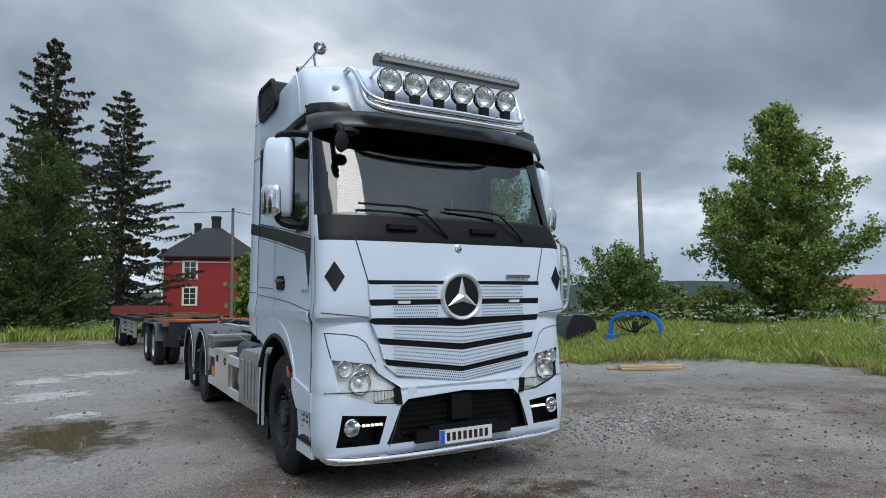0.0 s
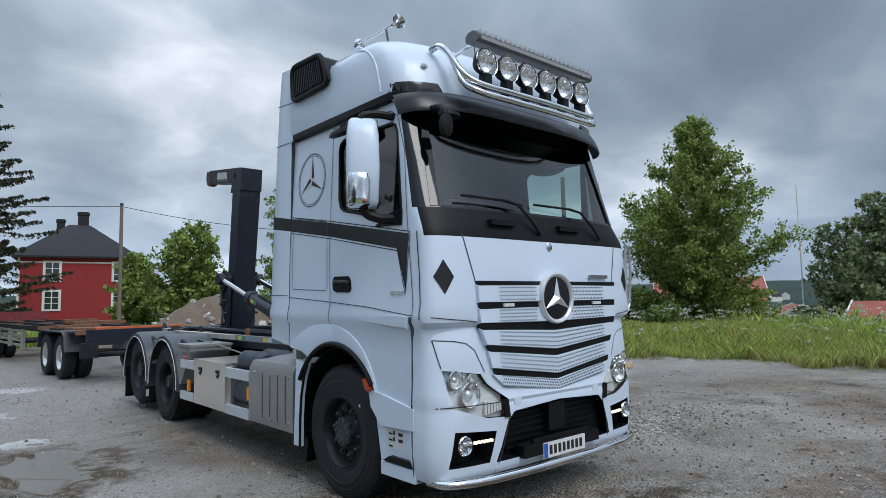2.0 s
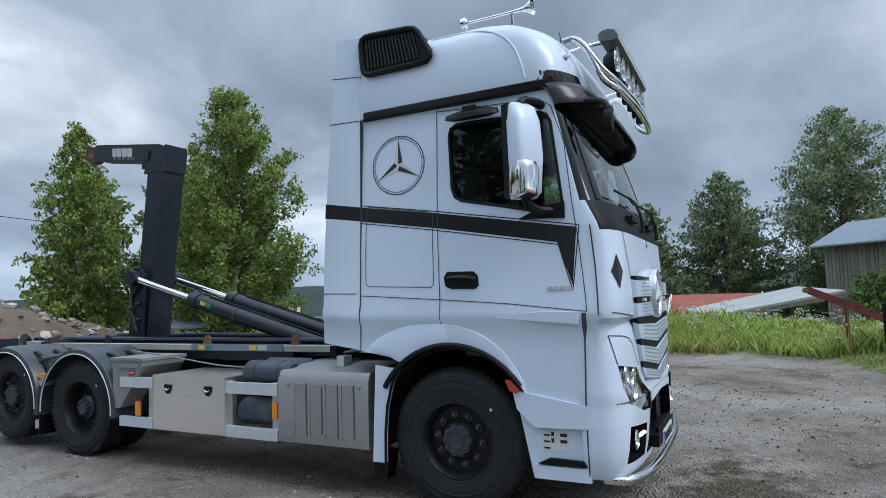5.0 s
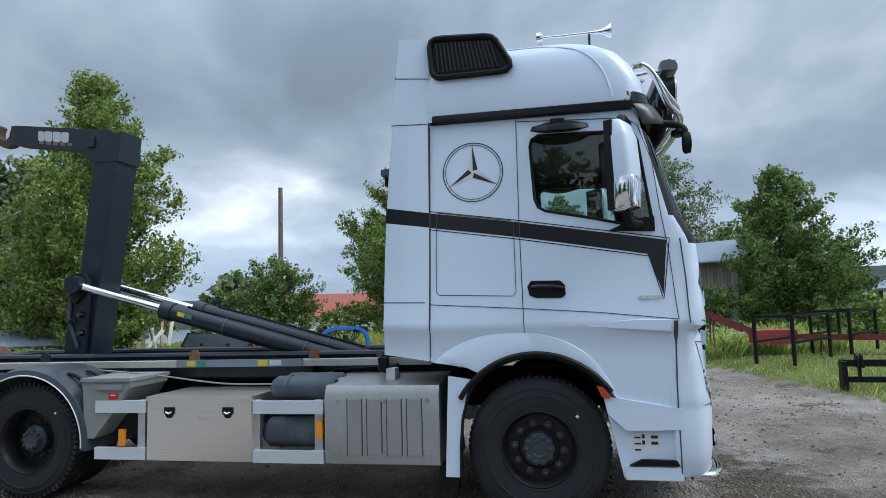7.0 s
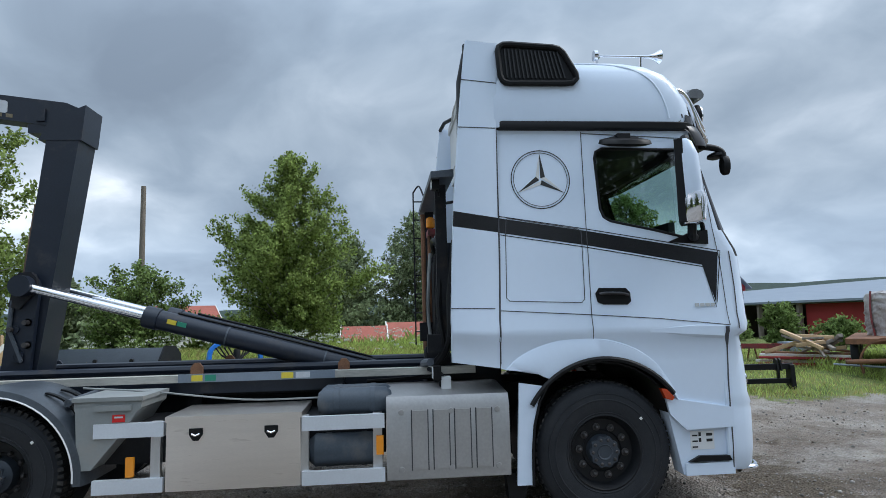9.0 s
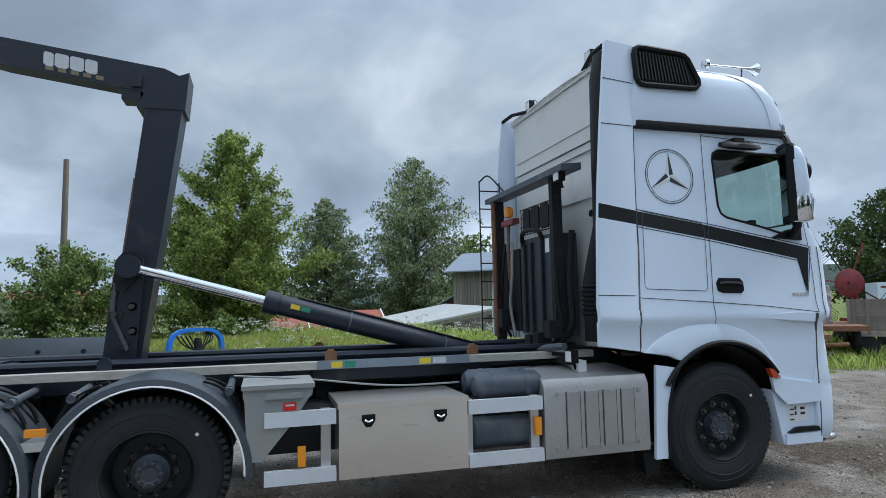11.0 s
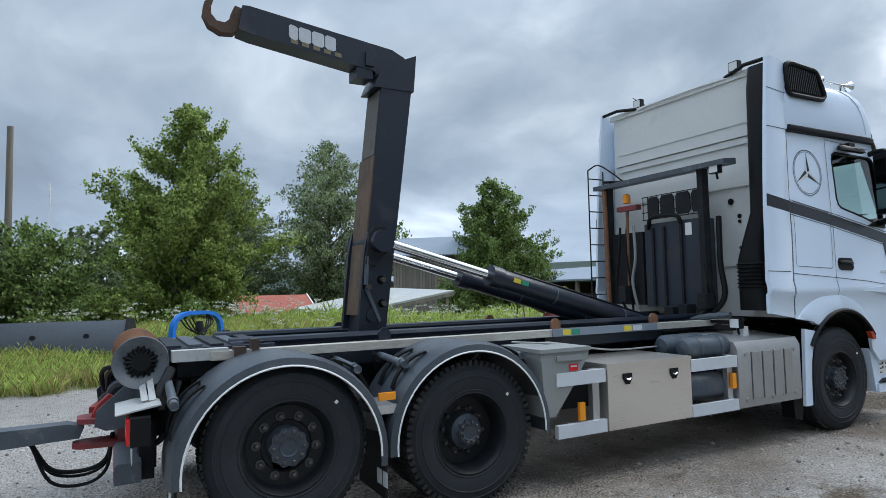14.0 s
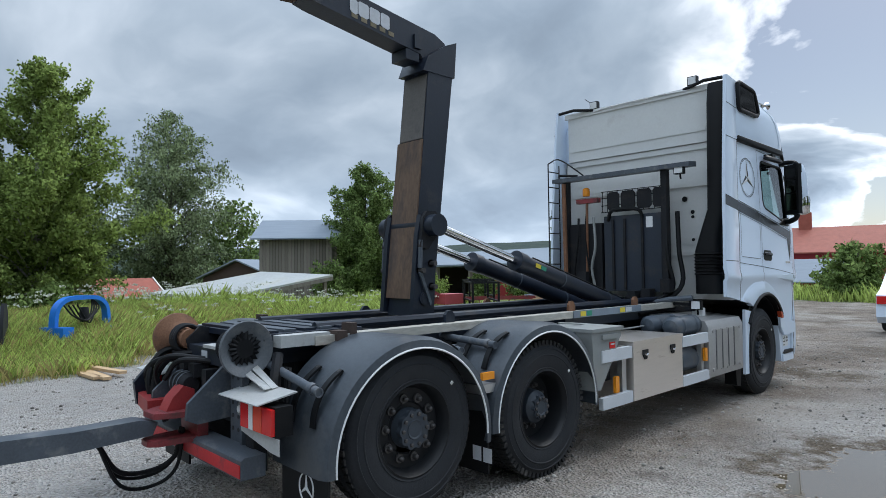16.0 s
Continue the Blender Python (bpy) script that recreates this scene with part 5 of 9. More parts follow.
# headlights, fog lamps
for s in (-1, 1):
    bm = nb()
    patch(bm, BUMP, (s * 0.57, 0.71), (s * 1.10, 0.80), (s * 1.16, 1.13), (s * 0.70, 1.08), -0.045, 8, 6)
    hl = part("headlight", bm, mat("headlight_bowl", (0.92, 0.93, 0.94), 0.25, metal=0.35), truck, "clear headlight with round reflectors")
    for cx, cz, r in ((0.93, 0.915, 0.085), (1.04, 1.03, 0.062), (0.90, 1.015, 0.05)):
        bm = nb()
        yy = front(BUMP, s * cx, cz) + 0.036
        lathe(bm, [(r, -0.03), (r * 1.02, -0.022), (r * 0.86, 0.0), (r * 0.6, 0.025), (r * 0.3, 0.034)], (s * cx, yy, cz), "y", 28)
        part("reflector", bm, bowl_bright, hl)
        bm = nb()
        lathe(bm, [(r * 0.55, 0.02), (r * 0.5, -0.005), (r * 0.3, -0.022), (0.001, -0.028)], (s * cx, yy, cz), "y", 20)
        part("lens", bm, mat("lens_glass", (0.80, 0.83, 0.86), 0.05, metal=0.6), hl)
        bm = nb()
        tube(bm, [(s * cx + 1.05 * r * math.cos(a), yy - 0.03, cz + 1.05 * r * math.sin(a)) for a in (2 * math.pi * q / 24 for q in range(25))], 0.006, 6, caps=False)
        part("lamp_ring", bm, chrome, hl)
    for k in range(6):
        bm = nb()
        x0 = 0.80 - 0.028 * k
        y0 = front(BUMP, s * x0, 0.82) + 0.035
        box(bm, s * x0 - 0.011, s * x0 + 0.011, y0 - 0.02, y0 + 0.02, 0.765 + 0.004 * k, 0.86 - 0.004 * k, 0.004)
        part("indicator_rib", bm, plate_white, hl)
    bm = nb()
    patch(bm, BUMP, (s * 0.60, 0.735), (s * 1.09, 0.83), (s * 1.148, 1.108), (s * 0.80, 1.045), 0.004, 10, 8)
    part("cover", outward(bm, (0, -1, 0)), clear_lens, hl).visible_shadow = False
    bm = nb()
    prism(bm, [(s * 0.585, 0.73), (s * 0.64, 0.735), (s * 0.655, 0.855), (s * 0.605, 0.86)], "y", front(BUMP, 0.62, 0.8, 0.012), front(BUMP, 0.62, 0.8, -0.03), 0.006)
    part("trim", bm, black, hl)
    bm = nb()
    y1 = front(BUMP, 1.0, 0.55) + 0.025
    lathe(bm, [(0.066, -0.02), (0.07, -0.03), (0.062, -0.038), (0.05, -0.02), (0.03, 0.02), (0.001, 0.03)], (s * 1.0, y1, 0.575), "y", 28)
    fog = part("fog_lamp", bm, chrome, truck, "round fog lamp")
    bm = nb()
    lathe(bm, [(0.060, -0.034), (0.001, -0.042)], (s * 1.0, y1, 0.575), "y", 24)
    part("fog_lens", outward(bm, (0, -1, 0)), clear_lens, fog)
    for k in range(5):
        bm = nb()
        x0 = 0.905 - 0.036 * k
        y0 = front(BUMP, x0, 0.58) + 0.01
        box(bm, s * x0 - 0.011, s * x0 + 0.011, y0 - 0.012, y0 + 0.012, 0.574, 0.592, 0.004)
        part("led_lamp", bm, led, fog)
    # corner air deflector, seams of the bumper
    bm = nb()
    patch(bm, BUMP, (s * 0.70, 0.345), (s * 0.708, 0.345), (s * 0.588, 0.735), (s * 0.58, 0.735), 0.003, 1, 6)
    part("seam", bm, seam_dark, truck)
    bm = nb()
    patch(bm, BUMP, (s * 0.60, 0.842), (s * 1.2, 0.842), (s * 1.2, 0.850), (s * 0.60, 0.850), 0.002, 12, 1)
    part("seam", bm, seam_dark, truck)
    bm = nb()
    lathe(bm, [(0.042, 0), (0.042, 0.004), (0.036, 0.005), (0.001, 0.005)], (s * 0.49, front(BUMP, 0.49, 0.845) - 0.0, 0.83), "y", 24, flip=-1)
    part("tow_cap", bm, white, truck)
# centre of the air inlet
bm = nb()
box(bm, -0.66, 0.66, -1.26, -1.20, 0.40, 0.78, 0.0)
inlet = part("inlet_grid", bm, black, truck, "dark slatted lower air inlet")
for k in range(6):
    bm = nb()
    box(bm, -0.55, 0.55, -1.29, -1.26, 0.47 + 0.05 * k, 0.48 + 0.05 * k, 0.003)
    part("slat", bm, black, inlet)
bm = nb()
box(bm, -0.10, 0.10, -1.34, -1.26, 0.55, 0.77, 0.012)
part("sensor", bm, black, inlet)
bm = nb()
box(bm, -0.47, 0.47, -1.40, -1.30, 0.405, 0.495, 0.014)
box(bm, -0.35, 0.35, -1.385, -1.36, 0.495, 0.53, 0.008)
part("plate_carrier", bm, black, truck)
bm = nb()
box(bm, -0.26, 0.26, -1.412, -1.401, 0.372, 0.487, 0.004)
plate = part("number_plate", bm, plate_white, truck, "white plate with plain dark bars")
bm = nb()
box(bm, -0.258, -0.215, -1.4145, -1.4125, 0.375, 0.484)
part("plate_strip", bm, plate_blue, plate)
bm = nb()
for k in range(8):
    box(bm, -0.195 + 0.054 * k, -0.162 + 0.054 * k, -1.4145, -1.4125, 0.395, 0.463)
part("plate_bars", bm, ink, plate)
bm = nb()
tube(bm, smooth_path([(-1.17, -1.12, 0.325), (-1.12, -1.29, 0.325), (-0.75, -1.385, 0.32), (0, -1.415, 0.32), (0.75, -1.385, 0.32), (1.12, -1.29, 0.325), (1.17, -1.12, 0.325)], 6), 0.032, 12)
part("bumper_bar", bm, chrome, truck, "polished tubular bumper bar")
# sun visor
bm = nb()
rows = []
for z, dy in ((3.235, 0.02), (3.225, 0.06), (3.17, 0.10), (3.11, 0.135), (3.07, 0.150), (3.06, 0.147), (3.063, 0.138), (3.11, 0.118), (3.165, 0.08), (3.195, 0.04), (3.205, 0.0)):
    rows.append([(x, half_y(x, 1.250, -0.66, -1.03, 4.0) - dy * (0.75 + 0.25 * (1 - (abs(x) / 1.245) ** 6)), z - 0.055 * (abs(x) / 1.243) ** 4) for x in (1.243 * math.sin(math.pi / 2 * (i / 16 - 1)) for i in range(33))])
loft(bm, rows + [rows[0]], caps=False, closed=False)
part("sun_visor", bm, mat("smoked_visor", (0.014, 0.0145, 0.016), 0.3, var=0.1), truck, "dark sun visor above the windscreen", 50)
for s in (-1, 1):
    bm = nb()
    patch(bm, ROOF, (s * 0.86, 3.165), (s * 1.236, 3.165), (s * 1.238, 3.27), (s * 0.93, 3.285), 0.022, 14, 4)
    patch(bm, ROOF, (s * 0.84, 3.16), (s * 1.24, 3.16), (s * 1.24, 3.28), (s * 0.92, 3.295), 0.003, 14, 4)
    part("corner_lamp", bm, mat("smoked_lens", (0.012, 0.012, 0.014), 0.1, spec=0.7), truck, "smoked corner marker lamp", 50)
# front wide-angle mirror on its arm
bm = nb()
tube(bm, smooth_path([(-1.05, -1.05, 3.05), (-1.06, -1.18, 3.03), (-1.07, -1.24, 2.99), (-1.07, -1.25, 2.93)], 4), 0.030, 8)
loops = [[(-1.07 + rx * math.cos(a), y - 0.02, 2.875 + rz * math.sin(a)) for a in (2 * math.pi * q / 16 for q in range(16))] for y, rx, rz in ((-1.275, 0.02, 0.03), (-1.265, 0.05, 0.085), (-1.225, 0.055, 0.092), (-1.21, 0.045, 0.08))]
loft(bm, loops)
loops = [[(-1.0 + rx * math.cos(a), -1.22 + ry * math.sin(a), z + 0.035) for a in (2 * math.pi * q / 16 for q in range(16))] for z, rx, ry in ((2.915, 0.06, 0.04), (2.93, 0.10, 0.065), (2.955, 0.095, 0.06), (2.97, 0.05, 0.03))]
loft(bm, loops)
part("front_mirror", bm, black, truck, "black front mirror on a curved arm", 50)
# wipers and cowl grips
for x0 in (-0.30, 0.52):
    bm = nb()
    tube(bm, [(x0 + 0.20, -1.315, 2.12), (x0 + 0.06, -1.325, 2.24), (x0 - 0.06, -1.30, 2.345), (x0 - 0.20, -1.275, 2.375)], [0.016, 0.013, 0.011, 0.009], 6)
    tube(bm, [(x0 - 0.62, -1.215 - 0.03, 2.375), (x0 - 0.2, -1.275, 2.37), (x0 + 0.02, -1.275, 2.345)], 0.010, 6)
    part("wiper", bm, black_gloss, truck)
    bm = nb()
    box(bm, x0 - 0.38, x0 - 0.10, -1.325, -1.265, 2.165, 2.205, 0.015)
    part("cowl_grip", bm, black, truck)
# lamp rack on the roof front
bm = nb()
for dz, dy in ((0.0, 0.0), (-0.075, -0.02)):
    tube(bm, smooth_path([(-0.90, -0.90, 3.60), (-0.885, -0.99, 3.61), (-0.86, -1.08, 3.52), (-0.82, -1.18, 3.36 + dz), (-0.72, -1.27 + dy, 3.265 + dz), (-0.4, -1.31 + dy, 3.245 + dz), (0.0, -1.32 + dy, 3.245 + dz), (0.4, -1.31 + dy, 3.245 + dz), (0.72, -1.27 + dy, 3.265 + dz), (0.82, -1.18, 3.36 + dz), (0.86, -1.08, 3.52), (0.885, -0.99, 3.61), (0.90, -0.90, 3.60)], 5), 0.026, 10)
for x in (-0.66, 0.68):
    tube(bm, [(x, -0.86, 3.60), (x, -1.06, 3.625), (x, -1.19, 3.63)], 0.016, 8)
rack = part("lamp_rack", bm, chrome, truck, "polished tubular lamp rack")
for k in range(6):
    x = -0.634 + 0.243 * k
    bm = nb()
    lathe(bm, [(0.001, 0.10), (0.06, 0.095), (0.105, 0.04), (0.115, 0.0), (0.112, -0.012), (0.103, -0.014)], (x, -1.262, 3.455), "y", 32)
    lamp = part("spot_lamp", bm, black, truck, "large round auxiliary lamp")
    bm = nb()
    lathe(bm, [(0.106, -0.012), (0.114, -0.016), (0.116, -0.004), (0.110, 0.004)], (x, -1.262, 3.455), "y", 32)
    part("rim", bm, chrome, lamp)
    bm = nb()
    lathe(bm, [(0.105, -0.008), (0.095, 0.020), (0.075, 0.046), (0.05, 0.062), (0.025, 0.070), (0.001, 0.072)], (x, -1.262, 3.455), "y", 32)
    part("reflector", bm, bowl_bright, lamp)
    bm = nb()
    lathe(bm, [(0.105, -0.012), (0.06, -0.024), (0.001, -0.028)], (x, -1.262, 3.455), "y", 32)
    part("lens", outward(bm, (0, -1, 0)), clear_lens, lamp).visible_shadow = False
    bm = nb()
    box(bm, x - 0.035, x + 0.035, -1.285, -1.21, 3.25, 3.36, 0.012)
    part("bracket", bm, black, lamp)
bm = nb()
prism(bm, [(-1.15, 3.622), (-1.165, 3.604), (-1.27, 3.598), (-1.29, 3.614), (-1.295, 3.642), (-1.275, 3.677), (-1.23, 3.694), (-1.18, 3.688), (-1.152, 3.667)], "x", -0.75, 0.73, 0.018)
lb = part("light_bar", bm, mat("dull_dark_aluminium", (0.16, 0.165, 0.17), 0.4, metal=0.7, var=0.25, scale=14), truck, "long ribbed LED light bar")
bm = nb()
box(bm, -0.72, 0.70, -1.300, -1.290, 3.614, 3.646, 0.003)
part("bar_lens", bm, mat("bar_lens_glass", (0.30, 0.31, 0.32), 0.12, spec=0.8), lb)
bm = nb()
for k in range(25):
    box(bm, -0.715 + 0.058 * k, -0.690 + 0.058 * k, -1.290, -1.16, 3.66, 3.697, 0.004)
tagged(part("cooling_comb", bm, alu, lb), kind="stuff")
bm = nb()
tube(bm, [(-0.22, -0.72, 3.74), (-0.22, -0.70, 3.98)], 0.004, 5)
part("aerial", bm, black, truck)
bm = nb()
tube(bm, [(0.55, 0.62, 3.80), (0.95, 0.70, 4.12)], 0.005, 5)
part("aerial", bm, black, truck)
# air horns on the roof
for x, y0 in ((-1.08, -0.19),):
    bm = nb()
    lathe(bm, [(0.010, 0.02), (0.011, -0.32), (0.016, -0.43), (0.028, -0.48), (0.060, -0.53), (0.062, -0.535), (0.057, -0.53), (0.024, -0.47), (0.001, -0.44)], (x, y0, 3.855), "y", 28)
    lathe(bm, [(0.001, 0.075), (0.045, 0.07), (0.05, 0.04), (0.03, 0.02), (0.012, 0.02)], (x, y0, 3.855), "y", 20)
    tube(bm, [(x, y0 + 0.045, 3.855), (x, y0 + 0.045, 3.73)], 0.018, 8)
    tube(bm, [(x, y0 - 0.36, 3.845), (x + 0.02, y0 - 0.36, 3.72)], 0.012, 8)
    part("air_horn", bm, chrome, truck, "chrome trumpet air horn")
# interior
bm = nb()
box(bm, -1.1, 1.1, -1.18, -0.80, 1.35, 2.22, 0.06)
box(bm, -0.75, -0.35, -0.92, -0.86, 2.2, 2.42, 0.03)
part("dashboard", bm, interior, truck)
for s in (-1, 1):
    bm = nb()
    box(bm, s * 0.62 - 0.25, s * 0.62 + 0.25, -0.35, 0.15, 1.75, 1.9, 0.05)
    box(bm, s * 0.62 - 0.23, s * 0.62 + 0.23, 0.05, 0.20, 1.85, 2.50, 0.06)
    box(bm, s * 0.62 - 0.14, s * 0.62 + 0.14, 0.10, 0.20, 2.50, 2.72, 0.04)
    part("seat", bm, interior, truck)
bm = nb()
lathe(bm, [(0.22 + 0.018 * math.cos(a), 0.018 * math.sin(a)) for a in (2 * math.pi * k / 10 for k in range(11))], (0.62, -0.62, 2.18), "y", 28)
box(bm, 0.42, 0.82, -0.635, -0.61, 2.165, 2.195, 0.006)
part("steering_wheel", bm, interior, truck)
bm = nb()
box(bm, -1.1, 1.1, 0.35, 0.80, 1.75, 1.95, 0.04)
part("bunk", bm, interior_light, truck)
bm = nb()
box(bm, -1.12, 1.12, 0.62, 0.815, 2.0, 3.05, 0.02)
part("rear_lining", bm, mat("cab_rear_lining", (0.17, 0.17, 0.165), 0.8, var=0.06), truck)


# ---- wheels ----
def wheel(y, s, r, dual, deep, lift=0.0):
    """One wheel with its outer face at the side s of the truck."""
    xo = s * 1.205
    w = thing("wheel", "", "")
    w.parent = truck
    w.location = (0, y, r + lift)
    bm = nb()
    wd = 0.60 if dual else 0.32
    prof = [(0.285, -0.045), (0.298, -0.014), (0.312, -0.008), (0.316, -0.013), (0.36, 0.0), (0.405, 0.001), (0.409, 0.005), (0.415, 0.005), (0.419, 0.0), (0.455, -0.006), (0.459, -0.002), (0.464, -0.003), (0.468, -0.009), (r - 0.035, -0.02), (r - 0.008, -0.045), (r, -0.075)]
    half = prof + ([(r, -0.26), (r - 0.02, -0.285), (r - 0.12, -0.29), (r - 0.12, -0.32), (r - 0.02, -0.325), (r, -0.35), (r, -0.55), (0.30, -0.60)] if dual else [(r, -0.26), (r - 0.03, -0.30), (0.40, -0.32), (0.29, -0.30)])
    lathe(bm, half, (xo, 0, 0), "x", 56, flip=s)
    part("tyre", bm, rubber, w, "worn black tyre", 40)
    bm = nb()
    for k in range(64):
        a = 2 * math.pi * k / 64
        m = Matrix.Rotation(a, 4, "X")
        for (xa, xb) in ((-0.052, -0.10),) + (((-0.16, -0.25),) if not dual else ((-0.13, -0.20), (-0.22, -0.27))):
            x1, x2 = sorted((xo + s * xa, xo + s * xb))
            box(bm, x1, x2, -0.017, 0.017, r - 0.012, r + 0.006, 0.0, m)
        if dual:
            x1, x2 = sorted((xo - s * 0.018, xo - s * 0.06))
            box(bm, x1, x2, -0.014, 0.014, r - 0.040, r + 0.004, 0.0, m)
    tagged(part("tread", bm, tread_mat, w, "", 30), kind="stuff")
    bm = nb()
    d = 0.17 if deep else 0.095
    lathe(bm, [(0.292, -0.03), (0.300, -0.012), (0.288, -0.008), (0.272, -0.03), (0.262, -0.06), (0.250, -d), (0.165, -d), (0.155, -d - 0.01), (0.13, -d - 0.01), (0.12, -d - 0.02)], (xo, 0, 0), "x", 48, flip=s)
    rim = part("rim", bm, rim_mat, w, "dark painted steel rim", 30)
    lobe_x = xo + s * (-0.055 if deep else -0.030)
    lobe = 0.088 if deep else 0.118
    bm = nb()
    prism(bm, [((lobe + 0.007 * math.cos(10 * a)) * math.cos(a), (lobe + 0.007 * math.cos(10 * a)) * math.sin(a)) for a in (2 * math.pi * k / 80 for k in range(80))], "x", lobe_x - s * 0.03, lobe_x + s * 0.008)
    lathe(bm, [(0.066, 0.0), (0.060, 0.014), (0.05, 0.010), (0.045, 0.004), (0.001, 0.004)], (lobe_x, 0, 0), "x", 24, flip=s)
    flange = part("hub_flange", bm, hub_mat, w, "grey lobed hub flange", 30)
    bm = nb()
    lathe(bm, [(0.013, 0.0), (0.013, 0.010), (0.009, 0.014), (0.001, 0.015)], (lobe_x + s * 0.008, 0, 0), "x", 8, flip=s)
    stud = part("flange_bolt", bm, nut_mat, flange)
    for k in range(10):
        a = 2 * math.pi * k / 10
        m = Matrix.Translation((0, 0.82 * lobe * math.cos(a), 0.82 * lobe * math.sin(a)))
        if k:
            share(stud, m, flange)
        else:
            stud.matrix_basis = m
    bm = nb()
    if deep:
        lathe(bm, [(0.135, -d - 0.02), (0.125, -0.10), (0.10, -0.085), (0.085, -0.06), (0.04, -0.05), (0.001, -0.05)], (xo, 0, 0), "x", 28, flip=s)
    else:
        lathe(bm, [(0.128, -0.105), (0.118, -0.085), (0.112, -0.06), (0.07, -0.045), (0.001, -0.045)], (xo, 0, 0), "x", 28, flip=s)
    part("hub", bm, hub_mat, w, "", 30)
    bm = nb()
    box(bm, xo - 0.004, xo + 0.004, -0.011, 0.011, 0.385, 0.415, 0.002, Matrix.Rotation(radians(50 if s < 0 else -50), 4, "X"))
    part("paint_mark", bm, trim_white, w, "small white paint mark")
    nx = -0.078 if not deep else -d
    bm = nb()
    lathe(bm, [(0.030, nx - 0.02), (0.030, nx - 0.002), (0.018, nx), (0.017, nx + 0.022), (0.010, nx + 0.030), (0.001, nx + 0.032)], (xo, 0, 0), "x", 12, flip=s)
    nut_r = 0.168 if deep else 0.192
    nut = part("wheel_nut", bm, nut_mat, w)
    for k in range(10):
        a = 2 * math.pi * k / 10 + 0.1
        m = Matrix.Translation((0, nut_r * math.cos(a), nut_r * math.sin(a)))
        if k:
            share(nut, m, w)
        else:
            nut.matrix_basis = m
    return w


for s in (-1, 1):
    wheel(0.0, s, 0.552, False, False, -0.045)
    wheel(4.63, s, 0.52, True, True)
    wheel(5.96, s, 0.52, False, False, 0.08)
for y in (0.0, 4.63, 5.98):
    bm = nb()
    tube(bm, [(-1.1, y, 0.5), (1.1, y, 0.5)], 0.07, 10)
    part("axle", bm, chassis, truck)
bm = nb()
box(bm, -0.28, 0.28, 4.4, 4.86, 0.32, 0.72, 0.1)
part("differential", bm, chassis, truck)

# ---- chassis ----
for s in (-1, 1):
    bm = nb()
    prism(bm, [(s * 0.30, 0.72), (s * 0.42, 0.72), (s * 0.42, 0.74), (s * 0.315, 0.74), (s * 0.315, 0.98), (s * 0.42, 0.98), (s * 0.42, 1.0), (s * 0.30, 1.0)], "y", -0.9, 6.75)
    part("frame_rail", bm, chassis, truck)
    # hooklift subframe: outer sliding rails
    bm = nb()
    box(bm, min(s * 0.55, s * 0.67), max(s * 0.55, s * 0.67), 0.95, 6.36, 1.12, 1.18, 0.006)
    part("load_rail", bm, worn_rail, truck, "worn pale steel load rail")
    bm = nb()
    box(bm, min(s * 0.30, s * 0.46), max(s * 0.30, s * 0.46), 1.4, 6.55, 1.0, 1.14, 0.01)
    box(bm, min(s * 0.46, s * 0.60), max(s * 0.46, s * 0.60), 2.1, 3.5, 1.02, 1.12, 0.01)
    part("subframe", bm, steel_dark, truck)
    bm = nb()
    tube(bm, [(s * 0.40, 1.0, 1.205), (s * 0.40, 6.2, 1.215)], 0.035, 8)
    part("slide_tube", bm, steel_dark, truck)
    for y in (2.05, 3.3, 5.0):
        bm = nb()
        prism(bm, [(y, 1.16), (y + 0.1, 1.16), (y + 0.1, 1.24), (y + 0.07, 1.275), (y + 0.03, 1.275), (y, 1.24)], "x", s * 0.55, s * 0.58, 0.004)
        part("stake_lug", bm, rust if y != 5.0 else steel_dark, truck)
for y in (1.3, 2.2, 3.4, 5.3, 6.4):
    bm = nb()
    box(bm, -0.44, 0.44, y - 0.06, y + 0.06, 0.80, 1.10, 0.01)
    part("cross_member", bm, chassis, truck)
# label strip on the near rail
bm = nb()
box(bm, -0.682, -0.672, 2.17, 3.47, 1.12, 1.19, 0.002)
ls = part("label_strip", bm, mat("strip_grey", (0.20, 0.24, 0.29), 0.5), truck)
for y0, y1, mm in ((3.27, 3.36, decal_yellow), (3.16, 3.25, decal_green), (2.52, 2.62, decal_yellow), (2.38, 2.50, decal_white)):
    bm = nb()
    box(bm, -0.6845, -0.6825, y0, y1, 1.13, 1.18)
    part("label_bar", bm, mm, ls)

# ---- hooklift arm ----
dull_print = mat("faded_print", (0.20, 0.165, 0.10), 0.6, var=0.3, scale=30)
bm = nb()
prism(bm, [(5.095, 1.21), (4.87, 1.21), (4.545, 3.655), (4.66, 3.63), (4.865, 3.47), (5.02, 2.05)], "x", -0.165, 0.165, 0.014)
mast = part("lift_arm", bm, steel_dark, truck, "dark blue-black steel lifting mast")
bm = nb()
prism(bm, [(5.085, 1.36), (5.108, 1.36), (5.036, 2.05), (4.958, 2.75), (4.942, 2.75), (5.012, 2.05)], "x", -0.160, 0.175, 0.004)
wear = part("wear_face", bm, mat("rubbed_steel", (0.145, 0.092, 0.060), 0.7, var=0.4, scale=4, dirt=(0.05, 0.05, 0.055), dirt_amount=0.5, dirt_scale=3, stretch=(1, 1, 0.4)), mast, "rust-worn rear face")
bm = nb()
prism(bm, [(4.94, 2.76), (4.952, 2.76), (4.885, 3.34), (4.873, 3.34)], "x", -0.150, 0.150, 0.003)
part("upper_face", bm, mat("dull_taupe_paint", (0.115, 0.105, 0.095), 0.6, var=0.25, scale=5, dirt=(0.05, 0.05, 0.055), dirt_amount=0.3), mast)
bm = nb()
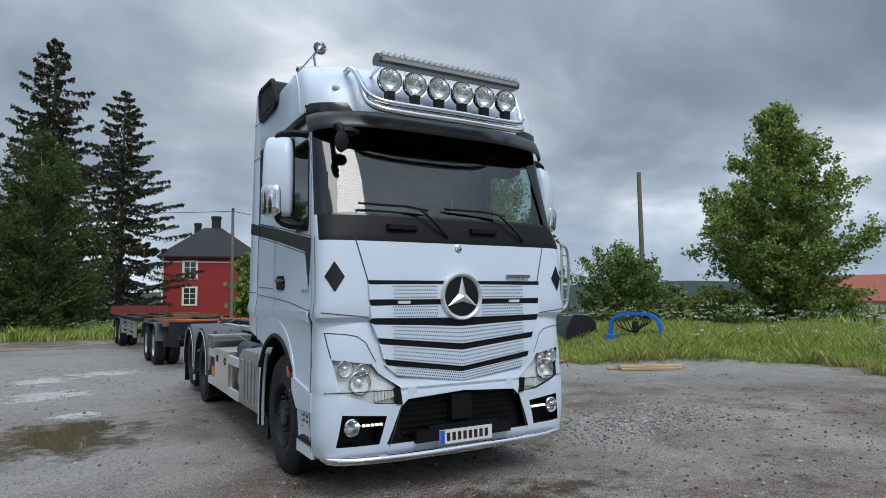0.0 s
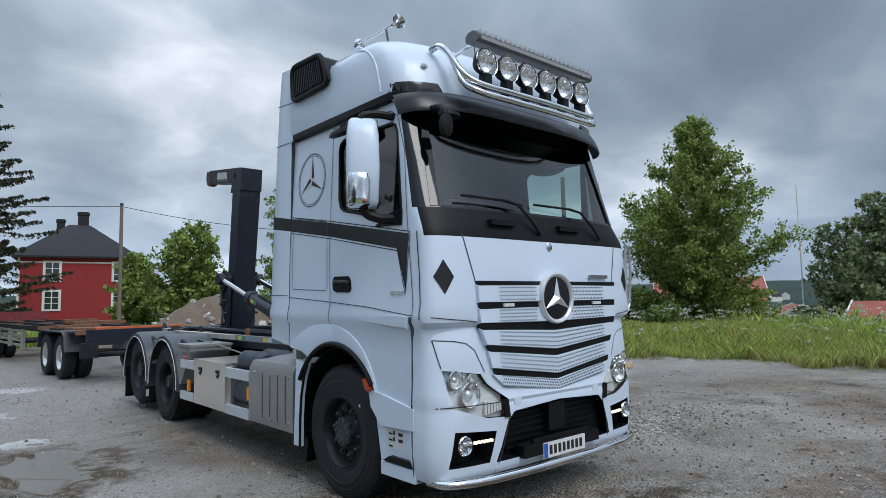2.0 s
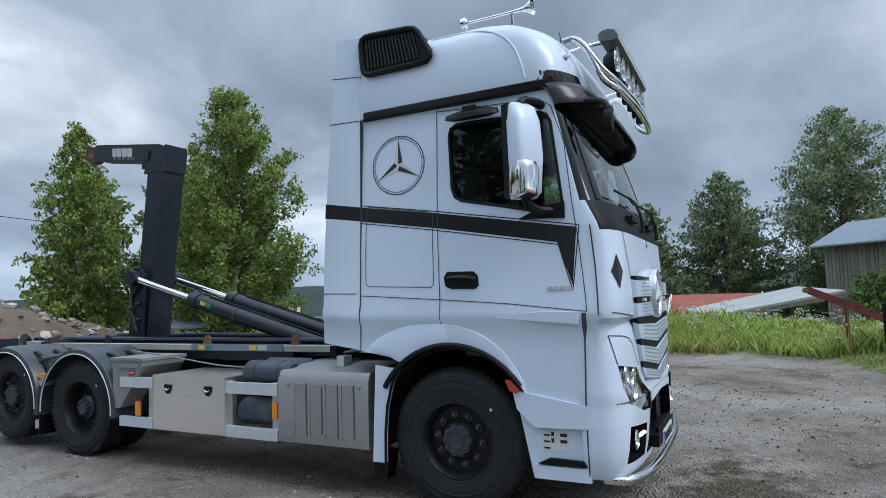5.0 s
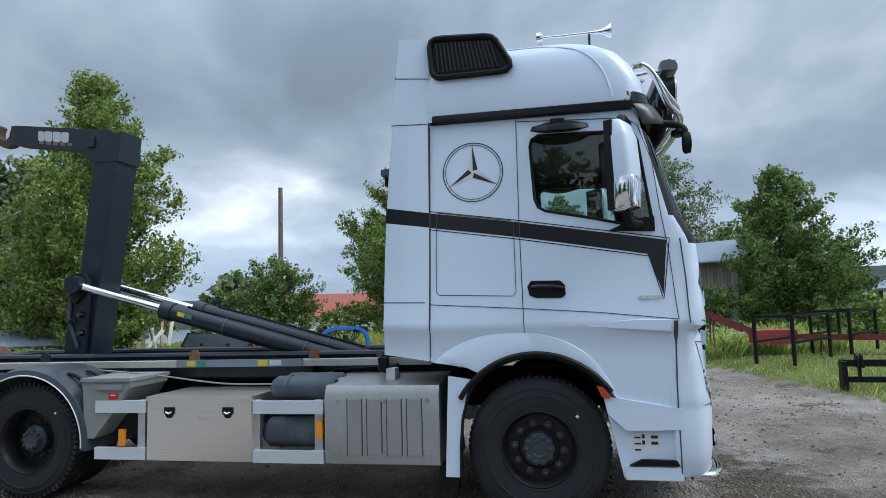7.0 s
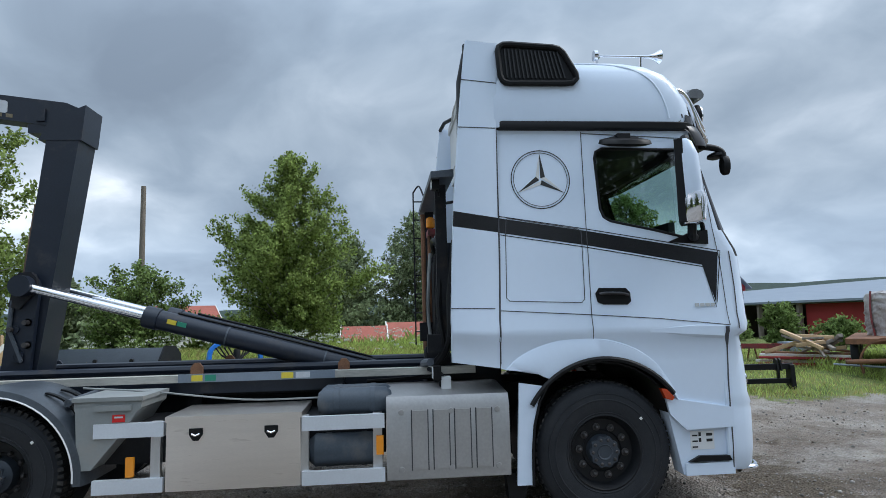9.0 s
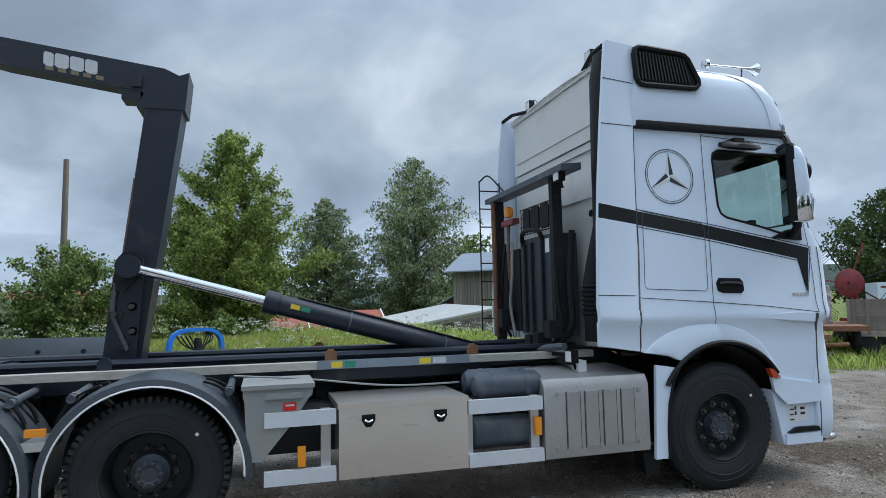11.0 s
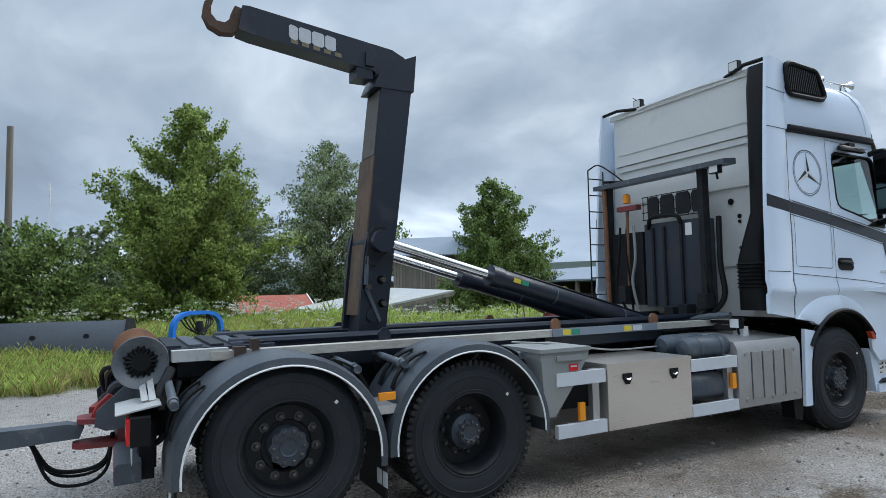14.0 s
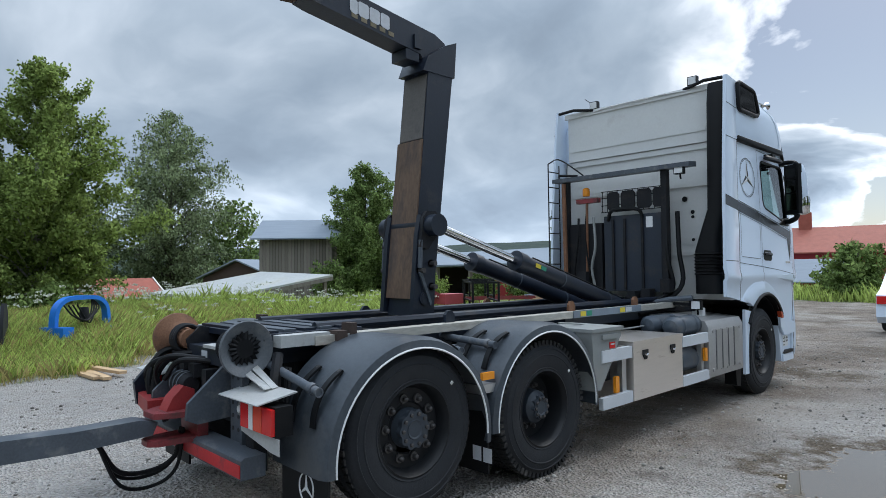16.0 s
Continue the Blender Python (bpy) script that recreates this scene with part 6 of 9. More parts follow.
prism(bm, [(4.945, 3.36), (4.56, 3.36), (4.53, 3.70), (4.67, 3.64), (4.885, 3.50)], "x", -0.172, 0.172, 0.008)
part("head_collar", bm, steel_dark, mast)
for s in (-1, 1):
    bm = nb()
    tube(bm, [(s * 0.245, 5.06, 1.86), (s * 0.245, 5.075, 1.62)], 0.020, 8)
    part("spring_rod", bm, plate_grey, mast)
    bm = nb()
    prism(bm, [(5.065, 1.61), (5.085, 1.58), (4.965, 1.30), (4.945, 1.32)], "x", s * 0.235, s * 0.255, 0.004)
    part("link_bar", bm, plate_grey, mast)
    for yy, zz in ((4.93, 1.66), (4.925, 1.46), (5.06, 1.60)):
        bm = nb()
        lathe(bm, [(0.001, 0.06), (0.022, 0.06), (0.022, 0.0), (0.036, 0.0), (0.036, -0.03), (0.001, -0.03)], (s * 0.225, yy, zz), "x", 10, flip=s)
        part("bolt", bm, nut_mat, mast)
    bm = nb()
    lathe(bm, [(0.052, 0.0), (0.052, 0.018), (0.030, 0.018), (0.030, 0.002), (0.001, 0.002)], (s * 0.2255, 5.0, 1.36), "x", 20, flip=s)
    part("eye_boss", bm, steel_dark, mast)
    bm = nb()
    prism(bm, [(4.84, 1.95), (4.855, 2.06), (4.90, 2.11), (5.0, 2.11), (5.05, 2.05), (5.055, 1.95), (5.085, 1.80), (4.99, 1.78), (4.93, 1.85)], "x", s * 0.226, s * 0.262, 0.008)
    part("pivot_lug", bm, chassis, mast)
bm = nb()
prism(bm, [(5.14, 1.24), (4.90, 1.22), (4.85, 1.95), (4.90, 2.10), (5.04, 2.08), (5.08, 1.9)], "x", -0.225, -0.175, 0.006)
prism(bm, [(5.14, 1.24), (4.90, 1.22), (4.85, 1.95), (4.90, 2.10), (5.04, 2.08), (5.08, 1.9)], "x", 0.175, 0.225, 0.006)
part("cheek_plate", bm, steel_dark, mast)
bm = nb()
for yy, zz, r in ((4.95, 1.985, 0.095), (5.015, 1.36, 0.055), (5.03, 1.60, 0.035)):
    lathe(bm, [(0.001, 0.36 if r > 0.09 else 0.24), (r, 0.36 if r > 0.09 else 0.24), (r, -0.36 if r > 0.09 else -0.24), (0.001, -0.36 if r > 0.09 else -0.24)], (0, yy, zz), "x", 24)
part("pivot_pin", bm, steel_dark, mast)
bm = nb()
prism(bm, [(4.57, 3.60), (4.62, 3.69), (4.74, 3.745), (6.0, 3.905), (6.05, 3.90), (6.08, 3.70), (5.98, 3.675), (4.92, 3.525), (4.84, 3.44), (4.66, 3.40)], "x", -0.105, 0.105, 0.015)
jib = part("jib", bm, steel_dark, truck, "dark steel hook jib")
bm = nb()
box(bm, -0.10, 0.10, 4.93, 5.08, 3.45, 3.54, 0.01)
box(bm, -0.125, -0.106, 4.92, 5.0, 3.56, 3.68, 0.004)
part("jib_stop", bm, steel_dark, jib)
bm = nb()
ang = [(6.04, 3.895), (6.04, 3.735), (6.11, 3.68), (6.21, 3.67), (6.3, 3.715), (6.345, 3.805), (6.335, 3.895), (6.29, 3.95), (6.265, 3.925), (6.285, 3.865), (6.28, 3.805), (6.24, 3.76), (6.18, 3.755), (6.135, 3.795), (6.125, 3.855), (6.1, 3.91)]
prism(bm, ang, "x", -0.05, 0.05, 0.014)
part("hook", bm, mat("dark_rust", (0.085, 0.048, 0.032), 0.75, var=0.4, scale=12, bump=0.2), jib, "rusty steel lifting hook")
# maker's name on the jib as four plain blocks
for s in (-1, 1):
    for k, wd in enumerate((0.075, 0.105, 0.105, 0.095)):
        bm = nb()
        y0 = (5.675, 5.592, 5.478, 5.364)[k]
        zc = 3.748 + 0.126 * (y0 - 5.675)
        prism(bm, [(y0, zc - 0.040), (y0 - 0.02, zc - 0.058), (y0 - wd + 0.02, zc - 0.068), (y0 - wd, zc - 0.055), (y0 - wd, zc + 0.040), (y0 - wd + 0.015, zc + 0.052), (y0 - 0.015, zc + 0.064), (y0, zc + 0.052)], "x", s * 0.1055, s * 0.109)
        part("name_block", bm, decal_white, jib)
    for k in range(5):
        bm = nb()
        y0 = 5.66 - 0.095 * k
        prism(bm, [(y0, 3.612 + 0.14 * (y0 - 5.35)), (y0 - 0.06, 3.604 + 0.14 * (y0 - 5.35)), (y0 - 0.06, 3.640 + 0.14 * (y0 - 5.35)), (y0, 3.648 + 0.14 * (y0 - 5.35))], "x", s * 0.1055, s * 0.108)
        part("model_bar", bm, dull_print, jib)
# two hydraulic cylinders
for s in (-1, 1):
    a, b = Vector((s * 0.295, 4.95, 1.985)), Vector((s * 0.295, 1.70, 1.08))
    d = (b - a).normalized()
    bm = nb()
    tube(bm, [a + d * 0.08, a + d * 1.2], 0.042, 16)
    rod = part("piston_rod", bm, chrome, truck, "polished hydraulic piston rod")
    bm = nb()
    tube(bm, [a + d * 1.10, a + d * 1.105, a + d * 1.23, a + d * 1.235, a + d * 3.0, b], [0.06, 0.10, 0.10, 0.088, 0.088, 0.07], 20)
    lathe(bm, [(0.001, 0.08), (0.09, 0.08), (0.09, -0.08), (0.001, -0.08)], b, "x", 16)
    cyl_ = part("cylinder", bm, steel_dark, truck, "dark hydraulic lifting cylinder")
    for f in (1.85, 2.75):
        bm = nb()
        tube(bm, [a + d * f, a + d * (f + 0.014)], 0.0925, 20)
        part("band", bm, plate_grey, cyl_)
    side_v = Vector((s * 0.0885, 0, 0.012))
    for f0, f1, mm in ((1.33, 1.41, decal_yellow), (1.42, 1.50, decal_green)):
        bm = nb()
        p0, p1 = a + d * f0 + side_v, a + d * f1 + side_v
        box(bm, -0.004, 0.004, -0.04, 0.04, -0.02, 0.02, 0.0, Matrix.Translation((p0 + p1) / 2) @ Matrix.Rotation(math.atan2(d.z, d.y), 4, "X"))
        part("sticker", bm, mm, cyl_)
    bm = nb()
    tube(bm, smooth_path([a + d * 1.4 + Vector((0, 0, 0.1)), a + d * 2.2 + Vector((0, 0, 0.105)), a + d * 3.2 + Vector((0, 0, 0.10))], 4), 0.012, 6)
    part("pipe", bm, black, truck)

# ---- between the axles ----
for s in (-1, 1):
    bm = nb()
    MUD = [(0.69, 1.08), (0.47, 1.045), (0.53, 0.94), (0.585, 0.75), (0.605, 0.55), (0.61, 0.30), (0.73, 0.30), (0.715, 0.6)]
    prism(bm, MUD, "x", s * 1.215, s * 1.25, 0.012)
    part("mud_guard", bm, white, truck, "white rear wing panel of the front wheel")
    bm = nb()
    tube(bm, [(s * 1.255, y, z) for y, z in ((0.47, 1.04), (0.53, 0.935), (0.58, 0.75), (0.60, 0.55), (0.605, 0.30))], 0.012, 6)
    part("guard_edge", bm, black, truck)
    bm = nb()
    loops = []
    for k in range(17):
        a = radians(-12 + 204 * k / 16)
        loops.append([(s * x, 0.66 * math.cos(a), 0.55 + 0.66 * math.sin(a)) for x in (0.75, 1.19)] + [(s * x, 0.675 * math.cos(a), 0.55 + 0.675 * math.sin(a)) for x in (1.19, 0.75)])
    loft(bm, loops)
    part("wheel_liner", bm, black, truck)
    # silencer cover with pressed ribs
    bm = nb()
    prism(bm, [(s * 1.235, 0.385), (s * 1.24, 0.43), (s * 1.24, 0.93), (s * 1.20, 1.005), (s * 0.72, 1.05), (s * 0.55, 1.05), (s * 0.55, 0.42), (s * 1.15, 0.36)], "y", 0.775, 1.735, 0.012)
    cov = part("silencer_cover", bm, heat_shield, truck, "dull metal silencer box with pressed ribs")
    for k in range(4):
        bm = nb()
        y0 = 0.92 + 0.167 * k
        box(bm, min(s * 1.238, s * 1.249), max(s * 1.238, s * 1.249), y0, y0 + 0.115, 0.46, 0.90, 0.006)
        part("rib", bm, heat_shield, cov)
        # thin dark strips drawn in for the shade in the rib's creases
        for yy in (y0 - 0.010, y0 + 0.117):
            bm = nb()
            box(bm, min(s * 1.238, s * 1.2415), max(s * 1.238, s * 1.2415), yy, yy + 0.008, 0.45, 0.905)
            part("groove", bm, seam_dark, cov)
    bm = nb()
    prism(bm, [(0.62, 0.36), (0.80, 0.38), (0.78, 0.17), (0.66, 0.14)], "x", s * 1.02, s * 1.16, 0.008)
    part("splash_flap", bm, black, truck)
    bm = nb()
    for yy in (0.87, 1.235, 1.62):
        for zz in (0.46, 0.89):
            lathe(bm, [(0.022, 0), (0.02, 0.008), (0.001, 0.009)], (s * 1.24, yy, zz), "x", 14, flip=s)
    tagged(part("rivets", bm, heat_shield, cov), kind="stuff")
    # open bay with air tanks and aluminium rails
    for z0, z1 in ((0.775, 0.88), (0.375, 0.475)):
        for y0, y1 in ((1.75, 2.375), (3.385, 3.885)):
            bm = nb()
            box(bm, min(s * 1.20, s * 1.245), max(s * 1.20, s * 1.245), y0, y1, z0 + 0.003 * y0, z1 + 0.003 * y0, 0.005)
            part("side_rail", bm, mat("pale_aluminium", (0.68, 0.72, 0.77), 0.4, metal=0.3, var=0.06), truck, "pale aluminium side guard rail")
    for y in (1.77, 2.33, 3.42):
        bm = nb()
        box(bm, min(s * 1.15, s * 1.20), max(s * 1.15, s * 1.20), y, y + 0.07, 0.38, 0.89, 0.004)
        part("guard_post", bm, alu, truck)
    for z, r, yc, x in ((0.60, 0.125, 2.05, 1.05), (0.965, 0.11, 1.98, 1.06), (0.965, 0.11, 1.98, 0.80)):
        bm = nb()
        lathe(bm, [(0.001, -0.30), (r * 0.7, -0.285), (r, -0.24), (r, 0.24), (r * 0.7, 0.285), (r * 0.0 + 0.001, 0.30)], (s * x, yc, z), "y", 24)
        lathe(bm, [(r + 0.004, -0.16), (r + 0.004, -0.12)], (s * x, yc, z), "y", 24)
        lathe(bm, [(r + 0.004, 0.12), (r + 0.004, 0.16)], (s * x, yc, z), "y", 24)
        part("air_tank", bm, tank_mat, truck, "blue-grey air tank")
    bm = nb()
    box(bm, min(s * 0.5, s * 1.0), max(s * 0.5, s * 1.0), 1.74, 3.9, 0.55, 0.86, 0.02)
    part("inner_bay", bm, chassis, truck)
    # stainless tool box
    bm = nb()
    box(bm, min(s * 0.60, s * 1.245), max(s * 0.60, s * 1.245), 2.385, 3.365, 0.385, 0.905, 0.012)
    tb = part("tool_box", bm, steel_box, truck, "brushed stainless tool box")
    bm = nb()
    box(bm, min(s * 0.58, s * 1.25), max(s * 0.58, s * 1.25), 2.375, 3.375, 0.885, 0.925, 0.008)
    part("lid", bm, steel_box, tb)
    for y in (2.60, 3.15):
        bm = nb()
        prism(bm, [(y - 0.05, 0.835), (y + 0.05, 0.835), (y + 0.05, 0.79), (y + 0.02, 0.745), (y - 0.02, 0.745), (y - 0.05, 0.79)], "x", s * 1.244, s * 1.254, 0.005)
        lk_ = part("latch", bm, black, tb)
        bm = nb()
        tube(bm, [(s * 1.258, y - 0.03, 0.795), (s * 1.262, y, 0.782), (s * 1.258, y + 0.03, 0.795)], 0.008, 6)
        part("latch_pull", bm, chrome, lk_)
    # grey storage bin ahead of the bogie
    bm = nb()
    loops = [[(s * 0.70, a, z), (s * 1.235, a, z), (s * 1.235, b, z), (s * 0.70, b, z)] for z, a, b in ((0.56, 3.90, 4.0), (0.80, 3.70, 4.01), (0.98, 3.58, 4.02), (1.0, 3.555, 4.03), (1.06, 3.545, 4.03))]
    loft(bm, loops)
    bevel_all(bm, bm.verts[:], 0.012)
    bn_ = part("storage_bin", bm, grey_plastic, truck, "grey plastic storage bin", 30)
    bm = nb()
    box(bm, min(s * 0.69, s * 1.25), max(s * 0.69, s * 1.25), 3.535, 4.04, 1.055, 1.085, 0.012)
    part("lid", bm, grey_plastic, bn_)
    bm = nb()
    box(bm, min(s * 1.236, s * 1.24), max(s * 1.236, s * 1.24), 3.665, 3.755, 0.90, 0.955)
    part("red_label", bm, red_lens, bn_)
    bm = nb()
    box(bm, min(s * 1.2402, s * 1.2415), max(s * 1.2402, s * 1.2415), 3.68, 3.74, 0.93, 0.942)
    part("label_bar", bm, decal_white, bn_)
    bm = nb()
    box(bm, min(s * 1.22, s * 1.252), max(s * 1.22, s * 1.252), 3.62, 3.88, 0.985, 1.025, 0.008)
    part("lid_grip", bm, grey_plastic, bn_)
    for y, z in ((1.76, 0.58), (3.60, 0.50), (5.30, 0.80)):
        bm = nb()
        if y < 5:
            box(bm, min(s * 1.205, s * 1.235), max(s * 1.205, s * 1.235), y, y + 0.055, z, z + 0.14, 0.006)
        else:
            box(bm, min(s * 1.19, s * 1.215), max(s * 1.19, s * 1.215), y - 0.06, y + 0.06, 0.83, 0.88, 0.006)
        part("side_reflector", bm, amber, truck, "amber side reflector")
    # bogie fenders
    for yc, name in ((4.63, "f"), (5.98, "r")):
        bm = nb()
        loops = []
        a0, a1 = (-4, 184) if name == "f" else (-4, 188)
        for k in range(31):
            a = radians(a0 + (a1 - a0) * k / 30)
            c, sn = math.cos(a), math.sin(a)
            ring = [(0.66, 0.655), (1.17, 0.662), (1.235, 0.646), (1.250, 0.615), (1.258, 0.618), (1.245, 0.666), (1.18, 0.688), (0.66, 0.680)]
            loops.append([(s * x, yc + r * c, 0.50 + r * sn) for x, r in ring])
        loft(bm, loops)
        fd = part("fender", bm, fender_mat, truck, "grey-black plastic wheel fender", 40)
        bm = nb()
        tube(bm, [(s * 1.257, yc + 0.617 * math.cos(radians(a)), 0.50 + 0.617 * math.sin(radians(a))) for a in range(-4, 185, 6)], 0.007, 5)
        part("edge_piping", bm, plate_white, fd, "white edge line")
        for a in ((48, 133) if name == "f" else (33, 133)):
            bm = nb()
            c, sn = math.cos(radians(a)), math.sin(radians(a))
            off = 0.765 if (name == "r" and a < 90) else 0.738
            p = Vector((0, yc + off * c, 0.50 + off * sn))
            rise = Vector((0, 0, 0.10)) if (name == "r" and a < 90) else Vector((0, 0, 0.03))
            tube(bm, [p + Vector((s * 0.55, 0, 0)) + rise, p + Vector((s * 1.12, 0, 0))], 0.027, 12)
            tube(bm, [p + Vector((s * 1.03, 0, 0)) + rise * 0.16, p + Vector((s * 1.07, 0, 0)) + rise * 0.09], 0.035, 12)
            lathe(bm, [(0.027, 0.0), (0.029, 0.006), (0.021, 0.006), (0.020, -0.04), (0.001, -0.04)], p + Vector((s * 1.12, 0, 0)), "x", 12, flip=s)
            part("fender_tube", bm, plate_grey, fd, "scuffed steel fender tube")
            for xs in (0.86, 1.09):
                bm = nb()
                loops = []
                for k in range(9):
                    aa = radians(a - 15 + 30 * k / 8)
                    r = 0.692 + 0.030 * math.sin(math.pi * k / 8)
                    loops.append([(s * (xs + dx), yc + (r + dr) * math.cos(aa), 0.50 + (r + dr) * math.sin(aa)) for dx, dr in ((-0.022, 0), (0.022, 0), (0.022, 0.014), (-0.022, 0.014))])
                loft(bm, loops)
                part("strap", bm, black, fd)
                bm = nb()
                aa = radians(a + 14)
                tube(bm, [(s * xs, yc + 0.68 * math.cos(aa), 0.50 + 0.68 * math.sin(aa)), (s * xs, yc + 0.712 * math.cos(aa), 0.50 + 0.712 * math.sin(aa))], 0.012, 8)
                part("bolt", bm, nut_mat, fd)
            bm = nb()
            q = Vector((s * 0.62, p.y, p.z))
            tube(bm, [q, Vector((s * 0.50, p.y - 0.05 * (1 if c > 0 else -1), p.z - 0.10)), Vector((s * 0.42, p.y - 0.1 * (1 if c > 0 else -1), p.z - 0.16))], 0.04, 8)
            part("tube_bracket", bm, chassis, fd)
    bm = nb()
    box(bm, min(s * 0.9, s * 1.22), max(s * 0.9, s * 1.22), 5.22, 5.40, 0.74, 0.80, 0.01)
    part("fender_bridge", bm, alu, truck)
    for y in (5.32, 6.62):
        bm = nb()
        box(bm, min(s * 0.72, s * 1.22), max(s * 0.72, s * 1.22), y - 0.008, y + 0.008, 0.12 if y > 6 else 0.18, 0.62, 0.004)
        mf = part("mud_flap", bm, black, truck, "black rubber mud flap")
        if y > 6:
            bm = nb()
            box(bm, min(s * 0.74, s * 1.21), max(s * 0.74, s * 1.21), y + 0.009, y + 0.022, 0.585, 0.625, 0.004)
            part("flap_rail", bm, plate_grey, mf, "scuffed steel clamping strip")
            bm = nb()
            line = [(s * (1.0 + 0.075 * math.cos(t)), 6.631, 0.36 + 0.085 * math.sin(t)) for t in (2 * math.pi * k / 24 for k in range(25))]
            tube(bm, line, 0.005, 5)
            for k in range(3):
                t = math.pi / 2 + k * 2 * math.pi / 3
                tube(bm, [(s * 1.0, 6.631, 0.36), (s * (1.0 + 0.07 * math.cos(t)), 6.631, 0.36 + 0.08 * math.sin(t))], [0.010, 0.003], 5)
            part("flap_emblem", bm, plate_white, mf)
        else:
            for k in range(2):
                bm = nb()
                box(bm, s * 1.12 - 0.10 * k - 0.04, s * 1.12 - 0.10 * k + 0.04, y + 0.0085, y + 0.0105, 0.26, 0.36)
                part("flap_block", bm, decal_white, mf)
bm = nb()
tube(bm, smooth_path([(-0.95, 4.1, 1.13), (-0.90, 3.6, 1.08), (-0.80, 2.9, 0.98), (-0.78, 2.3, 0.97)], 5), 0.008, 6)
part("cable", bm, grey_plastic, truck)

# ---- behind the cab ----
# rear wall ribs
for z, hh in ((1.75, 0.05), (2.62, 0.06), (3.08, 0.07)):
    bm = nb()
    box(bm, -0.93, 1.05, 0.868, 0.903, z, z + hh, 0.017)
    part("pressed_rib", bm, cab_grey, cab)
bm = nb()
box(bm, -1.0, 1.10, 0.86, 0.92, 3.16, 3.84, 0.03)
box(bm, -1.05, 1.15, 0.90, 0.94, 3.80, 3.87, 0.015)
roof_rear = part("roof_rear", bm, cab_grey, truck, "white rear wall of the high roof, shaded grey")
for z in (3.30,):
    bm = nb()
    box(bm, -0.92, 1.02, 0.91, 0.93, z, z + 0.06, 0.009)
    part("pressed_rib", bm, cab_grey, roof_rear)
bm = nb()
tube(bm, smooth_path([(-0.75, 0.94, 3.84), (-0.30, 0.955, 3.855), (0.4, 0.955, 3.85), (0.66, 0.94, 3.83)], 5), 0.010, 6)
part("cable", bm, plate_white, truck)
bm = nb()
loops = []
for y, x, z, rx, ry in ((1.0, -1.10, 3.84, 0.10, 0.05), (1.0, -1.10, 3.60, 0.11, 0.10), (1.0, -1.09, 2.9, 0.11, 0.11), (1.0, -1.08, 2.3, 0.11, 0.11), (1.02, -1.0, 2.0, 0.12, 0.12), (1.03, -0.97, 1.8, 0.15, 0.13), (1.03, -0.98, 1.28, 0.16, 0.13)):
    loops.append([(x + rx * math.copysign(abs(math.cos(a)) ** 0.7, math.cos(a)), y + ry * math.copysign(abs(math.sin(a)) ** 0.7, math.sin(a)), z) for a in (2 * math.pi * k / 20 for k in range(20))])
loft(bm, loops[::-1])
duct = part("air_duct", bm, black, truck, "tall black air intake duct", 50)
for k in range(7):
    z = 1.52 + 0.04 * k
    bm = nb()
    lp = [[(-0.975 + (0.165 + g) * math.copysign(abs(math.cos(a)) ** 0.7, math.cos(a)), 1.03 + (0.138 + g) * math.copysign(abs(math.sin(a)) ** 0.7, math.sin(a)), z + h) for a in (2 * math.pi * q / 20 for q in range(20))] for h, g in ((-0.014, -0.01), (0, 0.008), (0.014, -0.01))]
    loft(bm, lp)
    part("bellows_ring", bm, black, duct, "", 50)
# oil tank, frame and headboard bar
bm = nb()
box(bm, -0.45, 0.36, 0.96, 1.20, 1.30, 2.30, 0.03)
ot = part("oil_tank", bm, mat("tank_blue", (0.022, 0.030, 0.046), 0.45, var=0.2, scale=5, dirt=(0.07, 0.06, 0.05), dirt_amount=0.2), truck, "dark blue-black oil tank")
for x in (-0.20, 0.05, 0.22):
    bm = nb()
    box(bm, x - 0.014, x + 0.014, 1.199, 1.228, 1.32, 2.25, 0.006)
    part("tank_strap", bm, chassis, ot)
bm = nb()
box(bm, 0.40, 0.92, 0.98, 1.20, 1.32, 2.22, 0.02)
part("side_tank", bm, chassis, truck)
for x in (-0.52, 0.95):
    bm = nb()
    box(bm, x - 0.035, x + 0.035, 1.16, 1.26, 1.20, 2.86, 0.008)
    part("rack_post", bm, chassis, truck)
bm = nb()
prism(bm, [(1.12, 2.83), (1.32, 2.82), (1.32, 2.875), (1.12, 2.895)], "x", -0.88, 1.12, 0.006)
part("rack_bar", bm, plate_grey, truck)
bm = nb()
for k in range(13):
    tube(bm, [(-0.50 + 0.075 * k, 1.165, 2.36), (-0.50 + 0.075 * k, 1.165, 2.64)], 0.005, 5)
for z in (2.36, 2.45, 2.55, 2.64):
    tube(bm, [(-0.52, 1.165, z), (0.42, 1.165, z)], 0.006, 5)
sign = part("name_sign", bm, chassis, truck, "dark metal grid sign with plain blocks")
for k, wd in enumerate((0.15, 0.20, 0.20, 0.17)):
    bm = nb()
    x0 = (-0.49, -0.32, -0.09, 0.14)[k]
    prism(bm, [(x0 + 0.03, 2.375), (x0 + wd - 0.03, 2.375), (x0 + wd, 2.41), (x0 + wd, 2.59), (x0 + wd - 0.03, 2.625), (x0 + 0.03, 2.625), (x0, 2.59), (x0, 2.41)], "y", 1.172, 1.19, 0.004)
    part("name_block", bm, chassis, sign)
